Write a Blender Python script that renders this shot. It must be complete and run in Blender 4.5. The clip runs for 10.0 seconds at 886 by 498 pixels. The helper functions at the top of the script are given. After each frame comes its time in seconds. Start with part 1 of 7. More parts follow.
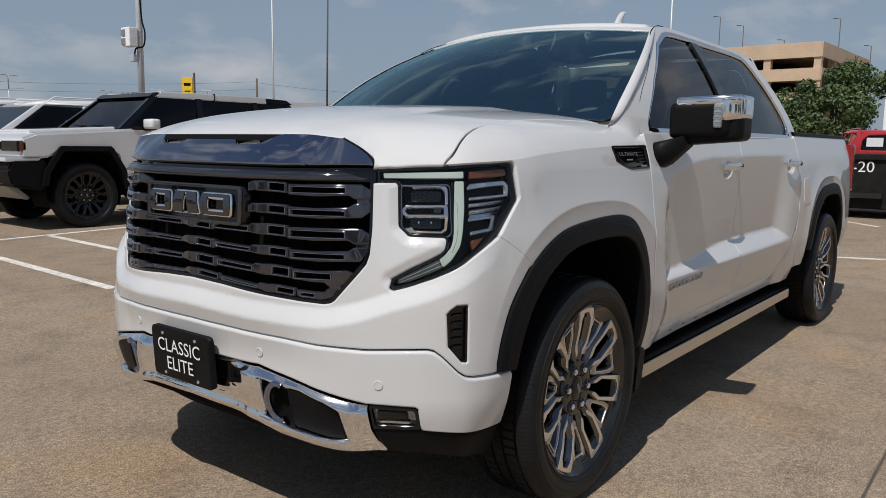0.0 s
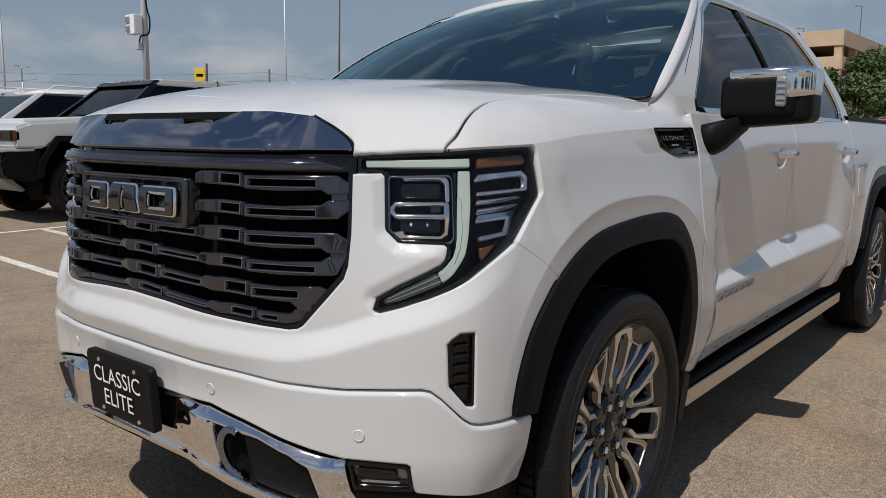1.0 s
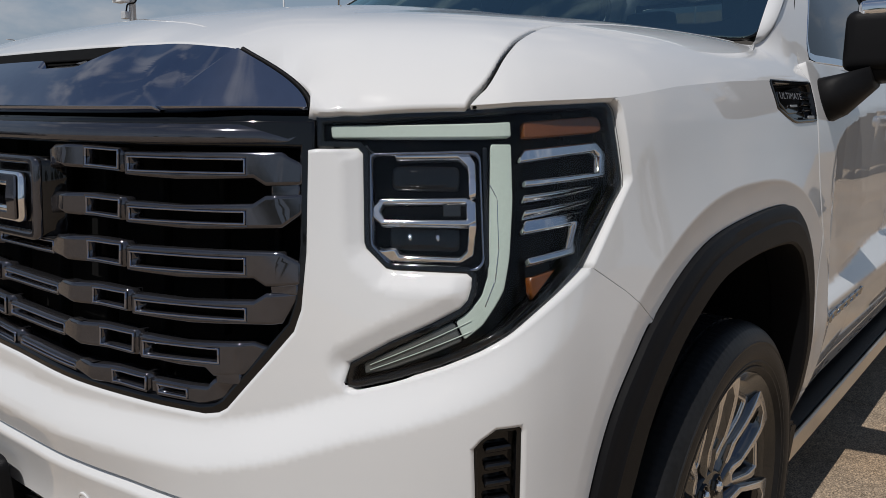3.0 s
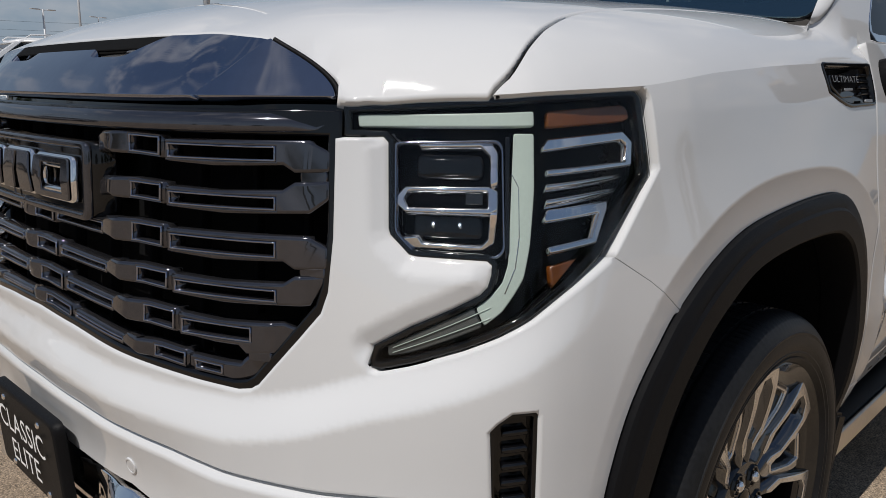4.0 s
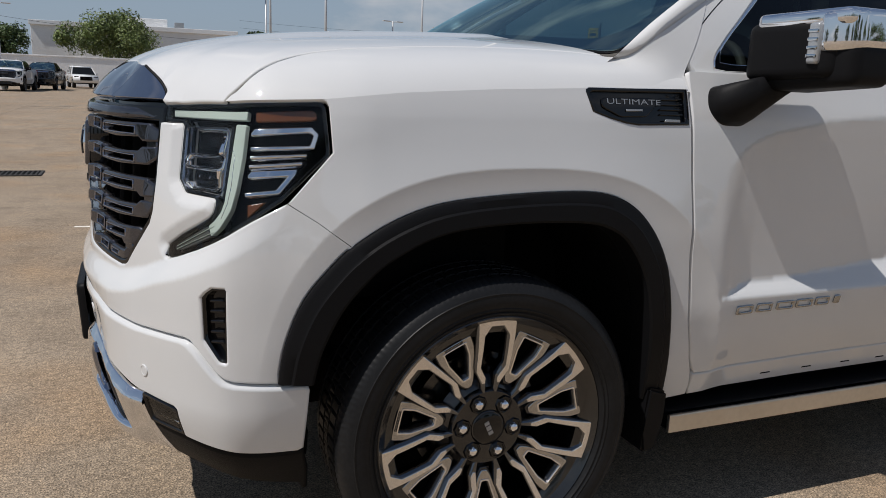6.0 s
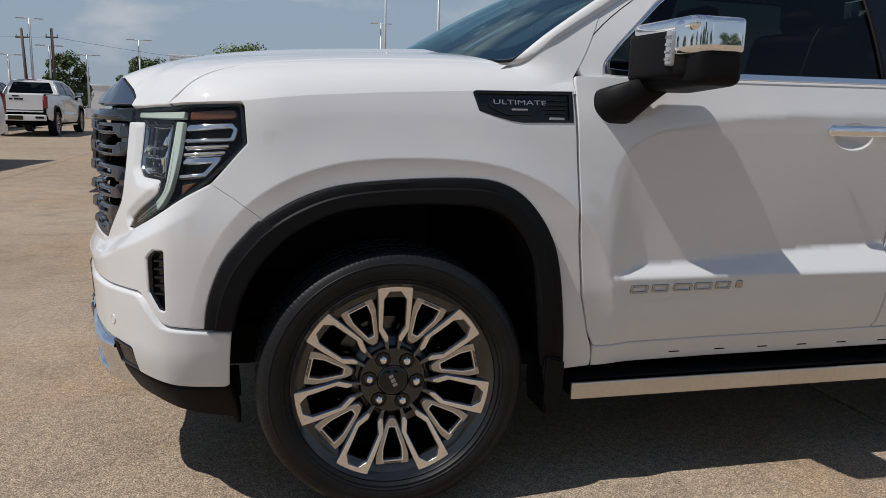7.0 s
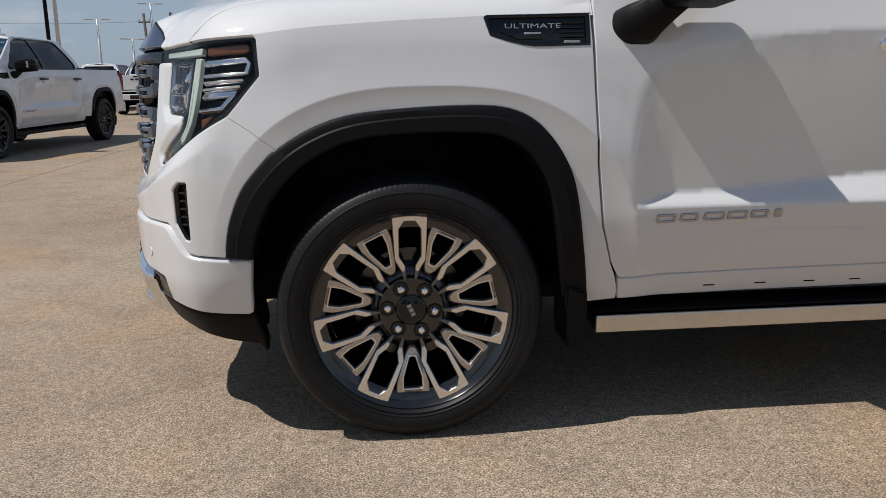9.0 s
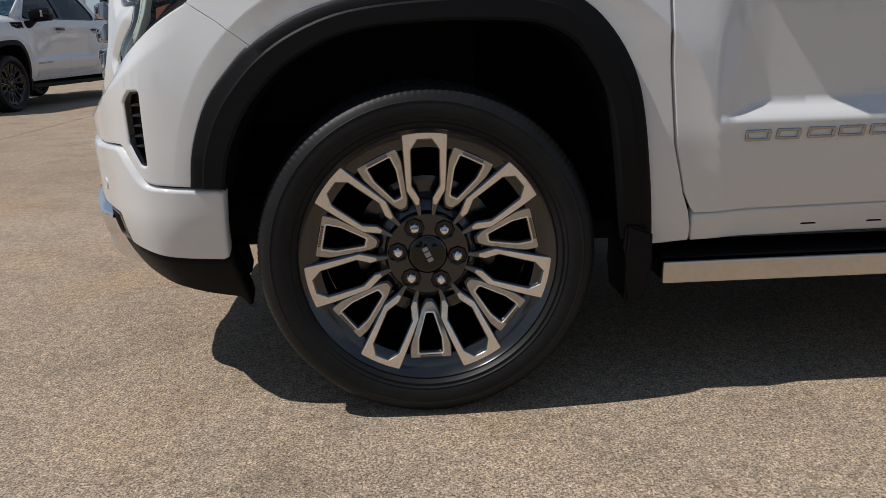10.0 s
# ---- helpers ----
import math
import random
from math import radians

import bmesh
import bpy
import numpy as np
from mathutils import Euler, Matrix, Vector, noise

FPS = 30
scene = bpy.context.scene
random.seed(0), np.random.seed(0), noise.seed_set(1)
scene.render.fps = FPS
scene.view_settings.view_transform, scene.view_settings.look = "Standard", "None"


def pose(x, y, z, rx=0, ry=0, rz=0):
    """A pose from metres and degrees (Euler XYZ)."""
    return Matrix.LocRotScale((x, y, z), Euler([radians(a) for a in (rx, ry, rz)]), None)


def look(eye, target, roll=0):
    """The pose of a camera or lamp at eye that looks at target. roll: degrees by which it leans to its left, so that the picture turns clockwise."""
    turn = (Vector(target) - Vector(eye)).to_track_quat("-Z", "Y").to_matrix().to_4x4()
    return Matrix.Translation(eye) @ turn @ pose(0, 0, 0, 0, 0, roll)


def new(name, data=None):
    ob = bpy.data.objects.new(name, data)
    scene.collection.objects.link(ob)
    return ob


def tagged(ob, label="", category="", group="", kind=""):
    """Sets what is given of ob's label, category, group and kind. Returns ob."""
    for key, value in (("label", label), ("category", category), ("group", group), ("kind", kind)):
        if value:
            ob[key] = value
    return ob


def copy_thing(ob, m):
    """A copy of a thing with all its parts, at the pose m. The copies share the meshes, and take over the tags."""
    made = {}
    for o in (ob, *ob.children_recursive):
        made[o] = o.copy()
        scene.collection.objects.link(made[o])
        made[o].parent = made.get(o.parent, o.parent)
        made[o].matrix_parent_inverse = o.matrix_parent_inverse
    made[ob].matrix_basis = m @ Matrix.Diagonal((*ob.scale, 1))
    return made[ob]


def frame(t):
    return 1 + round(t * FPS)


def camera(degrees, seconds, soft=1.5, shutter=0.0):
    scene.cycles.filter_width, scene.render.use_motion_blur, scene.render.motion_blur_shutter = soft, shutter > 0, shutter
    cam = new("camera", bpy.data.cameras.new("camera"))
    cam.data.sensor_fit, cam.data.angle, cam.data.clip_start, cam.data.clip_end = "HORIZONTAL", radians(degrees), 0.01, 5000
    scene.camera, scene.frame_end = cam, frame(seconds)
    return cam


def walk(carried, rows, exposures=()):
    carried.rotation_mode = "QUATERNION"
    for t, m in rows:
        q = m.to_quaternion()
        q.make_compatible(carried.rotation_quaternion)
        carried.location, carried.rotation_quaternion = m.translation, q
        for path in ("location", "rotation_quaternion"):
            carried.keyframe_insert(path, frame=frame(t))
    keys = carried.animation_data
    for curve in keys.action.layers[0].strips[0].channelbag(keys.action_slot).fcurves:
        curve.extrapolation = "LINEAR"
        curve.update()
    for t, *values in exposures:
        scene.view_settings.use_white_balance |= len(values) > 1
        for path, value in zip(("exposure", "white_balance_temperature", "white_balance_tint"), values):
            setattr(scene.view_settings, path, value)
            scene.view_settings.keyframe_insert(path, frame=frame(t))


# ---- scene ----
cam = camera(60.0, 10.0, soft=0.6)
PATH = [
    (0, (-2.435, -2.224, 1.281), (-0.871, -1.006, 1.012), 0.7),
    (0.5, (-2.236, -2.086, 1.261), (-0.683, -0.855, 0.988), 0.6),
    (1, (-2.002, -1.927, 1.254), (-0.463, -0.683, 0.962), 0.6),
    (1.5, (-1.808, -1.77, 1.236), (-0.271, -0.528, 0.931), 0.6),
    (2, (-1.614, -1.584, 1.223), (-0.075, -0.348, 0.902), 0.3),
    (3.5, (-1.427, -1.432, 1.217), (0.07, -0.165, 0.828), 0.2),
    (4, (-1.413, -1.493, 1.237), (-0.009, -0.132, 0.818), 0.4),
    (4.5, (-1.324, -1.755, 1.242), (-0.068, -0.26, 0.812), 0.8),
    (5, (-1.221, -2.022, 1.245), (-0.139, -0.397, 0.811), 1.4),
    (5.5, (-1.095, -2.334, 1.271), (-0.179, -0.61, 0.837), 2.0),
    (6, (-0.839, -2.622, 1.274), (-0.088, -0.815, 0.86), 2.2),
    (7.5, (-0.248, -3.366, 1.211), (0.127, -1.432, 0.862), 0.9),
    (8, (-0.153, -3.465, 1.224), (0.157, -1.524, 0.852), 0.3),
    (8.5, (-0.12, -3.437, 1.204), (0.123, -1.492, 0.807), -0.4),
    (9, (-0.119, -3.234, 1.108), (0.069, -1.291, 0.674), -0.8),
    (9.5, (-0.109, -2.958, 0.997), (0.037, -1.024, 0.509), -1.1),
    (10, (-0.061, -2.76, 0.922), (0.044, -0.836, 0.388), -1.5),
]
walk(cam, [(t, look(eye, target, roll)) for t, eye, target, roll in PATH], [(0, -0.06), (2.0, -0.21), (3.5, -0.14), (5.5, -0.14), (6.0, 0.04), (7.5, 0.20), (8.0, 0.40), (8.5, 0.27), (9.0, 0.20), (9.5, 0.34), (10, 0.10)])

from mathutils.geometry import delaunay_2d_cdt as delaunay


# ---- world and light ----
SUN = Vector((-0.63, -0.11, 1.0)).normalized()      # towards the sun
world = bpy.data.worlds.new("sky")
scene.world = world
world.use_nodes = True
wn, wl = world.node_tree.nodes, world.node_tree.links
sky = wn.new("ShaderNodeTexSky")
sky.sky_type = "NISHITA"
sky.sun_disc = False
sky.sun_elevation = math.asin(SUN.z)
sky.sun_rotation = math.atan2(SUN.x, SUN.y) % (2 * math.pi)
sky.air_density, sky.dust_density, sky.ozone_density = 1.2, 0.9, 1.5
# thin high cloud and haze
tc = wn.new("ShaderNodeTexCoord")
mp = wn.new("ShaderNodeMapping")
mp.inputs["Scale"].default_value = (1.0, 1.0, 2.4)
cn = wn.new("ShaderNodeTexNoise")
cn.inputs["Scale"].default_value, cn.inputs["Detail"].default_value, cn.inputs["Roughness"].default_value = 4.2, 6, 0.55
cr = wn.new("ShaderNodeValToRGB")
cr.color_ramp.elements[0].position, cr.color_ramp.elements[1].position = 0.52, 0.70
cm = wn.new("ShaderNodeMix")
cm.data_type = "RGBA"
cm.inputs[7].default_value = (8.2, 8.2, 8.5, 1)
cf = wn.new("ShaderNodeMath")
cf.operation = "MULTIPLY"
cf.inputs[1].default_value = 0.75
wl.new(tc.outputs["Generated"], mp.inputs["Vector"])
wl.new(mp.outputs["Vector"], cn.inputs["Vector"])
wl.new(cn.outputs["Fac"], cr.inputs["Fac"])
wl.new(cr.outputs["Color"], cf.inputs[0])
wl.new(cf.outputs[0], cm.inputs[0])
hz = wn.new("ShaderNodeMix")
hz.data_type = "RGBA"
hz.inputs[0].default_value = 0.80
hz.inputs[7].default_value = (4.3, 5.15, 6.4, 1)
gx = wn.new("ShaderNodeSeparateXYZ")
gr = wn.new("ShaderNodeMapRange")
gr.interpolation_type = "SMOOTHSTEP"
gr.inputs["From Min"].default_value, gr.inputs["From Max"].default_value = 0.12, 0.75
hv = wn.new("ShaderNodeMix")
hv.data_type = "RGBA"
hv.inputs[6].default_value, hv.inputs[7].default_value = (4.0, 5.15, 6.75, 1), (1.35, 2.15, 3.9, 1)
wl.new(tc.outputs["Generated"], gx.inputs[0])
wl.new(gx.outputs["Z"], gr.inputs["Value"])
wl.new(gr.outputs[0], hv.inputs[0])
wl.new(hv.outputs[2], hz.inputs[7])
wl.new(sky.outputs["Color"], hz.inputs[6])
wl.new(hz.outputs[2], cm.inputs[6])
wl.new(cm.outputs[2], wn["Background"].inputs["Color"])
wn["Background"].inputs["Strength"].default_value = 0.065

sun = new("sun", bpy.data.lights.new("sun", "SUN"))
sun.data.energy, sun.data.angle, sun.data.color = 3.95, radians(0.53), (1.0, 0.96, 0.925)
sun.matrix_world = look(SUN * 50, (0, 0, 0))

# ---- materials ----
def material(name, color, rough=0.5, metal=0.0, coat=0.0, grain=0.0, grain_scale=200.0, bump=0.0, bump_scale=300.0, blotch=0.0, blotch_scale=2.0, vary=0.0, spec=0.5):
    """A principled surface; grain and blotch vary its colour at two scales, bump roughens it."""
    m = bpy.data.materials.new(name)
    m.use_nodes = True
    n, l = m.node_tree.nodes, m.node_tree.links
    b = n["Principled BSDF"]
    b.inputs["Base Color"].default_value = (*color, 1)
    b.inputs["Roughness"].default_value, b.inputs["Metallic"].default_value = rough, metal
    b.inputs["Coat Weight"].default_value, b.inputs["Coat Roughness"].default_value = coat, 0.03
    b.inputs["Specular IOR Level"].default_value = spec
    pos = n.new("ShaderNodeTexCoord").outputs["Object"]
    val = None
    for amount, scale in ((grain, grain_scale), (blotch, blotch_scale)):
        if not amount:
            continue
        t = n.new("ShaderNodeTexNoise")
        t.inputs["Scale"].default_value, t.inputs["Detail"].default_value = scale, 5
        l.new(pos, t.inputs["Vector"])
        r = n.new("ShaderNodeMapRange")
        r.inputs["From Min"].default_value, r.inputs["From Max"].default_value = 0.3, 0.7
        r.inputs["To Min"].default_value, r.inputs["To Max"].default_value = 1 - amount, 1 + amount
        l.new(t.outputs["Fac"], r.inputs["Value"])
        if val is None:
            val = r.outputs[0]
        else:
            k = n.new("ShaderNodeMath")
            k.operation = "MULTIPLY"
            l.new(val, k.inputs[0])
            l.new(r.outputs[0], k.inputs[1])
            val = k.outputs[0]
    if vary:
        o = n.new("ShaderNodeObjectInfo")
        r = n.new("ShaderNodeMapRange")
        r.inputs["To Min"].default_value, r.inputs["To Max"].default_value = 1 - vary, 1 + vary
        l.new(o.outputs["Random"], r.inputs["Value"])
        if val is None:
            val = r.outputs[0]
        else:
            k = n.new("ShaderNodeMath")
            k.operation = "MULTIPLY"
            l.new(val, k.inputs[0])
            l.new(r.outputs[0], k.inputs[1])
            val = k.outputs[0]
    if val is not None:
        mx = n.new("ShaderNodeVectorMath")
        mx.operation = "SCALE"
        mx.inputs[0].default_value = color
        l.new(val, mx.inputs["Scale"])
        l.new(mx.outputs[0], b.inputs["Base Color"])
    if bump:
        t = n.new("ShaderNodeTexNoise")
        t.inputs["Scale"].default_value, t.inputs["Detail"].default_value = bump_scale, 3
        l.new(pos, t.inputs["Vector"])
        u = n.new("ShaderNodeBump")
        u.inputs["Strength"].default_value, u.inputs["Distance"].default_value = bump, 0.002
        l.new(t.outputs["Fac"], u.inputs["Height"])
        l.new(u.outputs["Normal"], b.inputs["Normal"])
    return m


def glazing(name, tint, rough=0.0, ior=1.5, sheen=(1, 1, 1)):
    """Thin tinted glass: a clear tint with a gloss that grows at a slant."""
    m = bpy.data.materials.new(name)
    m.use_nodes = True
    n, l = m.node_tree.nodes, m.node_tree.links
    n.remove(n["Principled BSDF"])
    tr, gl, fr, mx = n.new("ShaderNodeBsdfTransparent"), n.new("ShaderNodeBsdfGlossy"), n.new("ShaderNodeFresnel"), n.new("ShaderNodeMixShader")
    tr.inputs["Color"].default_value = (*tint, 1)
    gl.inputs["Roughness"].default_value = rough
    gl.inputs["Color"].default_value = (*sheen, 1)
    fr.inputs["IOR"].default_value = ior
    l.new(fr.outputs[0], mx.inputs[0])
    l.new(tr.outputs[0], mx.inputs[1])
    l.new(gl.outputs[0], mx.inputs[2])
    l.new(mx.outputs[0], n["Material Output"].inputs["Surface"])
    return m


M_PAINT = material("pearl_white_paint", (0.622, 0.623, 0.617), 0.5, 0.0, 1.0, spec=0.15, grain=0.015, grain_scale=900, blotch=0.012, blotch_scale=3)
M_PAINT.node_tree.nodes["Principled BSDF"].inputs["Coat IOR"].default_value = 1.75
M_FARPAINT = material("white_paint", (0.72, 0.72, 0.715), 0.35, 0.0, 1.0, blotch=0.02)
M_GLOSS = material("gloss_black", (0.003, 0.003, 0.0035), 0.05, 0.0, 0.0, grain=0.1)
M_TRIM = material("black_plastic", (0.0068, 0.0068, 0.0075), 0.46, spec=0.11, grain=0.12, grain_scale=600, bump=0.25, bump_scale=900, blotch=0.08)
M_LAMPBLK = material("lamp_housing_black", (0.003, 0.003, 0.0035), 0.25, spec=0.08, grain=0.1)
M_DARK = material("dark_liner", (0.005, 0.005, 0.005), 0.9, spec=0.1, grain=0.2, grain_scale=80)
M_CHROME = material("chrome", (0.86, 0.86, 0.87), 0.05, 1.0, grain=0.01, grain_scale=40)
M_SMOKE = material("smoked_chrome", (0.30, 0.315, 0.375), 0.06, 1.0, grain=0.03, grain_scale=60)
M_GRILLE = material("dark_chrome", (0.115, 0.115, 0.128), 0.07, 0.9, grain=0.05, grain_scale=80)
M_MACH = material("machined_aluminium", (0.80, 0.76, 0.71), 0.22, 0.88, grain=0.05, grain_scale=400, bump=0.08, bump_scale=1200)
M_RIM = material("dark_grey_alloy", (0.064, 0.063, 0.062), 0.18, 0.9, 0.3, grain=0.06)
M_TYRE = material("tyre_rubber", (0.0115, 0.0117, 0.0124), 0.42, spec=0.18, grain=0.18, grain_scale=120, bump=0.2, bump_scale=500, blotch=0.2, blotch_scale=9)
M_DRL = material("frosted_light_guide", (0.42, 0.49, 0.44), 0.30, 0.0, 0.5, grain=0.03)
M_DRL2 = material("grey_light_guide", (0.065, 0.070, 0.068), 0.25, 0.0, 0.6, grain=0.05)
M_AMBER = material("amber_reflector", (0.115, 0.034, 0.005), 0.25, 0.0, 0.5, grain=0.3, grain_scale=350)
M_SILVER = material("silver_reflector", (0.66, 0.67, 0.68), 0.08, 1.0, grain=0.04, grain_scale=90)
M_STEP = material("satin_metal_step", (0.62, 0.58, 0.52), 0.28, 0.9, grain=0.04, grain_scale=60)
M_SEAT = material("dark_leather", (0.085, 0.080, 0.076), 0.6, grain=0.1)
M_SILVERPAINT = material("silver_grey_paint", (0.22, 0.22, 0.225), 0.3, 0.4, 1.0, grain=0.03)
M_PLATE = material("satin_chrome_letters", (0.40, 0.40, 0.40), 0.06, 1.0, grain=0.03)
M_RED = material("red_lamp", (0.25, 0.01, 0.012), 0.15, 0.0, 0.6, grain=0.1)
M_WHITE = material("white_lettering", (0.80, 0.80, 0.78), 0.5, grain=0.03)
M_GREY = material("grey_metal", (0.35, 0.36, 0.37), 0.45, 0.6, grain=0.08)
M_WSCREEN = glazing("windscreen_glass", (0.58, 0.78, 0.79), ior=3.0, sheen=(0.66, 0.95, 1.0))
M_FRONTGLASS = glazing("front_side_glass", (0.11, 0.145, 0.14), ior=1.38)
M_PRIVACY = glazing("privacy_glass", (0.10, 0.12, 0.12), ior=1.36)
M_LENS = glazing("lamp_lens", (0.95, 0.96, 0.96), ior=1.29)
M_POLISH = material("polished_alloy", (0.44, 0.43, 0.42), 0.10, 1.0, grain=0.06, grain_scale=90)
M_SPOKE = material("dark_polished_alloy", (0.15, 0.151, 0.155), 0.10, 1.0, grain=0.05, grain_scale=90)
M_SIGNAL = material("clear_signal_lens", (0.34, 0.35, 0.36), 0.18, 0.3, 1.0, grain=0.08, grain_scale=250)

# ---- mesh tools ----
def link(name, me, mat, parent=None, label=""):
    if mat is not None and not me.materials:
        me.materials.append(mat)
    ob = new(name, me)
    if parent is not None:
        ob.parent = parent
    return tagged(ob, label)


def part(name, bm, mat, parent=None, label="", smooth=False):
    """One bmesh as one mesh object under a thing or a part."""
    bmesh.ops.recalc_face_normals(bm, faces=bm.faces)
    me = bpy.data.meshes.new(name)
    bm.to_mesh(me)
    bm.free()
    if smooth:
        me.shade_smooth()
    return link(name, me, mat, parent, label)


def thing(name, label, category, group=""):
    return tagged(new(name), label, category, group)


def box(size, at=(0, 0, 0), bevel=0.0, bm=None, rot=None, seg=2):
    """A bevelled box, added to bm."""
    b = bmesh.new()
    bmesh.ops.create_cube(b, size=1)
    bmesh.ops.scale(b, vec=size, verts=b.verts)
    if bevel:
        bmesh.ops.bevel(b, geom=b.edges[:], offset=bevel, segments=seg, profile=0.6, affect="EDGES")
    if rot is not None:
        bmesh.ops.transform(b, matrix=rot, verts=b.verts)
    bmesh.ops.translate(b, vec=at, verts=b.verts)
    return merge(bm, b)


def merge(bm, b):
    if bm is None:
        return b
    me = bpy.data.meshes.new("tmp")
    b.to_mesh(me)
    b.free()
    bm.from_mesh(me)
    bpy.data.meshes.remove(me)
    return bm


def rod(p, q, r, r2=None, n=12, bm=None):
    """A round bar from p to q."""
    p, q = Vector(p), Vector(q)
    b = bmesh.new()
    bmesh.ops.create_cone(b, cap_ends=True, segments=n, radius1=r, radius2=r if r2 is None else r2, depth=(q - p).length)
    bmesh.ops.transform(b, matrix=Matrix.Translation((p + q) / 2) @ (q - p).to_track_quat("Z", "Y").to_matrix().to_4x4(), verts=b.verts)
    return merge(bm, b)


def lathe(profile, n, axis="y", fn=None):
    """A profile of (radius, along) turned about an axis; fn(k, i, r, h) may vary the radius."""
    verts, faces = [], []
    m = len(profile)
    for k in range(n):
        t = 2 * math.pi * k / n
        for i, (r, h) in enumerate(profile):
            if fn:
                r = fn(k, i, r, h)
            verts.append((r * math.cos(t), h, r * math.sin(t)))
    for k in range(n):
        for i in range(m - 1):
            a, b = k * m + i, ((k + 1) % n) * m + i
            faces.append((a, a + 1, b + 1, b))
    return verts, faces


def solid(name, verts, faces, mat, parent=None, label="", smooth=True, angle=None):
    me = bpy.data.meshes.new(name)
    me.from_pydata([tuple(map(float, v)) for v in verts], [], faces)
    bm = bmesh.new()
    bm.from_mesh(me)
    bmesh.ops.recalc_face_normals(bm, faces=bm.faces)
    bm.to_mesh(me)
    bm.free()
    if smooth:
        me.shade_smooth()
        if angle:
            me.set_sharp_from_angle(angle=radians(angle))
    return link(name, me, mat, parent, label)


def turn(loop, ccw=True):
    p = np.array(loop, float)
    x, y = p[:, 0], p[:, 1]
    area = np.sum(x * np.roll(y, -1) - np.roll(x, -1) * y)
    return p if (area > 0) == ccw else p[::-1]


def softened(loop, r=0.01, n=4):
    """A loop with its corners rounded."""
    p = np.array(loop, float)
    out = []
    for i in range(len(p)):
        a, b, c = p[i - 1], p[i], p[(i + 1) % len(p)]
        da, dc = np.linalg.norm(a - b), np.linalg.norm(c - b)
        k = min(r, da * 0.45, dc * 0.45)
        u, v = b + (a - b) / da * k, b + (c - b) / dc * k
        for j in range(n + 1):
            t = j / n
            out.append((1 - t) ** 2 * u + 2 * t * (1 - t) * b + t * t * v)
    return [tuple(q) for q in out]


def divided(loop, step):
    p = np.array(loop, float)
    out = []
    for i in range(len(p)):
        a, b = p[i], p[(i + 1) % len(p)]
        k = max(1, int(math.ceil(np.linalg.norm(b - a) / step)))
        if np.linalg.norm(b - a) < 1e-6:
            continue
        out += [a + (b - a) * j / k for j in range(k)]
    return np.array(out)


def normals2(p):
    """Outward normals of a loop whose material lies to its left."""
    e = np.roll(p, -1, 0) - p
    e /= np.linalg.norm(e, axis=1)[:, None] + 1e-12
    f = e + np.roll(e, 1, 0)
    nn = np.stack([f[:, 1], -f[:, 0]], 1)
    nn /= np.linalg.norm(nn, axis=1)[:, None] + 1e-12
    c = np.clip(np.sum(nn * np.stack([e[:, 1], -e[:, 0]], 1), 1), 0.5, 1)
    return nn / c[:, None]


def inside(p, loop):
    x, y = p[:, 0], p[:, 1]
    res = np.zeros(len(p), bool)
    a, b = loop, np.roll(loop, -1, 0)
    for (x1, y1), (x2, y2) in zip(a, b):
        hitx = (y1 > y) != (y2 > y)
        res ^= hitx & (x < (x2 - x1) * (y - y1) / (y2 - y1 + 1e-15) + x1)
    return res


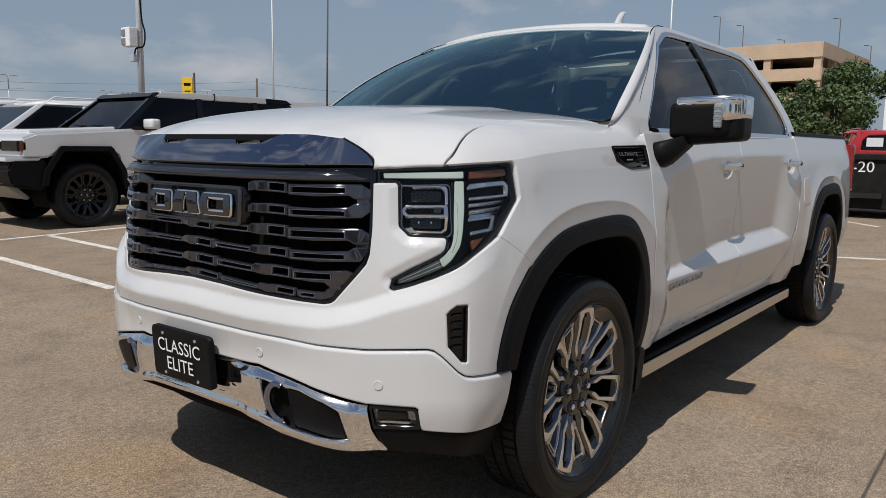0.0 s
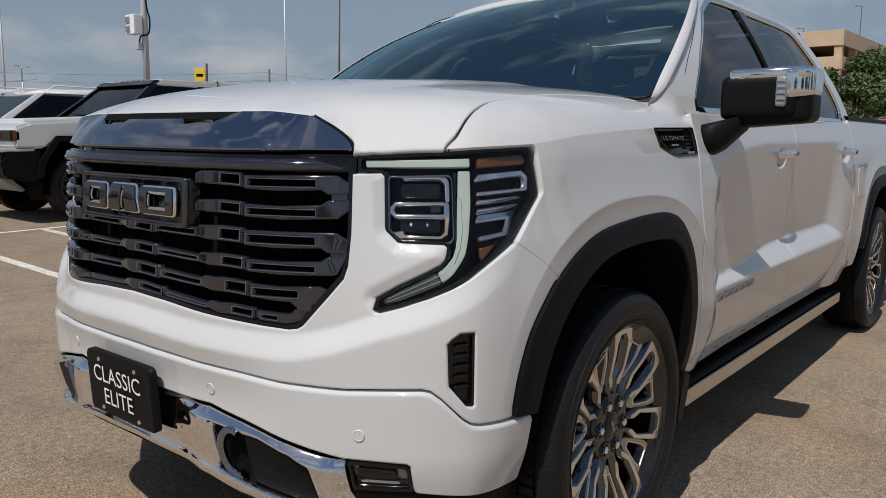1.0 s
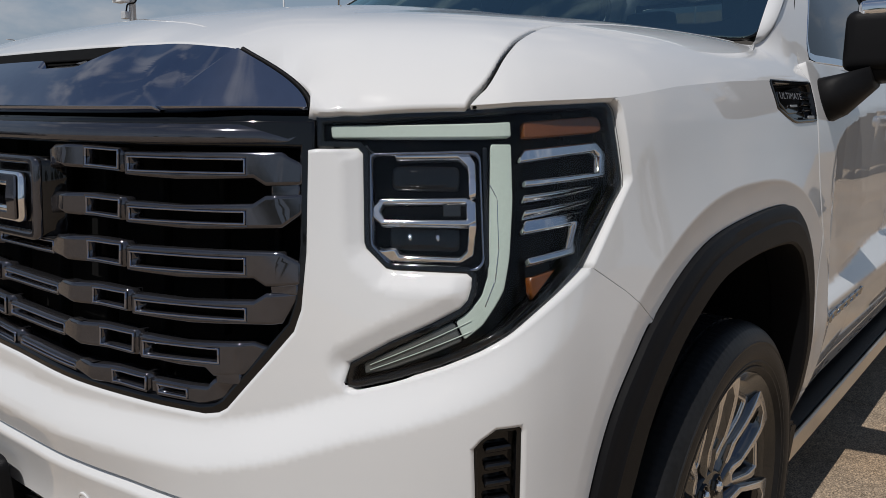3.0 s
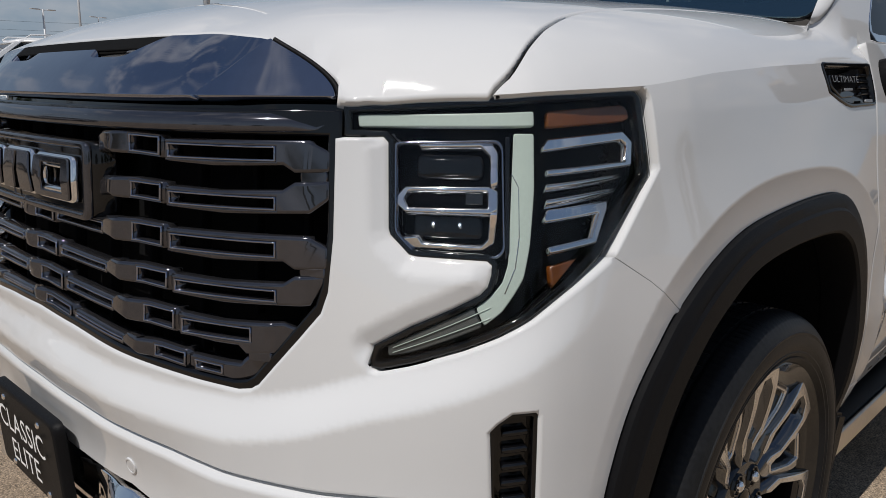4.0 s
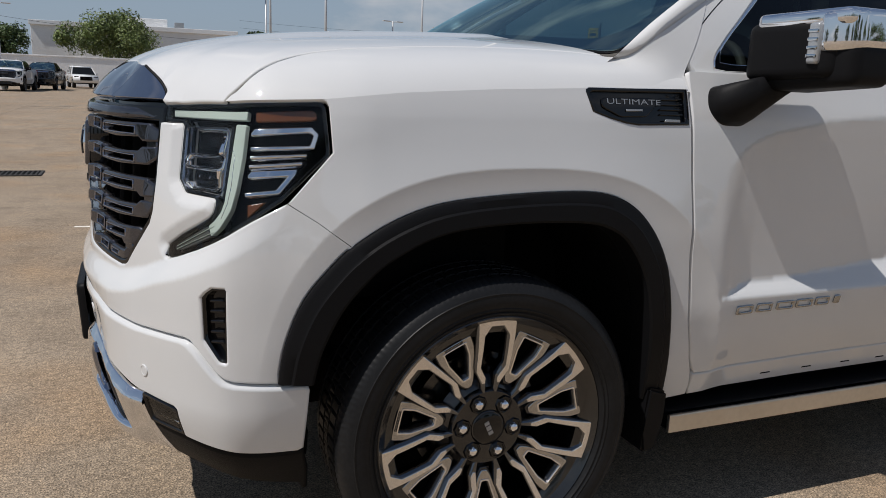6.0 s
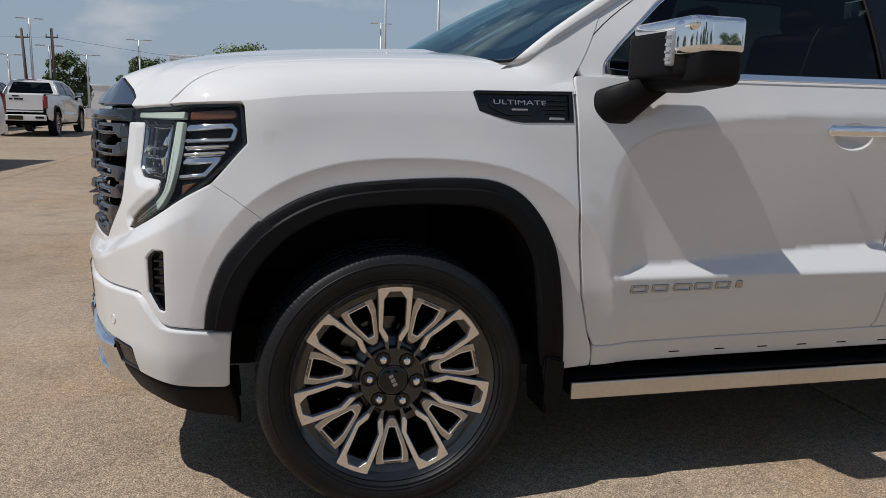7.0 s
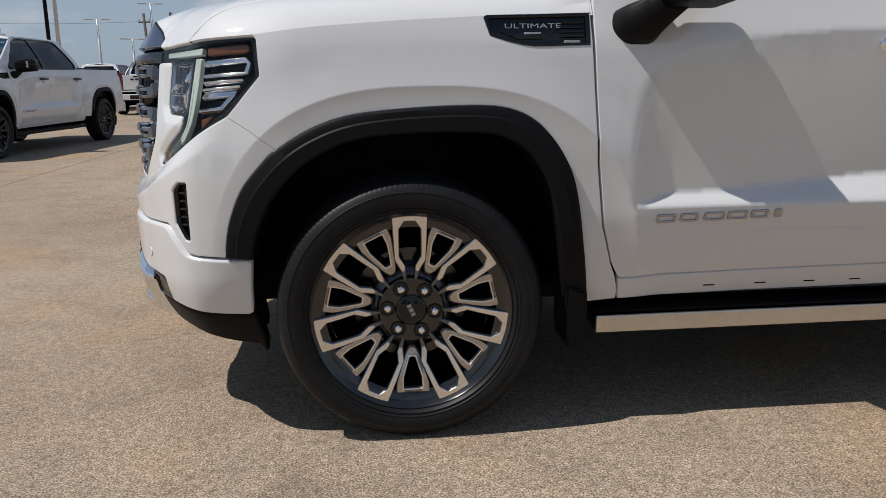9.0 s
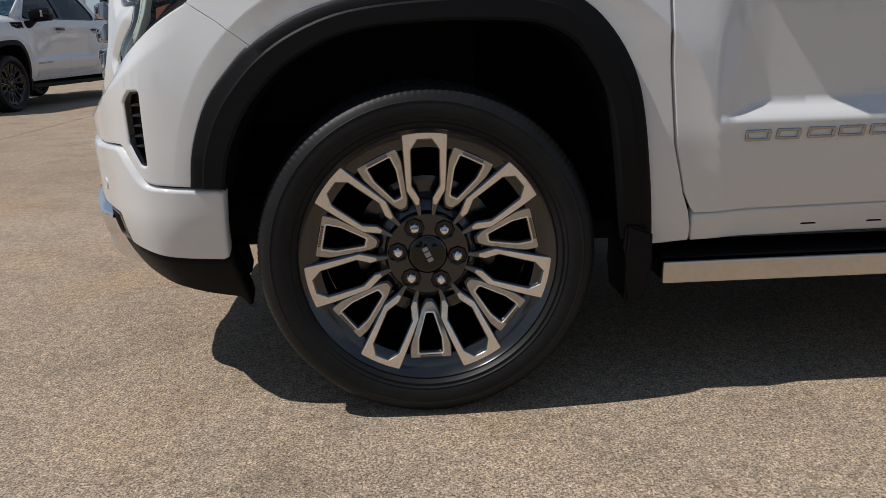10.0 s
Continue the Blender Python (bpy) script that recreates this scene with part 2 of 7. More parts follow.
def panel(name, outline, fn, mat, parent, holes=(), step=0.03, depth=0.015, edge=0.003, label="", out=0.0, side=1, fine=None, thin=None, lines=()):
    """A sheet with thickness: outline and holes in (u, v), laid on the surface fn(u, v, out), its rim rounded by edge and turned in by depth; creases follow the lines."""
    loops = [turn([(side * u, v) for u, v in outline])] + [turn([(side * u, v) for u, v in h], False) for h in holes]
    loops = [divided(q, fine or step) for q in loops]
    norm = [normals2(q) for q in loops]
    edges_ = [np.where(thin(q * (side, 1)), min(edge, 0.0002), edge) if thin else np.full(len(q), edge) for q in loops]
    inner = [q - n * e[:, None] for q, n, e in zip(loops, norm, edges_)]
    lo, hi = loops[0].min(0), loops[0].max(0)
    gu, gv = np.arange(lo[0] + step / 2, hi[0], step), np.arange(lo[1] + step / 2, hi[1], step)
    grid = np.array([(u + (0.5 * step if j % 2 else 0), v) for j, v in enumerate(gv) for u in gu]).reshape(-1, 2)
    ok = inside(grid, inner[0]) if len(grid) else np.zeros(0, bool)
    for q in inner[1:]:
        ok &= ~inside(grid, q)
    grid = grid[ok]
    for q in inner:
        if len(grid):
            seg = np.roll(q, -1, 0) - q
            keep = np.ones(len(grid), bool)
            for a, s in zip(q, seg):
                t = np.clip(((grid - a) @ s) / (s @ s + 1e-15), 0, 1)
                keep &= np.linalg.norm(grid - a - t[:, None] * s, axis=1) > 0.4 * step
            grid = grid[keep]
    pts, edges = [], []
    for q in inner:
        k = len(pts)
        pts += [tuple(v) for v in q]
        edges += [(k + i, k + (i + 1) % len(q)) for i in range(len(q))]
    for q in lines:
        q = np.array([(side * u, v) for u, v in q])
        keep = inside(q, inner[0])
        for o in inner[1:]:
            keep &= ~inside(q, o)
        rim = np.vstack(inner)
        for i in np.nonzero(keep)[0]:
            keep[i] = np.hypot(*(rim - q[i]).T).min() > 0.004
        if len(grid):
            grid = grid[np.array([np.hypot(*(q - g).T).min() for g in grid]) > 0.0035]
        last = None
        for i, ok_ in enumerate(keep):
            if ok_:
                pts.append(tuple(q[i]))
                if last == i - 1:
                    edges.append((len(pts) - 2, len(pts) - 1))
                last = i
    pts += [tuple(v) for v in grid]
    cv, ce, cf_, ov, oe, of = delaunay([Vector(v) for v in pts], edges, [], 0, 1e-7)
    cv = np.array([tuple(v) for v in cv])
    tri = np.array([f for f in cf_ if len(f) == 3])
    mid = cv[tri].mean(1)
    ok = inside(mid, inner[0])
    for q in inner[1:]:
        ok &= ~inside(mid, q)
    tri = tri[ok]
    where = {}
    for i, o in enumerate(ov):
        for k in o:
            where[k] = i

    def frame3(p):
        h = 1e-4
        o = fn(p[:, 0], p[:, 1], out)
        du, dv = fn(p[:, 0] + h, p[:, 1], out) - o, fn(p[:, 0], p[:, 1] + h, out) - o
        n = np.cross(du, dv)
        n /= np.linalg.norm(n, axis=1)[:, None] + 1e-15
        s = np.sign(np.sum(n * (fn(p[:, 0], p[:, 1], out + 1e-3) - o), 1))
        s[s == 0] = 1
        return o, n * s[:, None]

    P, N = frame3(cv)
    verts, nors = list(P), list(N)
    flipped = False
    if len(tri):
        a, b, c = P[tri[0]]
        flipped = np.dot(np.cross(b - a, c - a), N[tri[0][0]]) < 0
    faces = [tuple(f[::-1]) if flipped else tuple(f) for f in tri.tolist()]
    k = 0
    for q, nn, ed in zip(loops, norm, edges_):
        p, n = frame3(q)
        t = fn(q[:, 0] + nn[:, 0] * 1e-4, q[:, 1] + nn[:, 1] * 1e-4, out) - p
        t /= np.linalg.norm(t, axis=1)[:, None] + 1e-15
        b0 = len(verts)
        m = len(q)
        mid_n = n + t
        verts += list(p - n * ed[:, None] * 0.8)
        nors += list(mid_n / np.linalg.norm(mid_n, axis=1)[:, None])
        verts += list(p - n * max(depth, edge))
        nors += list(t)
        for i in range(m):
            j = (i + 1) % m
            A, B = where[k + i], where[k + j]
            for f in ((A, b0 + i, b0 + j, B), (b0 + i, b0 + m + i, b0 + m + j, b0 + j)):
                faces.append(f[::-1] if flipped else f)
        k += m
    # the strips must face the way their rim does
    me = bpy.data.meshes.new(name)
    V, F = np.array(verts), []
    Nn = np.array(nors)
    for f in faces:
        if len(set(f)) < 3:
            continue
        a, b, c = V[f[0]], V[f[1]], V[f[2]]
        g = np.cross(b - a, c - a)
        if np.dot(g, Nn[list(f)].sum(0)) < 0:
            f = f[::-1]
        F.append(tuple(int(i) for i in f))
    me.from_pydata([tuple(map(float, v)) for v in V], [], F)
    me.shade_smooth()
    me.normals_split_custom_set_from_vertices([tuple(map(float, v)) for v in Nn])
    return link(name, me, mat, parent, label)


def prism(loop, y0, y1, bevel=0.0, bm=None, pinch=None):
    """A side outline (x, z) drawn out from y0 to y1; pinch(x, z) narrows it."""
    b = bmesh.new()
    c = (y0 + y1) / 2
    f = lambda x, z: 1.0 if pinch is None else pinch(x, z)
    A = [b.verts.new((x, c + (y0 - c) * f(x, z), z)) for x, z in loop]
    B = [b.verts.new((x, c + (y1 - c) * f(x, z), z)) for x, z in loop]
    b.faces.new(A)
    b.faces.new(B[::-1])
    for k in range(len(loop)):
        b.faces.new((A[k], B[k], B[(k + 1) % len(loop)], A[(k + 1) % len(loop)]))
    bmesh.ops.recalc_face_normals(b, faces=b.faces)
    if bevel:
        bmesh.ops.bevel(b, geom=b.edges[:], offset=bevel, segments=2, affect="EDGES")
    return merge(bm, b)


def tube(name, pts, r, mat, parent=None, label="", n=8, closed=False):
    """A round rail through points."""
    cu = bpy.data.curves.new(name, "CURVE")
    cu.dimensions, cu.bevel_depth, cu.bevel_resolution = "3D", r, max(1, n // 4)
    sp = cu.splines.new("POLY")
    sp.points.add(len(pts) - 1)
    for q, p in zip(sp.points, pts):
        q.co = (*p, 1)
    sp.use_cyclic_u = closed
    cu.use_fill_caps = True
    tmp = new("tmp", cu)
    me = bpy.data.meshes.new_from_object(tmp.evaluated_get(bpy.context.evaluated_depsgraph_get()))
    bpy.data.objects.remove(tmp)
    bpy.data.curves.remove(cu)
    me.materials.clear()
    me.name = name
    me.shade_smooth()
    return link(name, me, mat, parent, label)


def flat(origin, ux, uz, nrm):
    """A plane through origin, for panel()."""
    o, a, b, n = (np.array(q, float) for q in (origin, ux, uz, nrm))
    return lambda u, v, w=0.0: o + np.multiply.outer(np.asarray(u, float), a) + np.multiply.outer(np.asarray(v, float), b) + np.multiply.outer(np.asarray(w, float), n)


# ---- body surface of the pickup ----
# plan curve: |y| against arc from the centre of the nose
PX = np.array([-0.990, -0.987, -0.972, -0.905, -0.815, -0.740, -0.670, -0.600, -0.500, -0.400, -0.200, 0.20, 1.0, 2.0, 3.0, 4.0, 4.55, 4.75, 4.84, 4.88])
PY = np.array([0.0, 0.160, 0.345, 0.560, 0.728, 0.850, 0.925, 0.957, 0.972, 0.979, 0.986, 0.986, 0.985, 0.985, 0.985, 0.983, 0.975, 0.95, 0.90, 0.80])


def dense(px, py):
    """A smooth curve through the plan points: (arc, x, y)."""
    x = np.concatenate(([2 * px[0] * 0 + px[1]], px))
    y = np.concatenate(([-py[1]], py))
    t = np.concatenate(([0], np.cumsum(np.hypot(np.diff(x), np.diff(y)) ** 0.5)))
    out = []
    P = np.stack([x, y], 1)
    n = len(P)
    for i in range(1, n - 1):
        p0, p1, p2 = P[i - 1], P[i], P[i + 1]
        p3 = P[i + 2] if i + 2 < n else 2 * p2 - p1
        t0, t1, t2 = t[i - 1], t[i], t[i + 1]
        t3 = t[i + 2] if i + 2 < n else 2 * t2 - t1
        m1 = ((p2 - p0) / (t2 - t0))
        m2 = ((p3 - p1) / (t3 - t1))
        d = t2 - t1
        for k in range(40):
            u = k / 40
            h = (2*u**3-3*u*u+1, u**3-2*u*u+u, -2*u**3+3*u*u, u**3-u*u)
            out.append(h[0]*p1 + h[1]*d*m1 + h[2]*p2 + h[3]*d*m2)
    out.append(P[-1])
    out = np.array(out)
    arc = np.concatenate(([0], np.cumsum(np.hypot(*np.diff(out, axis=0).T))))
    return arc, out[:, 0], out[:, 1]


ARC, CX, CY = dense(PX, PY)
KX = float(np.interp(-0.2, CX[:-60], ARC[:-60])) + 0.2   # a = x + KX along the side
_tx = np.gradient(CX, ARC); _ty = np.gradient(CY, ARC)
for _ in range(6):
    k = np.ones(9) / 9
    _tx = np.convolve(np.pad(_tx, 4, "edge"), k, "valid"); _ty = np.convolve(np.pad(_ty, 4, "edge"), k, "valid")
_tx[0], _ty[0] = 0, 1
_l = np.hypot(_tx, _ty)
NX, NY = -_ty / _l, _tx / _l
ZF = np.array([0.25, 0.40, 0.50, 0.65, 0.72, 0.78, 0.84, 0.92, 1.00, 1.20, 1.30, 1.40])
LF = np.array([0.12, 0.030, 0.004, 0.00, 0.000, 0.001, 0.003, 0.008, 0.014, 0.025, 0.044, 0.08])
LC = np.array([0.12, 0.030, 0.004, 0.00, 0.00, 0.000, 0.002, 0.010, 0.024, 0.072, 0.098, 0.145])
ZS = np.array([0.25, 0.32, 0.42, 0.50, 0.58, 0.68, 0.90, 1.00, 1.10, 1.18, 1.23, 1.28, 1.35, 1.42])
LS = np.array([0.14, 0.09, 0.054, 0.030, 0.012, 0.0, 0.0, 0.005, 0.013, 0.021, 0.030, 0.046, 0.067, 0.09])
# a shelf under grille and lamps: height of its crease and its depth, round the nose
SH_A = np.array([0.0, 0.35, 0.58, 0.70, 0.79, 0.92, 1.03, 1.155, 1.30])
SH_Z = np.array([0.800, 0.790, 0.786, 0.812, 0.846, 0.884, 0.930, 1.004, 1.09])
SH_D = np.array([0.034, 0.034, 0.036, 0.038, 0.036, 0.026, 0.014, 0.0, 0.0])
_sa = np.linspace(0, 1.3, 261)
_ker = np.hanning(31) / np.hanning(31).sum()
SHELF_Z = np.convolve(np.pad(np.interp(_sa, SH_A, SH_Z), 15, 'reflect', reflect_type='odd'), _ker, 'valid')
SHELF_Z[:40] = np.interp(_sa[:40], [0, _sa[40]], [SHELF_Z[40] + 0.006, SHELF_Z[40]])
SHELF_D = np.convolve(np.pad(np.interp(_sa, SH_A, SH_D), 15, 'edge'), _ker, 'valid')
SHELF_A = _sa


def smoothed(z, zz, ll):
    """A softly rounded reading of a profile."""
    return sum(w * np.interp(z + o, zz, ll) for o, w in ((-0.03, .1), (-0.02, .15), (-0.01, .18), (0, .14), (.01, .18), (.02, .15), (.03, .1)))


def step01(u):
    u = np.clip(u, 0, 1)
    return u * u * (3 - 2 * u)


def shell(a, z, out=0.0):
    """Body surface: a metres round from the nose's centre (left positive), height z; out: metres proud of it."""
    a = np.asarray(a, float); z = np.asarray(z, float)
    s = np.abs(a)
    x = np.interp(s, ARC, CX); y = np.interp(s, ARC, CY)
    nx = np.interp(s, ARC, NX); ny = np.interp(s, ARC, NY)
    wc = step01((s - 0.55) / 0.4)
    ws = step01((s - 1.02) / 0.35)
    d = smoothed(z, ZF, LF) * (1 - wc) + smoothed(z, ZF, LC) * wc
    zc = np.interp(s, SHELF_A, SHELF_Z)
    k = np.clip((z - (zc - 0.052)) / 0.055, 0, 1)
    d = d + np.interp(s, SHELF_A, SHELF_D) * (0.25 * step01(k) + 0.75 * sum(np.clip((z + o - (zc - 0.052)) / 0.055, 0, 1) for o in (-0.005, -0.0017, 0.0017, 0.005)) / 4)
    # the bumper draws back below the groove
    d = d + step01((0.82 - z) / 0.22) * np.interp(s, [0, 0.34, 0.45, 0.56, 0.70], [0.046, 0.042, 0.032, 0.012, 0.0])
    d = d * (1 - ws) + smoothed(z, ZS, LS) * ws
    # doors hollowed between a soft crease under the belt and a swage that widens to the rear
    h = 0.085 * (0.40 * step01((x - 0.68) / 0.14) + 0.60 * step01((x - 0.72) / 1.0)) * (1 - step01((x - 2.50) / 0.32))
    zl = 0.715
    zcr = np.interp(x, [0.66, 0.70, 0.76, 0.86, 1.05, 1.30, 1.80], [1.02, 1.09, 1.145, 1.185, 1.217, 1.238, 1.245])
    bcr, zt, deep = smoothed(zcr, ZS, LS), zl + h, 0.006 + 0.64 * h
    field = 0.0
    for o in (-0.006, -0.002, 0.002, 0.006):
        zz = z + o
        t = np.clip((zcr - zz) / np.maximum(zcr - zt, 0.05), 0, 1)
        goal = bcr + (deep - bcr) * (0.34 * t + 0.66 * t * t) - smoothed(zz, ZS, LS)
        field = field + np.where(zz > zcr, 0.0, np.maximum(goal, 0.0) * np.clip((zz - zl) / np.maximum(h, 1e-3), 0, 1)) / 4
    d = d + field * step01((x - 0.665) / 0.085) * (1 - step01((x - 2.50) / 0.32))
    d = d + 0.52 * np.minimum(h, 0.05) * sum(np.clip((zl - 0.003 + o - z) / 0.25, 0, 1) for o in (-0.006, 0, 0.006)) / 3
    # swell over the wheel arches, with a crease above it
    for cx in (0.06, 3.805):
        f = (np.abs(x - cx) / 0.655) ** 2.6 + (np.abs(z - 0.42) / 0.668) ** 2.6
        g = sum(0.0105 * np.clip((1.55 - np.maximum(f, 1.0) - o) / 0.55, 0, 1) ** 2 - 0.0070 * (1 - (1 - np.clip((1.00 - f - o) / 0.30, 0, 1)) ** 2) for o in (-0.009, -0.003, 0.003, 0.009)) / 4
        d = d - ws * g * step01((z - 0.35) / 0.2)
    o = out - d
    return np.stack([x + nx * o, -(np.sign(a) + (a == 0)) * (y + ny * o), z], -1)


def oval(u, v, ru, rv, n=28):
    return [(u + ru * math.cos(2 * math.pi * k / n), v + rv * math.sin(2 * math.pi * k / n)) for k in range(n)]


def spline(pts, n=6, closed=False):
    """A smooth line through points."""
    p = np.array(pts, float)
    ext = np.vstack([2 * p[0] - p[1], p, 2 * p[-1] - p[-2]])
    out = []
    for i in range(1, len(ext) - 2):
        p0, p1, p2, p3 = ext[i - 1:i + 3]
        for k in range(n):
            t = k / n
            out.append(0.5 * (2 * p1 + (p2 - p0) * t + (2 * p0 - 5 * p1 + 4 * p2 - p3) * t * t + (3 * p1 - p0 - 3 * p2 + p3) * t ** 3))
    out.append(p[-1])
    return [tuple(q) for q in out]


def skin(u, v, w=0.0):
    return shell(u, v, w)


def fascia_skin(u, v, w=0.0):
    """The front cover dips softly towards the lamps' inner edge."""
    u, v = np.asarray(u, float), np.asarray(v, float)
    p = np.stack([np.abs(u).ravel(), v.ravel()], 1)
    rest = np.ones(len(p))
    for L, reach in ((np.array(LAMP_IN[8:]), 0.025), (np.array(LAMP_IN[1:7]), 0.028)):
        d = np.full(len(p), 9.0)
        for a0, b0 in zip(L[:-1], L[1:]):
            e = b0 - a0
            t = np.clip(((p - a0) @ e) / (e @ e), 0, 1)
            d = np.minimum(d, np.linalg.norm(p - a0 - t[:, None] * e, axis=1))
        rest *= (np.clip(d / reach - 0.18, 0, 1) + np.clip(d / reach - 0.06, 0, 1) + np.clip(d / reach + 0.06, 0, 1) + np.clip(d / reach + 0.18, 0, 1)) / 4
    dip = 0.0118 * (1 - rest).reshape(u.shape)
    return shell(u, v, w - dip)


# outer edges of the chamfers beside the lamp
CHAMFER = [[(0.940, 0.984), (0.846, 0.985), (0.825, 0.991), (0.787, 1.018), (0.779, 1.033), (0.778, 1.045), (0.772, 1.160)], [(0.775, 0.909), (0.829, 0.940), (0.892, 0.969), (0.928, 0.986)]]


def stepped(line, step):
    """Points along an open line."""
    p = np.array(line, float)
    out = [p[0]]
    for a, b in zip(p[:-1], p[1:]):
        k = max(1, int(np.linalg.norm(b - a) / step))
        out += [a + (b - a) * j / k for j in range(1, k + 1)]
    return [tuple(q) for q in out]


def both(left):
    """A loop across the nose from its left half, which runs from the centre line to the centre line."""
    return list(left) + [(-u, v) for u, v in reversed(left) if abs(u) > 1e-6]


def arch_line(level, n=150):
    """A line of equal height on the swell over the front arch, in (a, z)."""
    t = np.linspace(radians(-12), radians(192), n)
    c, s_ = np.cos(t), np.sin(t)
    k = level ** (1 / 2.6)
    return [(0.06 + KX + 0.655 * k * np.sign(a) * abs(a) ** (2 / 2.6), 0.42 + 0.668 * k * np.sign(b) * abs(b) ** (2 / 2.6)) for a, b in zip(c, s_)]


ARCH_CREASE = [arch_line(f_) for f_ in (0.985, 1.0, 1.015)]
ARCH_OUT = spline([(1.142, 0.600), (1.159, 0.693), (1.200, 0.793), (1.262, 0.869), (1.310, 0.913), (1.406, 0.970), (1.524, 1.008), (1.699, 1.025), (1.880, 1.030), (1.985, 1.020), (2.062, 0.985), (2.122, 0.925), (2.168, 0.848), (2.194, 0.765), (2.218, 0.612), (2.250, 0.404)], 4)
ARCH_IN = spline([(1.222, 0.594), (1.240, 0.672), (1.282, 0.760), (1.335, 0.825), (1.400, 0.880), (1.524, 0.936), (1.699, 0.955), (1.900, 0.952), (1.985, 0.932), (2.045, 0.888), (2.105, 0.790), (2.135, 0.653), (2.165, 0.430)], 5)
GROOVE = [(0.0, 0.694), (0.25, 0.692), (0.42, 0.687), (0.56, 0.680), (0.73, 0.677), (0.86, 0.684), (0.905, 0.686), (0.925, 0.682), (0.950, 0.664), (1.0, 0.616), (1.020, 0.603), (1.045, 0.598), (1.150, 0.592), (1.212, 0.588)]
LAMP_LOW = [(1.262, 1.112), (1.155, 1.011), (1.093, 0.972), (1.026, 0.936), (0.971, 0.911), (0.918, 0.890), (0.843, 0.865), (0.797, 0.852), (0.786, 0.853)]
LAMP_IN = [(0.782, 0.862), (0.788, 0.884), (0.842, 0.915), (0.905, 0.944), (0.945, 0.964), (0.956, 0.975), (0.962, 0.992), (0.962, 1.004), (0.955, 1.009), (0.846, 1.010), (0.835, 1.012), (0.806, 1.037), (0.803, 1.045), (0.797, 1.160), (0.790, 1.167)]
LAMP = [(0.734, 1.208), (0.957, 1.220), (1.134, 1.227), (1.236, 1.2315), (1.248, 1.2295), (1.256, 1.221), (1.264, 1.125)] + LAMP_LOW + LAMP_IN + [(0.736, 1.168)]
GRILLE_EDGE = [(0.728, 1.165), (0.728, 1.03), (0.722, 0.955), (0.712, 0.925), (0.677, 0.884), (0.612, 0.812), (0.598, 0.804), (0.575, 0.800), (0.50, 0.803), (0.33, 0.815), (0.15, 0.827), (0.0, 0.832)]
KF = [(0.0, 1.222), (0.60, 1.221), (0.725, 1.217), (0.958, 1.224), (1.10, 1.230), (1.255, 1.237), (1.33, 1.246), (1.43, 1.257), (1.66, 1.272), (1.93, 1.284), (2.24, 1.292), (2.5, 1.297)]


def crease(a):
    """Height of the shoulder line round the body."""
    return np.interp(a, [k[0] for k in KF], [k[1] for k in KF])


def nose_trim(u, v, w=0.0):
    """The smoked trim on the hood's lip: u round the nose, v from its lower edge (0) to its upper (1)."""
    u, v = np.asarray(u, float), np.asarray(v, float)
    p = shell(u, 1.221 + 0 * v, w)
    q = shell(u, 1.221 + 0 * v, w - 0.01)
    n = (p - q) / 0.01
    back = 0.088 - 0.056 * step01((np.abs(u) - 0.40) / 0.25)
    rise = 0.088 - 0.012 * step01((np.abs(u) - 0.45) / 0.2)
    fold = 0.11 * np.clip(np.abs(u) - (0.50 + 0.115 * v), 0, 1) * (0.45 + 0.55 * np.clip(v, 0, 1))
    bulge = 0.010 * np.sin(np.pi * np.clip(v, 0, 1)) * (1 - 0.85 * step01((np.abs(u) - 0.46) / 0.08))
    o = p - n * (back * v + fold - bulge)[..., None]
    o[..., 2] = 1.221 + rise * v + 0.35 * w
    return o


_a = np.linspace(0, 0.605, 40)
_front = nose_trim(_a, np.ones_like(_a), 0.0)
_a2 = np.linspace(0.725, 2.6, 160)
_side = shell(_a2, crease(_a2))
_v = np.linspace(1, 0, 14)
_mid = nose_trim(0.724 - 0.104 * _v ** 1.7, _v, 0.0)[:-1]
EDGE = np.vstack([_front, _mid, _side])
EDGE = np.vstack([EDGE[::-1] * (1, -1, 1), EDGE])


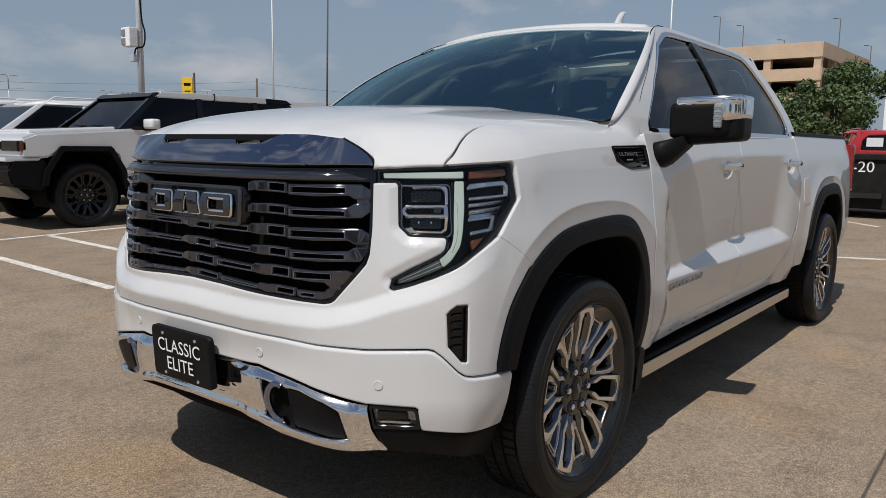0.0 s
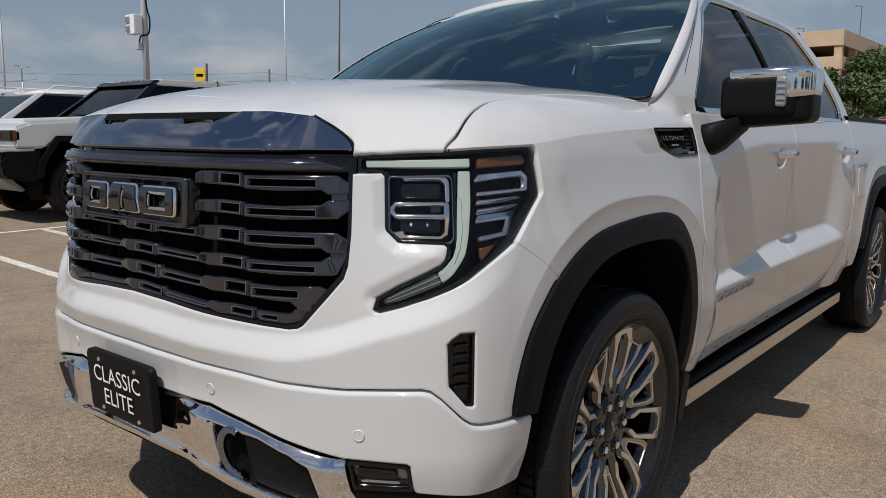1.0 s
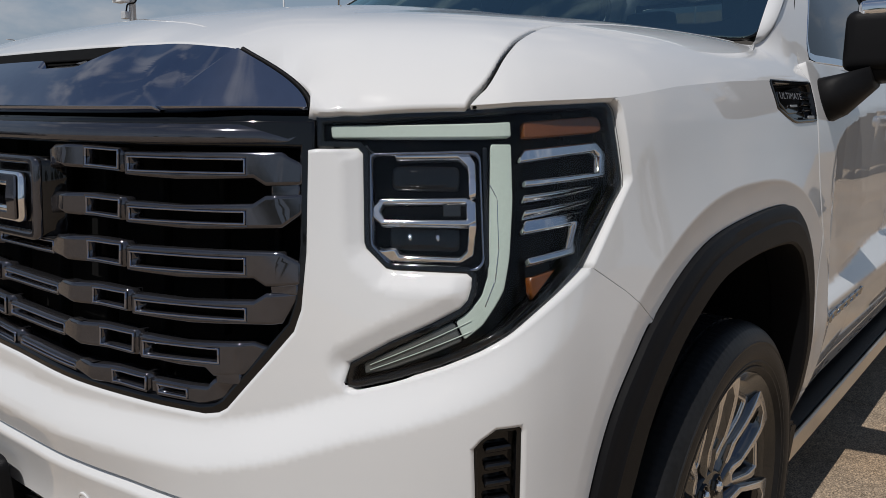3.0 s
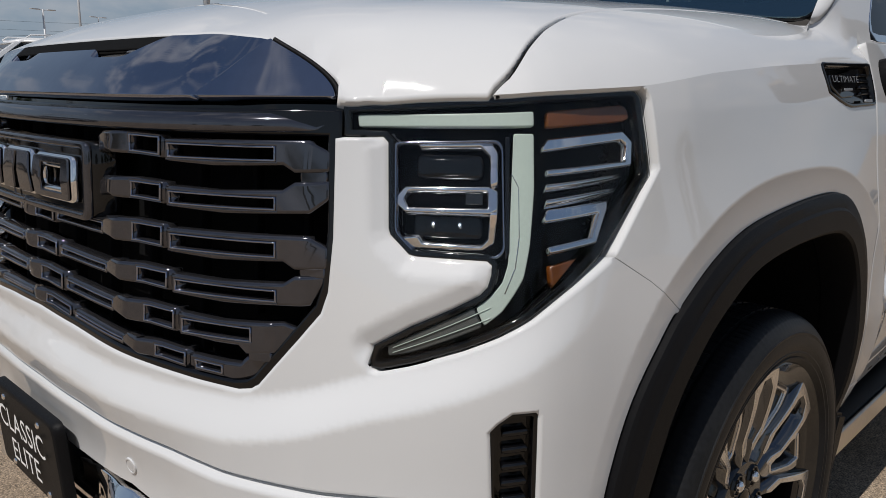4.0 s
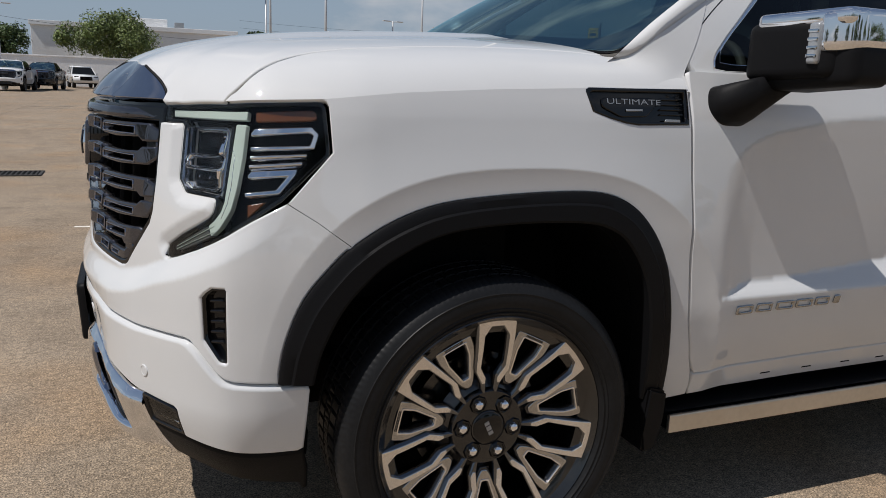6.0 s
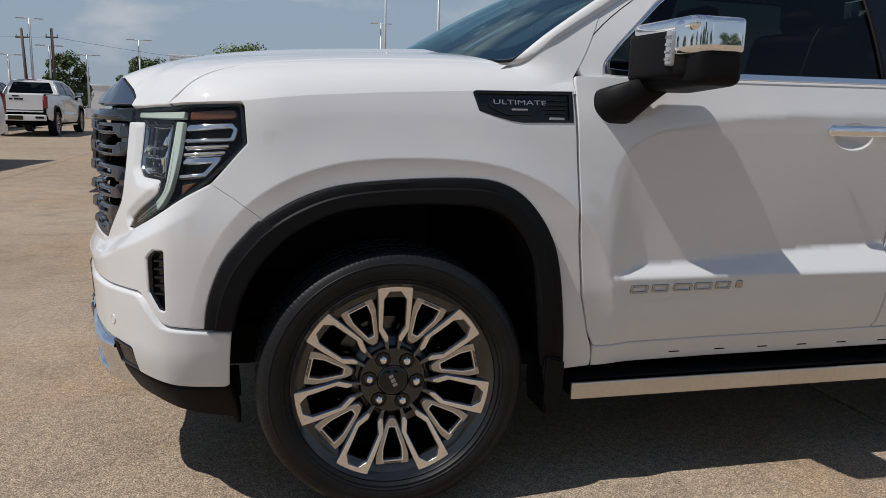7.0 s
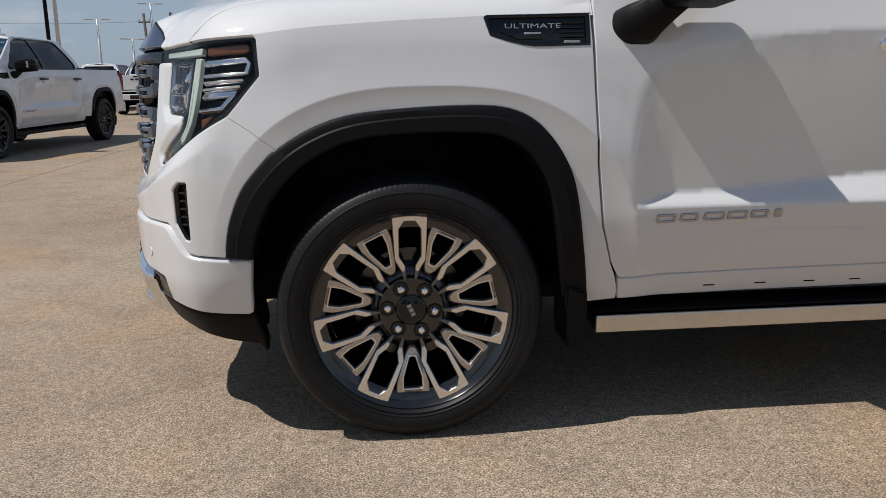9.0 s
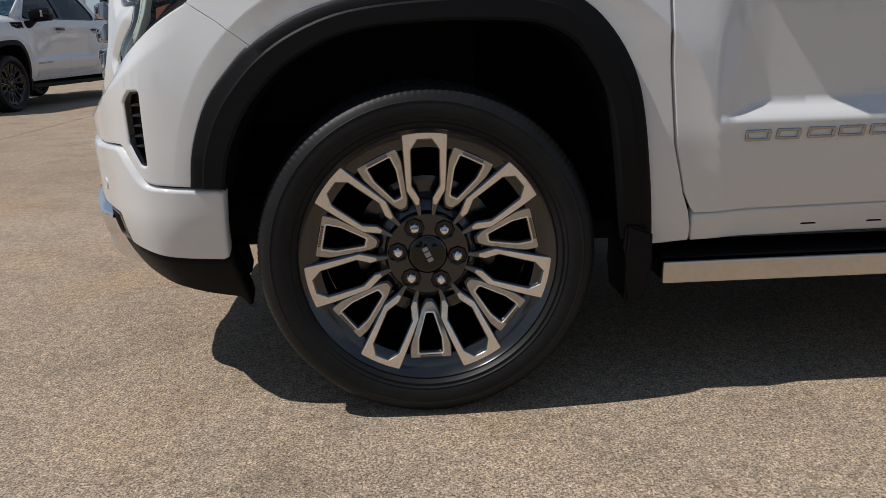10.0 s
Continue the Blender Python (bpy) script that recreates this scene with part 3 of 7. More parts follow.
def hood_form(u, v, w=0.0):
    """Height of hood and wing tops over the plan (x, y)."""
    x, y = np.asarray(u, float), np.asarray(v, float)
    sh = x.shape
    q = np.stack([x.ravel(), y.ravel()], 1)
    A, S = EDGE[:-1], EDGE[1:] - EDGE[:-1]
    d = np.full(len(q), 9.0)
    R, Z = [], []
    for a0, s0 in zip(A, S):
        t = np.clip(((q - a0[:2]) @ s0[:2]) / (s0[:2] @ s0[:2] + 1e-12), 0, 1)
        g = q - a0[:2] - t[:, None] * s0[:2]
        r = np.hypot(g[:, 0], g[:, 1])
        near = r < np.abs(d)
        # inside lies to one side of the edge
        sign = np.where(s0[0] * g[:, 1] - s0[1] * g[:, 0] > 0, 1.0, -1.0)
        d = np.where(near, r * sign, d)
        R.append(r)
        Z.append(a0[2] + t * s0[2])
    R, Z = np.array(R), np.array(Z)
    wgt = np.exp(-(R - R.min(0)) / (0.012 + 0.45 * R.min(0))) * np.hypot(S[:, 0], S[:, 1])[:, None]
    zc = (wgt * Z).sum(0) / wgt.sum(0)
    lift = lambda xx: np.interp(xx, [-0.95, -0.80, -0.70, -0.60, -0.45, -0.25, 0.0, 0.3, 0.6], [1.325, 1.352, 1.372, 1.388, 1.405, 1.421, 1.434, 1.442, 1.445])
    top = sum(lift(q[:, 0] + o) for o in np.linspace(-0.15, 0.15, 13)) / 13
    top = top - 0.046 * (np.abs(q[:, 1]) / 0.75) ** 2.2
    # the raised middle of the hood
    top = top + 0.010 * (1 - step01((np.abs(q[:, 1]) - 0.40) / 0.14)) * step01((q[:, 0] + 0.85) / 0.5)
    z = top - (top - zc) * np.exp(-np.clip(d, -0.03, 9) / 0.055)
    return np.stack([x, y, z.reshape(sh) + w], -1)


HOOD_CORNER = _mid[-1][:2]


def hood_top(u, v, w=0.0):
    """The hood with its front corners rounded off."""
    x, y = np.asarray(u, float), np.asarray(v, float)
    out = hood_form(x, y, w)
    near = np.hypot(x - HOOD_CORNER[0], np.abs(y) - abs(HOOD_CORNER[1]))
    m = near < 0.26
    if np.any(m):
        xm, ym, r = x[m], y[m], 0.045 * np.exp(-(near[m] / 0.12) ** 2)
        ring = [hood_form(xm + r * math.cos(t), ym + r * math.sin(t), w)[..., 2] for t in np.linspace(0, 2 * math.pi, 9)[:-1]]
        out[m, 2] = (out[m, 2] + sum(ring)) / 9
    return out


def cab_side(u, v, w=0.0):
    """The slanting sides of the cab above the belt: (x, z)."""
    x, z = np.asarray(u, float), np.asarray(v, float)
    h = (z - 1.335) / 0.53
    y = 0.925 - 0.235 * h - 0.030 * h * h + 0.020 * np.sin(np.pi * np.clip(h, 0, 1)) - 0.02 * step01((x - 2.3) / 1.0) - 0.035 * step01((1.0 - x) / 0.7) * (1 - h)
    return np.stack([x, -(y + w * 0.9), z + w * 0.4], -1)


def cab_right(u, v, w=0.0):
    return cab_side(-np.asarray(u, float), v, w) * (1, -1, 1)


def screen(u, v, w=0.0):
    """The windscreen: u across (-1 to 1), v up (0 to 1)."""
    u, v = np.asarray(u, float), np.asarray(v, float)
    bx, by, bz = 0.13 + 0.25 * u * u, -0.872 * u, 1.425 - 0.040 * u * u
    tx, ty, tz = 1.13 + 0.10 * u * u, -0.650 * u, 1.893 - 0.030 * u * u
    k = 0.035 * np.sin(np.pi * np.clip(v, 0, 1))
    return np.stack([bx + (tx - bx) * v - k * 0.45 - w * 0.45, (by + (ty - by) * v) - 0.036 * u * np.abs(u) * np.sin(np.pi * np.clip(v, 0, 1)), bz + (tz - bz) * v + k * 0.9 + w * 0.9], -1)


def roof(u, v, w=0.0):
    x, y = np.asarray(u, float), np.asarray(v, float)
    z = 1.896 + 0.028 * np.sin(np.pi * np.clip((x - 0.9) / 2.2, 0, 1)) - 0.036 * (np.abs(y) / 0.66) ** 2.6
    return np.stack([x, y, z + w], -1)


def swept(name, rows, mat, parent, label="", closed=False, smooth=True, angle=None):
    """A strip through rows of points."""
    m = len(rows[0])
    verts = [p for r in rows for p in r]
    faces = []
    for i in range(len(rows) - 1 + (1 if closed else 0)):
        for j in range(m - 1):
            a, b = i * m + j, ((i + 1) % len(rows)) * m + j
            faces.append((a, a + 1, b + 1, b))
    return solid(name, verts, faces, mat, parent, label, smooth, angle)


# ---- wheels ----
def wheel_face(angle):
    c, s = math.cos(angle), math.sin(angle)

    def fn(u, v, w=0.0):
        u, v = np.asarray(u, float), np.asarray(v, float)
        r = np.hypot(u, v)
        dish = 0.028 * (1 - step01((r - 0.08) / 0.20))
        return np.stack([u * c + v * s, dish - w, -u * s + v * c], -1)
    return fn


# half outlines (across, out from the hub): machined frame, its body, the recessed insert
HALF_OUT = [(0.0525, 0.3035), (0.0455, 0.160), (0.0245, 0.1230)]
HALF_IN = [(0.0168, 0.1245), (0.0168, 0.140), (0.0350, 0.1705), (0.0350, 0.2590), (0.0172, 0.2850)]
BODY_OUT = [(0.0545, 0.3020), (0.0475, 0.160), (0.0265, 0.1190), (0.0200, 0.0950)]
BODY_IN = [(0.0120, 0.0950), (0.0148, 0.138), (0.0325, 0.1715), (0.0325, 0.2580), (0.0160, 0.2820)]
mirrored = lambda half: half + [(-u, v) for u, v in reversed(half)]
SPOKE = mirrored(HALF_OUT + HALF_IN) + [(0.0, 0.3075)]
SPOKE_BODY = mirrored(BODY_OUT + BODY_IN) + [(0.0, 0.3060)]
LOOP_OUT = mirrored([(0.0520, 0.2670), (0.0505, 0.2330), (0.0330, 0.1780), (0.0190, 0.1420), (0.0080, 0.1250)])
LOOP_IN = mirrored([(0.0300, 0.2540), (0.0290, 0.2190), (0.0090, 0.1540)])
RIM_LINE = mirrored([(0.0345, 0.2575), (0.0335, 0.2185), (0.0125, 0.1490)])
MESHES = {}


def shared(key, make):
    """Builds a mesh once; afterwards its data is used again."""
    if key not in MESHES:
        ob = make()
        MESHES[key] = ob.data
        bpy.data.objects.remove(ob)
    return MESHES[key]


def make_tyre():
    prof = [(0.292, 0.105), (0.305, 0.116), (0.3125, 0.1215), (0.319, 0.1285), (0.322, 0.1325), (0.3245, 0.1325), (0.326, 0.1305), (0.332, 0.1335), (0.333, 0.1350), (0.3355, 0.1350), (0.337, 0.1340), (0.343, 0.1365), (0.356, 0.1385), (0.370, 0.1365), (0.372, 0.1375), (0.3745, 0.1375), (0.376, 0.135), (0.386, 0.130), (0.394, 0.1245), (0.400, 0.118), (0.406, 0.108), (0.409, 0.098), (0.410, 0.080), (0.402, 0.079), (0.402, 0.071), (0.410, 0.070), (0.411, 0.028), (0.402, 0.027), (0.402, 0.018), (0.411, 0.017)]
    prof = [(r, -h) for r, h in prof] + [(r, h) for r, h in reversed(prof)]
    n = 480

    def fn(k, i, r, h):
        if abs(h) > 0.079 and r > 0.392 and k % 3 == 0:
            return r - 0.0015
        if abs(h) < 0.079 and r > 0.405 and k % 6 == (0 if h > 0 else 3):
            return r - 0.005
        return r
    v, f = lathe(prof, n, fn=fn)
    return solid("tyre", v, f, M_TYRE, None, "", True, 32)


def make_wheel(parent, m, spoke_mat=None, group=""):
    """A 22-inch alloy wheel with its tyre; it faces -y."""
    def barrel():
        prof = [(0.305, -0.106), (0.3115, -0.116), (0.3135, -0.1215), (0.3100, -0.1235), (0.3065, -0.1190), (0.285, -0.100), (0.279, -0.096), (0.277, -0.060), (0.270, 0.02), (0.272, 0.10), (0.296, 0.115)]
        v, f = lathe(prof, 96)
        return solid("rim", v, f, M_RIM, None, "", True, 40)

    rim = link("wheel", shared("rim", barrel), None, parent, "22-inch alloy wheel with machined twin spokes")
    rim.matrix_basis = m
    link("tyre", shared("tyre", make_tyre), None, rim, "black road tyre")
    base = -0.100

    def at_face(ob):
        for v in ob.data.vertices:
            v.co.y += base
        return ob

    for k in range(7):
        t = 2 * math.pi * k / 7
        link("spoke", shared(("spoke", k), lambda: at_face(panel("spoke", SPOKE, wheel_face(t), M_MACH, None, step=0.012, fine=0.008, depth=0.004, edge=0.0016, out=0.012))), None, rim)
        link("spoke_body", shared(("body", k), lambda: at_face(panel("spoke_body", SPOKE_BODY, wheel_face(t), M_SPOKE, None, step=0.015, fine=0.010, depth=0.045, edge=0.003, out=0.0098))), None, rim)
        t2 = t + math.pi / 7
        ins = link("spoke_insert", shared(("loop", k), lambda: at_face(panel("spoke_insert", softened(LOOP_OUT, 0.005, 2), wheel_face(t2), M_POLISH, None, holes=[softened(LOOP_IN, 0.004, 2)], step=0.012, fine=0.008, depth=0.012, edge=0.003, out=-0.001))), None, rim)
        link("insert_rim", shared(("line", k), lambda: at_face(panel("insert_rim", softened(RIM_LINE, 0.004, 2), wheel_face(t2), M_MACH, None, holes=[softened(LOOP_IN, 0.004, 2)], step=0.012, fine=0.008, depth=0.004, edge=0.001, out=0.0008))), None, rim)
        link("insert_body", shared(("loopbody", k), lambda: at_face(panel("insert_body", [(u * 1.05, v + (0.002 if v > 0.2 else -0.006)) for u, v in LOOP_OUT], wheel_face(t2), M_RIM, None, holes=[[(u * 0.94, 0.2 + (v - 0.2) * 0.97) for u, v in LOOP_IN]], step=0.02, fine=0.012, depth=0.040, edge=0.003, out=-0.006))), None, rim)
        # fine cooling ticks across the outer end of the insert
        ticks = lambda: at_face(panel("tick_bar", [(-0.026, 0.2585), (0.026, 0.2585), (0.026, 0.2645), (-0.026, 0.2645)], wheel_face(t2), M_RIM, None, holes=[[(-0.024 + 0.004 * j, 0.2595), (-0.022 + 0.004 * j, 0.2595), (-0.022 + 0.004 * j, 0.2635), (-0.024 + 0.004 * j, 0.2635)] for j in range(12)], step=0.01, fine=0.01, depth=0.001, edge=0.0002, out=0.0003))
        link("tick_bar", shared(("ticks", k), ticks), None, rim)

    def hub():
        prof = [(0.0, -0.084), (0.044, -0.084), (0.0465, -0.082), (0.047, -0.079), (0.049, -0.082), (0.060, -0.083), (0.092, -0.082), (0.099, -0.0815), (0.103, -0.078), (0.106, -0.066), (0.122, -0.058), (0.135, -0.045), (0.140, 0.0)]
        v, f = lathe(prof, 64)
        return solid("hub", v, f, M_RIM, None, "", True, 35)

    def lip():
        v, f = lathe([(0.262, -0.060), (0.2625, -0.0935), (0.2650, -0.0960), (0.3010, -0.1080), (0.3050, -0.1085), (0.3065, -0.1040)], 128)
        return solid("rim_ring", v, f, M_RIM, None, "", True, 40)

    def cap():
        v, f = lathe([(0.0, -0.0885), (0.038, -0.0875), (0.0425, -0.085), (0.043, -0.080)], 48)
        return solid("centre_cap", v, f, M_GLOSS, None, "", True, 35)

    def disc():
        v, f = lathe([(0.10, 0.0), (0.165, 0.0), (0.180, 0.002), (0.180, 0.030), (0.0, 0.030)], 48)
        return solid("brake_disc", v, f, M_RIM, None, "", True, 35)

    def backing():
        v, f = lathe([(0.0, 0.045), (0.268, 0.045), (0.27, 0.06)], 48)
        return solid("brake_shield", v, f, M_DARK, None, "", True, 35)

    def nut():
        bm = bmesh.new()
        bmesh.ops.create_cone(bm, cap_ends=True, segments=6, radius1=0.0130, radius2=0.0130, depth=0.012, matrix=Matrix.Rotation(radians(90), 4, "X"))
        bmesh.ops.bevel(bm, geom=bm.edges[:], offset=0.0015, segments=2, affect="EDGES")
        b2 = bmesh.new()
        bmesh.ops.create_uvsphere(b2, u_segments=16, v_segments=8, radius=0.0118)
        bmesh.ops.scale(b2, vec=(1, 0.7, 1), verts=b2.verts)
        bmesh.ops.translate(b2, vec=(0, -0.006, 0), verts=b2.verts)
        merge(bm, b2)
        bmesh.ops.translate(bm, vec=(0, -0.083, 0), verts=bm.verts)
        return part("lug_nut", bm, M_CHROME)

    def pocket():
        v, f = lathe([(0.0, -0.0832), (0.0185, -0.0832), (0.0195, -0.0860), (0.0225, -0.0868), (0.0260, -0.082)], 8)
        return solid("nut_pocket", v, f, M_GLOSS, None, "", True, 35)

    for nm, mk in (("hub", hub), ("rim_ring", lip), ("centre_cap", cap), ("brake_disc", disc), ("brake_shield", backing)):
        link(nm, shared(nm, mk), None, rim)
    for k in range(6):
        t = math.pi * (k / 3 - 0.03)
        ob = link("lug_nut", shared("nut", nut), None, rim, "chrome lug nut")
        ob.location = (0.073 * math.cos(t), 0, 0.073 * math.sin(t))
        ob = link("nut_pocket", shared("pocket", pocket), None, rim)
        ob.location = (0.073 * math.cos(t), 0, 0.073 * math.sin(t))

    def mark():
        bm = bmesh.new()
        for k, w in enumerate((0.010, 0.013, 0.010)):
            box((w, 0.002, 0.014), (-0.0145 + 0.0145 * k, -0.0888, 0), 0.0008, bm)
        return part("cap_emblem", bm, M_GREY)
    ob = link("cap_emblem", shared("capmark", mark), None, rim, "three small grey emblem bars")
    ob.rotation_euler = (0, radians(65), 0)
    return rim


# ---- the pickup ----
def make_pickup(label, group=""):
    truck = thing("pickup_truck", label, "pickup truck", group)
    P = truck

    # front cover between grille, lamps and groove
    left = [(u, v + 0.003) for u, v in GROOVE[:-2]] + [(1.147, 0.596)] + [p for p in ARCH_OUT if 0.61 < p[1] < 0.905 and p[0] < 1.4] + [(1.3078, 0.9110), (1.2340, 0.9663), (1.1655, 1.0085)] + LAMP_LOW[2:] + LAMP_IN + [(0.740, 1.167)] + GRILLE_EDGE
    VENT = [(0.962, 0.792), (0.972, 0.803), (0.992, 0.817), (1.024, 0.818), (1.028, 0.814), (1.028, 0.648), (1.024, 0.644), (1.008, 0.646), (0.966, 0.694)]
    fascia = panel("front_fascia", both(left), fascia_skin, M_PAINT, P, holes=[VENT, [(-u, v) for u, v in VENT]], lines=[[(k * u, v) for u, v in stepped(q, 0.006)] for q in CHAMFER for k in (1, -1)] + [[(k * u, v) for u, v in q] for q in ARCH_CREASE[1:2] for k in (1, -1)], step=0.0058, fine=0.0066, depth=0.045, edge=0.006, thin=lambda q: (np.abs(q[:, 0]) > 1.164) & (np.abs(q[:, 1] - np.interp(np.abs(q[:, 0]), [1.163, 1.232, 1.306], [1.007, 0.965, 0.909])) < 0.004))
    for s in (1, -1):
        vent = panel("corner_vent", VENT, skin, M_GLOSS, fascia, step=0.03, depth=0.006, edge=0.002, out=-0.026, side=s)
        rim_o = [(0.995 + (u - 0.995) * 0.86, 0.73 + (v - 0.73) * 0.94) for u, v in VENT]
        panel("vent_frame", VENT, skin, M_GLOSS, vent, holes=[rim_o], step=0.03, depth=0.02, edge=0.002, out=-0.006, side=s)
        for k in range(5):
            z = 0.685 + 0.024 * k
            panel("vent_louvre", softened([(0.978, z), (1.018, z + 0.003), (1.016, z + 0.0105), (0.980, z + 0.0075)], 0.003, 2), skin, M_GLOSS, vent, step=0.02, depth=0.012, edge=0.003, out=-0.012, side=s)

    # lower bumper cover
    low = [(0.0, 0.588), (0.216, 0.588), (0.335, 0.590), (0.50, 0.560), (0.64, 0.530), (0.725, 0.514), (0.872, 0.511), (0.880, 0.506), (0.888, 0.440), (0.895, 0.434), (1.05, 0.420), (1.190, 0.411), (1.204, 0.418), (1.214, 0.578), (1.205, 0.588)]
    bumper = panel("front_bumper", both(low + [(u, v - 0.004) for u, v in reversed(GROOVE[:-1])]), skin, M_PAINT, P, step=0.028, fine=0.014, depth=0.05, edge=0.007, out=0.012)
    for s in (1, -1):
        for a, z in ((0.348, 0.632), (0.762, 0.576)):
            c = [(a + 0.0145 * math.cos(t / 8 * math.pi), z + 0.0145 * math.sin(t / 8 * math.pi)) for t in range(16)]
            i = [(a + 0.0105 * math.cos(t / 8 * math.pi), z + 0.0105 * math.sin(t / 8 * math.pi)) for t in range(16)]
            panel("parking_sensor", c, skin, M_PAINT, bumper, holes=[i], step=0.02, depth=0.004, edge=0.0012, out=0.015, side=s)
            panel("sensor_disc", i, skin, M_PAINT, bumper, step=0.02, depth=0.003, edge=0.0012, out=0.0145, side=s)
    # dark strip in the groove
    panel("groove_backing", both([(u, v - 0.012) for u, v in GROOVE] + [(u, v + 0.012) for u, v in reversed(GROOVE)]), skin, M_DARK, P, step=0.05, depth=0.004, edge=0.001, out=-0.020)

    # chrome bar with the openings for the tow hooks
    chrome_left = [(0.0, 0.424), (0.25, 0.418), (0.335, 0.406), (0.43, 0.376), (0.62, 0.354), (0.735, 0.348), (0.776, 0.349), (0.753, 0.380), (0.737, 0.430), (0.727, 0.508), (0.64, 0.524), (0.50, 0.554), (0.335, 0.584), (0.216, 0.580), (0.165, 0.572), (0.0, 0.570)]
    HOOK = softened([(0.342, 0.556), (0.50, 0.540), (0.592, 0.516), (0.643, 0.490), (0.668, 0.388), (0.60, 0.388), (0.45, 0.408), (0.366, 0.432)], 0.008, 3)
    lo_u, lo_v = zip(*chrome_left[:7])
    hi_u, hi_v = zip(*sorted(chrome_left[9:]))

    def bar_fn(u, v, w=0.0):
        """A ridge along the top edge and a heavier one along the lower edge."""
        u, v = np.asarray(u, float), np.asarray(v, float)
        b, t = np.interp(np.abs(u), lo_u, lo_v), np.interp(np.abs(u), hi_u, hi_v)
        k = (v - b) / (t - b)
        mid = 1 - step01((np.abs(u) - 0.19) / 0.10)
        fwd = 0.026 * step01((np.abs(u) - 0.19) / 0.13) * (1 - 0.9 * step01((np.abs(u) - 0.67) / 0.09))
        # shelf lines across the recessed middle
        line_ = 0.0045 * mid * sum(step01((q - k) / 0.05) for q in (0.66, 0.52, 0.38))
        soft = lambda q: 0.5 * (q + np.sqrt(q * q + 4e-5))
        end = 1 - step01((np.abs(u) - 0.62) / 0.10)
        return shell(u, v, w + fwd - 0.9 * soft(v - (t - 0.026)) * (1 - mid) + 0.016 * np.exp(-((k - 0.08) / 0.13) ** 2) * end + line_)
    bar = panel("chrome_bumper_bar", both(chrome_left), bar_fn, M_CHROME, P, holes=[HOOK, [(-u, v) for u, v in HOOK]], step=0.0075, fine=0.009, depth=0.040, edge=0.004, out=0.008, label="polished chrome lower bumper bar")
    for s in (1, -1):
        panel("tow_hook_insert", [(0.335, 0.562), (0.50, 0.548), (0.66, 0.496), (0.674, 0.38), (0.60, 0.38), (0.36, 0.425)], skin, M_DARK, bar, step=0.04, depth=0.01, out=-0.004, side=s)
        ring = [tuple(shell(s * (0.422 + 0.042 * math.cos(t)), 0.482 + 0.062 * math.sin(t), 0.022)) for t in [math.pi * (0.35 + 1.3 * k / 16) for k in range(17)]]
        tube("tow_hook", ring, 0.011, M_SMOKE, bar, "smoked metal tow hook", n=8)
        panel("tow_hook_cover", softened([(0.455, 0.530), (0.50, 0.532), (0.590, 0.508), (0.635, 0.486), (0.656, 0.388), (0.60, 0.386), (0.470, 0.405)], 0.006, 2), skin, M_TRIM, bar, step=0.03, depth=0.02, edge=0.004, out=0.016, side=s)
        F = [(0.738, 0.500), (0.870, 0.498), (0.878, 0.442), (0.747, 0.438)]
        fog = panel("fog_lamp", softened([(0.731, 0.508), (0.876, 0.505), (0.886, 0.436), (0.742, 0.431)], 0.008, 3), skin, M_GLOSS, P, holes=[softened(F, 0.008, 3)], step=0.03, depth=0.04, edge=0.003, out=0.008, side=s, label="fog lamp in a black bezel")
        panel("fog_reflector", F, skin, M_SMOKE, fog, step=0.03, depth=0.004, edge=0.002, out=-0.016, side=s)
        panel("fog_module", softened([(0.752, 0.488), (0.845, 0.486), (0.848, 0.462), (0.756, 0.460)], 0.006, 2), skin, M_GLOSS, fog, step=0.03, depth=0.012, edge=0.004, out=-0.004, side=s)
        panel("fog_strip", [(0.756, 0.457), (0.852, 0.458), (0.852, 0.450), (0.760, 0.449)], skin, M_SILVER, fog, step=0.03, depth=0.006, edge=0.002, out=-0.004, side=s)
        lens = panel("fog_lens", F, skin, M_LENS, fog, step=0.04, depth=0.002, edge=0.001, out=0.002, side=s)
        lens.visible_shadow = False
    # black valance below
    val = [(0.0, 0.300), (0.5, 0.292), (0.80, 0.300), (1.05, 0.318), (1.190, 0.322), (1.226, 0.345), (1.226, 0.425), (1.05, 0.432), (0.895, 0.445), (0.75, 0.447), (0.70, 0.60), (0.35, 0.62), (0.0, 0.62)]
    panel("front_valance", both(val), skin, M_DARK, P, step=0.04, fine=0.02, depth=0.05, edge=0.008, out=-0.060, label="black plastic lower valance")
    lipl = [(0.735, 0.432), (0.895, 0.430), (1.05, 0.416), (1.206, 0.408), (1.220, 0.345), (1.226, 0.264), (1.215, 0.257), (1.196, 0.288), (1.05, 0.318), (0.90, 0.338), (0.775, 0.340)]
    for s in (1, -1):
        panel("valance_lip", lipl, skin, M_TRIM, P, step=0.03, depth=0.06, edge=0.01, out=0.004, side=s)

    # front plate of the dealer
    plate_fn = flat((-0.960, 0.015, 0.0), (0, -1, 0), (-0.06, 0, 1), (-1, 0, -0.06))
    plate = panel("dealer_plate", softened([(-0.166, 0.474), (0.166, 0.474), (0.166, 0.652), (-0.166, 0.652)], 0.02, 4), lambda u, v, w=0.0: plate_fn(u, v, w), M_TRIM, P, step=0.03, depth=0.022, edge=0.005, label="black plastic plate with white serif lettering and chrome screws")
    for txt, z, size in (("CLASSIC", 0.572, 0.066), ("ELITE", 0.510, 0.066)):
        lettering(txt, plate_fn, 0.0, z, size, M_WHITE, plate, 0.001)
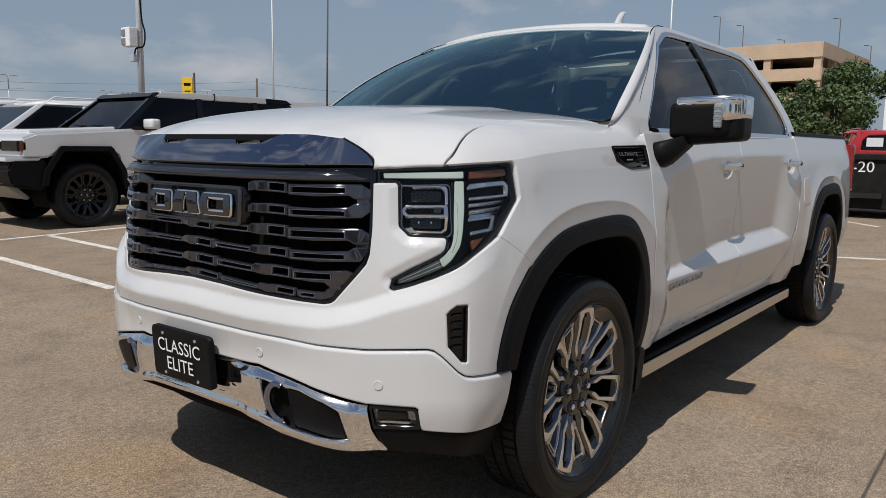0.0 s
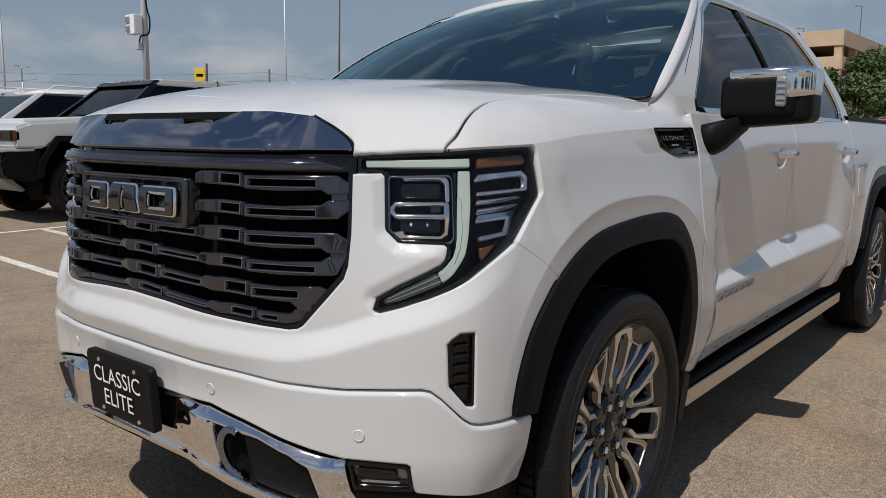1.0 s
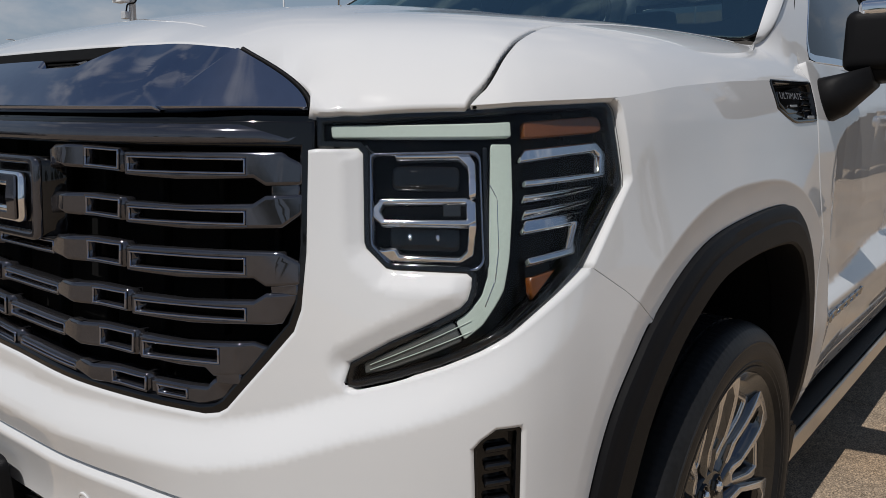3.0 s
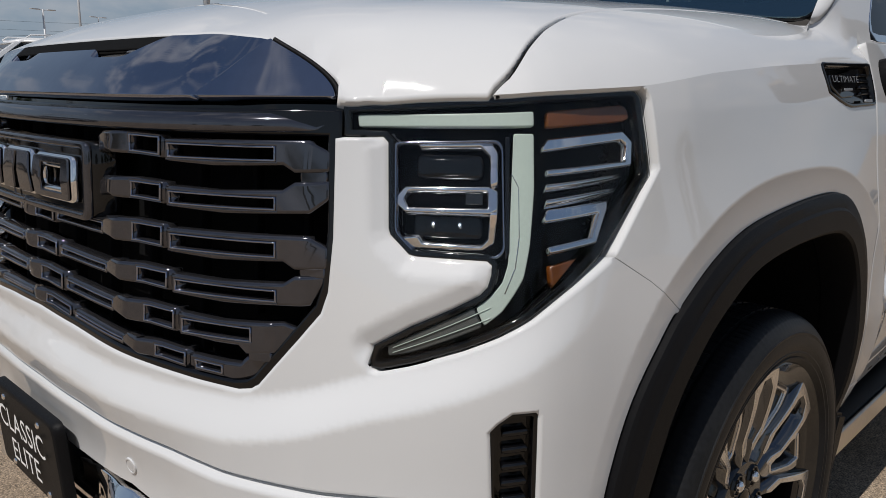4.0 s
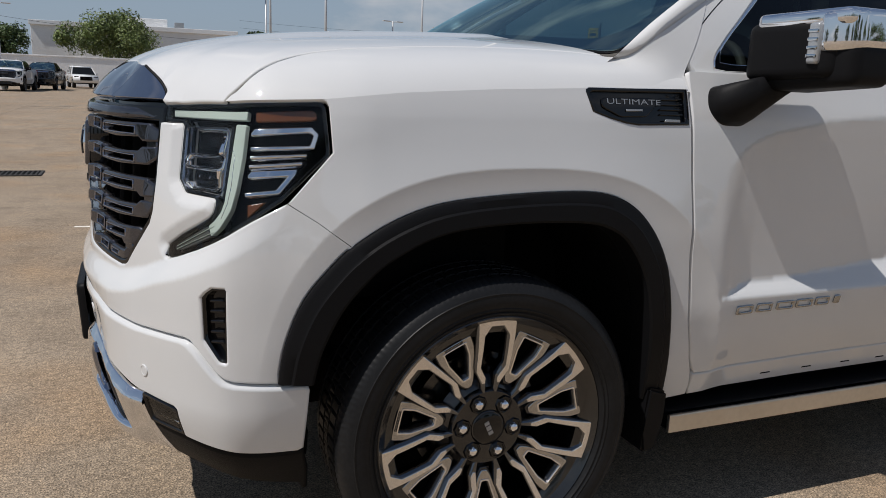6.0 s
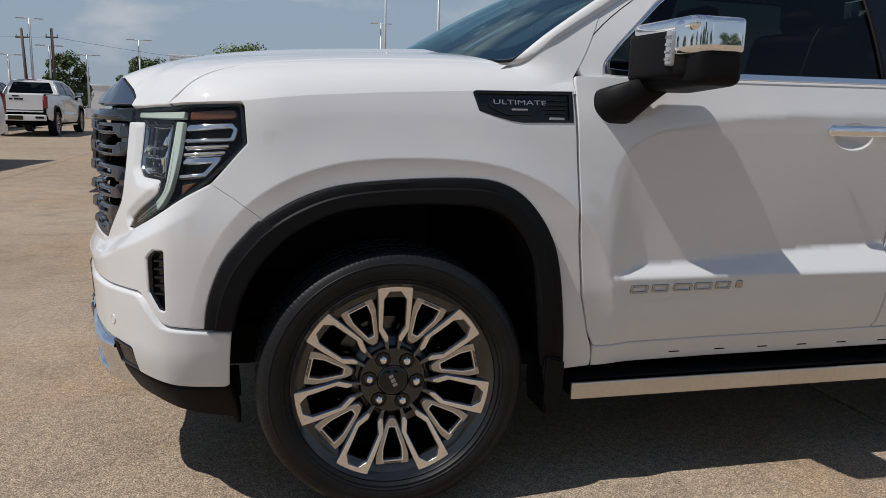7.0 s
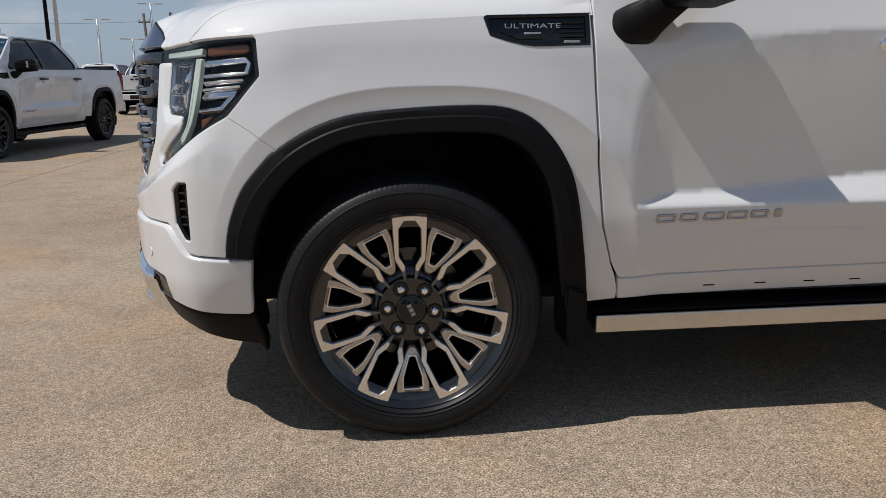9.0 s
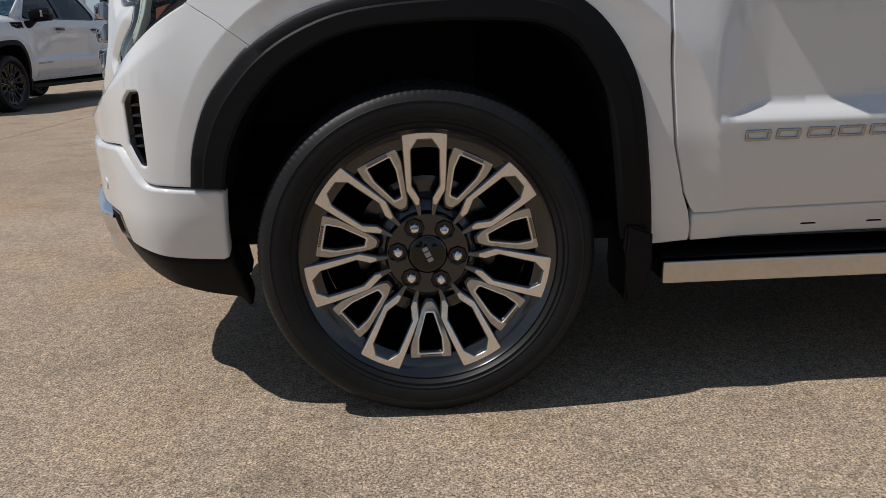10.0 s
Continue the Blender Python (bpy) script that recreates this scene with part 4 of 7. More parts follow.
    for u in (-0.093, 0.093):
        for v in (0.492, 0.632):
            c = [(u + 0.006 * math.cos(t / 6 * math.pi), v + 0.006 * math.sin(t / 6 * math.pi)) for t in range(12)]
            panel("plate_screw", c, plate_fn, M_CHROME, plate, step=0.02, depth=0.004, edge=0.002, out=0.004)
    part("plate_bracket", box((0.05, 0.22, 0.10), (-0.945, 0.015, 0.56), 0.01), M_TRIM, P)

    make_grille(P)
    for s in (1, -1):
        make_headlamp(P, s)

    # smoked trim on the lip of the hood
    trim_left = [(0.0, 0.0), (0.25, 0.0), (0.50, 0.0), (0.612, 0.985), (0.602, 1.0), (0.36, 1.0), (0.335, 0.93), (0.275, 0.66), (0.262, 0.64), (0.165, 0.64), (0.150, 0.67), (0.140, 0.80), (0.0, 0.80)]
    trim = panel("hood_trim", both(trim_left), nose_trim, M_SMOKE, P, step=0.02, fine=0.012, depth=0.02, edge=0.003, thin=lambda q: np.abs(np.abs(q[:, 0]) - (0.501 + 0.114 * q[:, 1])) < 0.006, label="smoked chrome hood lip with twin intake slots")
    edge_v = np.linspace(0, 1, 14)
    curve = [(0.722 - 0.104 * v ** 1.7, v) for v in edge_v]
    for s in (1, -1):
        panel("trim_corner", [(0.502, 0.0)] + curve + [(0.6135, 0.985)], nose_trim, M_SMOKE, trim, step=0.02, fine=0.012, depth=0.02, edge=0.0025, side=s, thin=lambda q: np.abs(np.abs(q[:, 0]) - (0.502 + 0.114 * q[:, 1])) < 0.006)
        seal = [tuple(q) for q in nose_trim(np.array([s * (c[0] + 0.004) for c in curve]), edge_v, -0.003)]
        tube("hood_seal", seal, 0.0038, M_TRIM, trim, "thin black rubber seal", n=8)
        # a tongue in each intake
        tongue = [(0.172, 0.655), (0.262, 0.655), (0.235, 0.80), (0.205, 0.90), (0.185, 0.86)]
        panel("intake_tongue", tongue, lambda u, v, w=0.0: nose_trim(u, v, w - 0.022 * np.clip((np.asarray(v) - 0.64) / 0.2, 0, 1)), M_SMOKE, trim, step=0.02, fine=0.012, depth=0.004, edge=0.0015, out=-0.002, side=s)
    panel("intake_recess", both([(0.0, 0.55), (0.38, 0.55), (0.375, 0.985), (0.0, 0.985)]), nose_trim, M_DARK, trim, step=0.05, depth=0.004, edge=0.001, out=-0.030)
    # dark sheet just under the trim stands in for shade inside the openings
    panel("intake_shade", both([(0.0, 0.79), (0.355, 0.79), (0.37, 0.992), (0.0, 0.992)]), nose_trim, M_DARK, trim, step=0.04, fine=0.02, depth=0.003, edge=0.001, out=-0.001)
    panel("hood_gap_backing", both([(0.0, 1.195), (0.735, 1.195), (0.735, 1.226), (0.0, 1.226)]), skin, M_GLOSS, P, step=0.04, depth=0.004, edge=0.001, out=-0.045)

    # hood and wings, in plan
    seam = [tuple(shell(0.956, 1.224)[:2]), (-0.600, -0.832), (-0.553, -0.826), (-0.50, -0.815), (-0.40, -0.800), (-0.1, -0.785), (0.20, -0.800), (0.345, -0.830)]
    seam = spline(seam, 4)
    lower = [tuple(shell(a, 1.22)[:2]) for a in np.linspace(0.730, 0.952, 8)]
    lip = [tuple(p) for p in (nose_trim(_a, np.ones_like(_a), 0.0)[:, :2] + np.array((0.004, 0)))]
    cowl = [(0.33, -0.80), (0.28, -0.70), (0.20, -0.45), (0.155, -0.2), (0.14, 0.0)]
    hood_left = lip + [tuple(q[:2] + np.array((0.0035, -0.001))) for q in _mid[1:]] + lower + [(x, y + 0.003) for x, y in seam[1:]] + cowl
    hood_loop = hood_left + [(x, -y) for x, y in reversed(hood_left) if abs(y) > 1e-4]
    panel("hood", hood_loop, hood_top, M_PAINT, P, step=0.03, fine=0.012, depth=0.022, edge=0.003)
    for s in (1, -1):
        sh = [tuple(p) for p in shell(np.linspace(2.235, 0.962, 70), crease(np.linspace(2.235, 0.962, 70)))[:, :2]]
        ce = shell(np.linspace(0.965, 2.235, 90), crease(np.linspace(0.965, 2.235, 90)))
        loop = [(x, y * s) for x, y in [(u, v - 0.003) for u, v in seam[1:]] + [(0.42, -0.895), (0.548, -0.905)] + sh]
        panel("wing_top", loop, hood_top, M_PAINT, P, step=0.02, fine=0.012, depth=0.02, edge=0.003, thin=lambda q: np.hypot(q[:, 0][:, None] - ce[None, :, 0], np.abs(q[:, 1])[:, None] + ce[None, :, 1]).min(1) < 0.008)
        # dark tube sunk in the hood seam, in place of the gap's own shade
        tube("seam_shadow_gap", [tuple(hood_top(np.array([x]), np.array([y * s]), -0.0115)[0]) for x, y in seam[1:]], 0.0045, M_DARK, P, n=4)
        arch = [p for p in ARCH_OUT if p[0] > 1.30]
        cr = [(a, float(crease(a)) + 0.0003) for a in np.linspace(2.232, 1.248, 40)]
        loop = [(1.168, 1.009), (1.235, 0.967), (1.309, 0.912)] + arch[1:] + [(2.262, 0.404), (2.345, 0.411), (2.344, 0.445), (2.331, 0.493), (2.311, 0.540), (2.276, 0.664), (2.256, 0.853), (2.243, 1.127), (2.235, 1.285)] + cr + [(1.256, 1.2325), (1.262, 1.223), (1.269, 1.122)]
        BADGE = [(1.922, 1.268), (1.918, 1.281), (1.926, 1.286), (2.231, 1.291), (2.231, 1.199), (2.070, 1.196), (2.035, 1.200), (1.985, 1.212), (1.935, 1.228)]
        panel("wing", loop, skin, M_PAINT, P, holes=[BADGE], lines=ARCH_CREASE, step=0.0125, fine=0.010, depth=0.03, edge=0.003, side=s, thin=lambda q: (np.abs(q[:, 1] - crease(np.abs(q[:, 0]))) < 0.003) & (np.abs(q[:, 0]) > 1.25) | (np.abs(q[:, 0]) < 1.311) & (np.abs(q[:, 0]) > 1.166) & (np.abs(q[:, 1] - np.interp(np.abs(q[:, 0]), [1.168, 1.235, 1.309], [1.009, 0.967, 0.912])) < 0.004))
        b = panel("wing_badge", BADGE, skin, M_GLOSS, P, step=0.04, depth=0.006, edge=0.002, out=-0.010, side=s, label="gloss black badge panel on the front wing")
        inner = [(2.075 + (u - 2.075) * 0.93, 1.243 + (v - 1.243) * 0.82) for u, v in BADGE]
        panel("badge_frame", BADGE, skin, M_GLOSS, b, holes=[inner], step=0.03, depth=0.012, edge=0.003, out=0.003, side=s)
        panel("badge_plate", softened([(1.965, 1.262), (2.12, 1.266), (2.135, 1.250), (2.10, 1.217), (2.02, 1.215), (1.965, 1.24)], 0.008, 2), skin, M_GLOSS, b, step=0.03, depth=0.006, edge=0.003, out=-0.004, side=s)
        for k in range(4):
            z = 1.222 + 0.013 * k
            panel("badge_louvre", [(2.14, z), (2.215, z), (2.215, z + 0.006), (2.148, z + 0.006)], skin, M_GLOSS, b, step=0.03, depth=0.006, edge=0.002, out=-0.002, side=s)
        panel("badge_mark", [(2.150, 1.205), (2.20, 1.205), (2.20, 1.212), (2.154, 1.212)], skin, M_GREY, b, step=0.03, depth=0.003, edge=0.001, out=0.004, side=s)
        if s == 1:
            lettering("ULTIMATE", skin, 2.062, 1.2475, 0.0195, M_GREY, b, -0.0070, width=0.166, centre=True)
            panel("badge_mark", [(2.035, 1.230), (2.085, 1.231), (2.085, 1.236), (2.035, 1.235)], skin, M_GREY, b, step=0.03, depth=0.002, edge=0.0006, out=0.000, side=s)

        # arches: flare, liner, flap
        for dx, nm in ((0.0, "front"), (3.745, "rear")):
            def wrap(p, o):
                q = shell(s * (p[0] + dx), p[1], o)
                return tuple(q)
            n = 60
            ao, ai = np.array(ARCH_OUT), np.array(ARCH_IN)
            to, ti = (np.linspace(0, 1, len(k)) for k in (ao, ai))
            rows = []
            for k in range(n):
                t = k / (n - 1)
                o = np.array([np.interp(t, to, ao[:, 0]), np.interp(t, to, ao[:, 1])])
                i = np.array([np.interp(t, ti, ai[:, 0]), np.interp(t, ti, ai[:, 1])])
                m1, m2, m3 = o + (i - o) * 0.10, o + (i - o) * 0.35, o + (i - o) * 0.42
                e = i + (i - o) * 0.03
                rows.append([wrap(o, -0.004), wrap(o, 0.010), wrap(m1, 0.016), wrap(m2, 0.017), wrap(m3, 0.0215), wrap(i + (o - i) * 0.08, 0.022), wrap(i, 0.017), wrap(e, 0.0), wrap(e, -0.06)])
            swept("wheel_arch_trim", rows, M_TRIM, P, "black plastic wheel arch trim", angle=35)
            cx = dx
            rows = []
            for k in range(n):
                t = k / (n - 1)
                i = np.array([np.interp(t, ti, ai[:, 0]), np.interp(t, ti, ai[:, 1])])
                e = wrap(i, -0.05)
                inn = (e[0], -s * 0.50, e[2] + 0.02)
                c = (cx + (e[0] - cx) * 0.05, -s * 0.49, 0.42)
                rows.append([e, (e[0], (e[1] + inn[1]) / 2, e[2] + 0.015), inn, c])
            swept("wheel_arch_liner", rows, M_DARK, P, "dark inner wheel arch", angle=40)
            x0 = dx + 0.49
            flap = bmesh.new()
            bv = [(x0 - 0.004, 0.47), (x0 + 0.062, 0.45), (x0 + 0.066, 0.36), (x0 + 0.050, 0.268), (x0 + 0.004, 0.262), (x0 - 0.002, 0.33)]
            fl = [flap.verts.new((x, -s * (0.962 + 0.10 * (z - 0.27)), z)) for x, z in bv]
            bk = [flap.verts.new((x, -s * 0.80, z)) for x, z in bv]
            flap.faces.new(fl)
            flap.faces.new(bk[::-1])
            for k in range(len(bv)):
                flap.faces.new((fl[k], bk[k], bk[(k + 1) % len(bv)], fl[(k + 1) % len(bv)]))
            bmesh.ops.bevel(flap, geom=[e for e in flap.edges], offset=0.008, segments=2, affect="EDGES")
            part("mud_guard", flap, M_TRIM, P, "black mud guard")

        # doors
        BELT = 1.338
        d1 = [(2.347, 0.487), (3.428, 0.497), (3.440, 0.520), (3.443, 0.735), (3.454, 0.939), (3.463, 1.236), (3.468, BELT), (2.45, BELT), (2.247, BELT), (2.245, 1.32), (2.245, 1.29), (2.250, 1.127), (2.263, 0.853), (2.283, 0.664), (2.316, 0.540), (2.338, 0.497)]
        door1 = panel("front_door", d1, skin, M_PAINT, P, holes=[oval(3.253, 1.170, 0.078, 0.046)], step=0.0125, fine=0.0125, depth=0.03, edge=0.003, side=s, thin=lambda q: q[:, 1] > BELT - 0.003)
        d2 = [(3.440, 0.499), (4.20, 0.507), (4.32, 0.545), (4.44, 0.66), (4.56, 0.80), (4.615, 0.90), (4.628, 1.1), (4.628, BELT + 0.01), (3.476, BELT), (3.470, 1.236), (3.461, 0.939), (3.450, 0.735), (3.447, 0.520)]
        door2 = panel("rear_door", d2, skin, M_PAINT, P, holes=[oval(4.435, 1.170, 0.078, 0.046)], step=0.014, fine=0.014, depth=0.03, edge=0.003, side=s, thin=lambda q: q[:, 1] > BELT - 0.003)
        panel("rocker_panel", [(2.352, 0.410), (4.62, 0.425), (4.66, 0.50), (4.56, 0.76), (4.44, 0.645), (4.32, 0.535), (4.20, 0.500), (2.345, 0.481)], skin, M_PAINT, P, step=0.04, fine=0.02, depth=0.05, edge=0.004, side=s)
        if s == 1:
            for x in (0.974, 1.150, 1.320, 1.480, 1.646, 1.82):
                panel("rocker_slot", softened([(x + KX - 0.022, 0.437), (x + KX + 0.022, 0.437), (x + KX + 0.018, 0.4415), (x + KX - 0.018, 0.4415)], 0.002, 2), skin, M_DARK, P, step=0.02, depth=0.002, edge=0.0006, out=0.0015)
        panel("door_gap_backing", [(2.20, 0.43), (4.68, 0.43), (4.68, 1.32), (2.20, 1.30)], skin, M_DARK, P, step=0.03, depth=0.004, edge=0.001, out=-0.040, side=s)
        arch_r = [(p[0] + 3.745, p[1]) for p in ARCH_OUT]
        bed = [(4.638, 0.93), (4.640, 1.1), (4.640, 1.362), (4.66, 1.372), (6.38, 1.372), (6.45, 1.36), (6.52, 1.25), (6.53, 0.75), (6.40, 0.56), (5.995, 0.50), (5.965, 0.61)] + [p for p in arch_r[::-1] if p[1] > 0.62] + [(4.887, 0.50), (4.68, 0.50), (4.58, 0.76), (4.625, 0.88)]
        bedside = panel("bed_side", bed, skin, M_PAINT, P, lines=[[(a_ + 3.745, z_) for a_, z_ in q_] for q_ in ARCH_CREASE], step=0.022, fine=0.016, depth=0.03, edge=0.004, side=s)
        panel("fuel_door", softened([(4.745, 0.915), (4.905, 0.925), (4.905, 1.095), (4.745, 1.09)], 0.03, 4), skin, M_PAINT, bedside, step=0.03, depth=0.004, edge=0.002, out=0.003, side=s)
        rail = [[tuple(shell(s * (a), 1.370, o)[:2]) + (z,) for o, z in ((0.004, 1.366), (0.004, 1.386), (-0.01, 1.392), (-0.07, 1.392), (-0.07, 1.30))] for a in np.linspace(4.64, 6.46, 24)]
        swept("bed_rail_cap", rail, M_TRIM, P, "black plastic bed rail cap", angle=30)
        # handles
        for a0, d in ((3.128, door1), (4.31, door2)):
            cup = oval(a0 + 0.125, 1.170, 0.077, 0.045)
            panel("handle_recess", cup, lambda u, v, w=0.0: shell(u, v, w - 0.025 * np.clip(1 - ((np.abs(np.asarray(u)) - a0 - 0.125) / 0.077) ** 2 - ((np.asarray(v) - 1.170) / 0.045) ** 2, 0, 1)), M_PAINT, d, step=0.012, fine=0.012, depth=0.003, edge=0.0015, out=0.0, side=s)
            # a rounded chrome bar, bowed outwards
            rows = []
            for f in np.concatenate(([0.0, 0.006, 0.02, 0.045], np.linspace(0.09, 0.91, 13), [0.955, 0.98, 0.994, 1.0])):
                k = math.sin(math.pi * min(f, 1 - f) / 0.09) if min(f, 1 - f) < 0.045 else 1.0
                k = max(k ** 0.5, 0.05)
                c = 0.020 + 0.014 * math.sin(math.pi * f)
                rows.append([tuple(shell(s * (a0 + 0.282 * f), 1.1915 + 0.0185 * k * math.sin(g), c + 0.0095 * k * math.cos(g))) for g in np.linspace(0, 2 * math.pi, 17)])
            hnd = swept("door_handle", rows, M_CHROME, d, "chrome door handle")
            lock = oval(a0 + 0.268, 1.1915, 0.0065, 0.0085, 12)
            panel("key_lock", lock, skin, M_GLOSS, hnd, step=0.01, depth=0.004, edge=0.001, out=0.033, side=s)
            panel("handle_mount", [(a0 + 0.245, 1.178), (a0 + 0.278, 1.180), (a0 + 0.278, 1.205), (a0 + 0.245, 1.206)], skin, M_TRIM, hnd, step=0.02, depth=0.03, edge=0.002, out=0.020, side=s)
        # nameplate on the door, as plain bars
        for k, w in enumerate((0.062, 0.058, 0.066, 0.064, 0.055, 0.022)):
            a0 = 2.446 + 0.0765 * k
            z0 = 0.664 + 0.0165 * (a0 - 2.446)
            hole = [[(a0 + 0.006, z0 + 0.0055), (a0 + w - 0.007, z0 + 0.0055), (a0 + w - 0.005, z0 + 0.0205), (a0 + 0.008, z0 + 0.0205)]] if w > 0.03 else []
            panel("nameplate_bar", softened([(a0, z0), (a0 + w, z0), (a0 + w + 0.002, z0 + 0.026), (a0 + 0.002, z0 + 0.026)], 0.004, 2), skin, M_PLATE, door1, holes=hole, step=0.02, depth=0.006, edge=0.0022, out=0.007, side=s, label="chrome nameplate bar" if k == 0 else "")

        # running board
        rows = []
        for x in np.concatenate(([0.585, 0.590], np.linspace(0.61, 2.93, 20), [2.95, 2.955])):
            e = 0.012 if x < 0.588 or x > 2.952 else 0.0
            y = 0.945
            rows.append([(x, -s * (y - 0.17), 0.372 - e), (x, -s * (y - 0.01), 0.372 - e)])
        swept("running_board", [[r[0], r[1], (r[1][0], -s * 0.94, r[1][2] - 0.003)] for r in rows], M_TRIM, P, "power running board, black tread")
        bd = bmesh.new()
        box((2.35, 0.17, 0.050), (1.77, -s * 0.855, 0.334), 0.006, bd)
        brd = part("board_core", bd, M_TRIM, P)
        bd = bmesh.new()
        box((2.36, 0.014, 0.056), (1.77, -s * 0.946, 0.334), 0.005, bd)
        part("board_trim", bd, M_STEP, brd, "satin metal running board edge")
        for x in (1.0, 2.5):
            part("board_arm", box((0.06, 0.30, 0.03), (x, -s * 0.76, 0.31), 0.006), M_DARK, brd)

        # cab above the belt
        DLO = spline([(0.660, 1.350), (0.668, 1.385), (0.715, 1.440)], 3) + [(0.86, 1.580), (1.12, 1.772)] + spline([(1.28, 1.838), (1.36, 1.855), (1.48, 1.862)], 3) + [(2.35, 1.858)] + spline([(2.56, 1.848), (2.63, 1.82), (2.68, 1.76)], 3) + [(2.90, 1.46), (2.915, 1.42), (2.90, 1.38), (2.86, 1.352), (0.70, 1.345)]
        out_l = [(0.530, 1.458), (0.548, 1.390), (0.60, 1.333), (2.99, 1.345), (3.085, 1.375), (3.03, 1.50), (2.86, 1.74), (2.78, 1.84), (2.70, 1.876), (1.60, 1.888), (1.34, 1.884), (1.225, 1.862), (0.80, 1.618)]
        fn = cab_side if s == 1 else cab_right
        side = panel("cab_side", out_l if s == 1 else [(-u, v) for u, v in out_l], fn, M_PAINT, P, holes=[DLO if s == 1 else [(-u, v) for u, v in DLO]], step=0.04, fine=0.02, depth=0.03, edge=0.006, thin=lambda q: (q[:, 1] > np.interp(np.abs(q[:, 0]), [0.38, 0.80, 1.23, 1.30], [1.36, 1.608, 1.852, 1.9])) & (np.abs(q[:, 0]) < 1.26) | (q[:, 1] < 1.344))
        q = [(u, v) if s == 1 else (-u, v) for u, v in DLO]
        small = [(1.7 * (1 if s == 1 else -1) + (u - 1.7 * (1 if s == 1 else -1)) * 0.980, 1.6 + (v - 1.6) * 0.925) for u, v in q]
        panel("window_trim", q, fn, M_CHROME, side, holes=[small], step=0.04, fine=0.02, depth=0.012, edge=0.002, out=-0.001, label="chrome window surround")
        k_ = max(i for i, p_ in enumerate(DLO) if p_[0] < 1.72 and p_[1] > 1.7)
        front_q = DLO[:k_ + 1] + [(1.74, 1.861), (1.74, 1.347), (0.70, 1.345)]
        rear_q = [(1.745, 1.861)] + [p_ for p_ in DLO if p_[0] > 1.75] + [(1.745, 1.348)]
        for nm, loop_, mat_, lab_ in (("front_side_glass", front_q, M_FRONTGLASS, "lightly tinted front side glass"), ("rear_side_glass", rear_q, M_PRIVACY, "dark privacy side glass")):
            panel(nm, [(u, v) if s == 1 else (-u, v) for u, v in loop_], fn, mat_, side, step=0.05, fine=0.03, depth=0.003, edge=0.001, out=-0.016, label=lab_)
        for xa, xb in ((1.700, 1.790),):
            pil = [(xa, 1.352), (xb + 0.03, 1.352), (xb - 0.005, 1.856), (xa - 0.02, 1.856)]
            panel("door_pillar", [(u, v) if s == 1 else (-u, v) for u, v in pil], fn, M_GLOSS, side, step=0.05, depth=0.01, edge=0.003, out=-0.004)
        pil = [(1.69, 1.352), (1.70, 1.352), (1.675, 1.856), (1.665, 1.856)]
        panel("glass_channel", [(u, v) if s == 1 else (-u, v) for u, v in pil], fn, M_TRIM, side, step=0.05, depth=0.01, edge=0.002, out=-0.004)
        seam_c = [(0.560, 1.345), (0.600, 1.430), (0.70, 1.528), (0.86, 1.640), (1.10, 1.812), (1.26, 1.872), (1.36, 1.880)]
        tube("door_seam", [tuple(q_) for q_ in fn(np.array([u * (1 if s == 1 else -1) for u, v in spline(seam_c, 4)]), np.array([v for u, v in spline(seam_c, 4)]), -0.0010)], 0.0020, M_DARK, side, n=4)
        # wing, pillar and door frame run into each other
        rows = []
        for f in np.linspace(0, 1, 22):
            row = []
            for e in np.linspace(0, 1, 15):
                x = 0.24 + (0.66 - 0.105 * e - 0.24) * f
                zp = float(np.interp(x, [0.30, 0.385, 0.80], [1.335, 1.370, 1.616]))
                c_ = cab_side(np.array([x]), np.array([zp + (1.334 - zp) * e]), 0.0015)[0]
                yi, yo = float(np.interp(x, [0.2, 0.345, 0.62], [-0.803, -0.838, -0.865])), float(shell(np.array(x + KX), 1.29)[1]) + 0.004
                h_ = hood_top(np.array([x]), np.array([yi + (yo - yi) * e]), 0.0024 * float(step01(f / 0.6) * step01((1 - e) / 0.3)) - 0.0008)[0]
                k = float(step01((x - 0.34 - 0.10 * e) / 0.15))
                row.append(tuple((h_ * (1 - k) + c_ * k) * (1, s, 1)))
            row.append(tuple(shell(np.array(min(x, 0.556) + KX), 1.284, -0.001) * (1, s, 1)))
            rows.append(row)
        swept("pillar_base", rows, M_PAINT, side)
        make_mirror(P, s)

    # windscreen, roof, cab back
    panel("windscreen", softened([(-0.985, 0.0), (0.985, 0.0), (0.985, 0.985), (-0.985, 0.985)], 0.05, 4), screen, M_WSCREEN, P, step=0.08, depth=0.004, edge=0.002, out=-0.004, label="raked tinted windscreen").visible_shadow = False
    panel("screen_border", softened([(-0.995, 0.0), (0.995, 0.0), (1.0, 1.01), (-1.0, 1.01)], 0.07, 5), screen, M_GLOSS, P, holes=[softened([(-0.935, 0.050), (0.935, 0.050), (0.950, 0.945), (-0.950, 0.945)], 0.12, 5)], step=0.06, depth=0.012, edge=0.004, out=-0.006)
    panel("cowl", [(0.05, -0.80), (0.36, -0.86), (0.44, -0.80), (0.30, -0.4), (0.26, 0.0), (0.30, 0.4), (0.44, 0.80), (0.36, 0.86), (0.05, 0.80)], lambda u, v, w=0.0: np.stack([u, v, 1.372 - 0.045 * np.abs(v) + 0 * u + w], -1), M_TRIM, P, step=0.06, depth=0.01)
    for y0, y1 in ((-0.70, -0.05), (0.0, 0.62)):
        pts = [tuple(screen(np.array([-(y / 0.872)]), np.array([-0.020 + 0.006 * k]), 0.002)[0]) for k, y in enumerate(np.linspace(y0, y1, 6) * 0.9)]
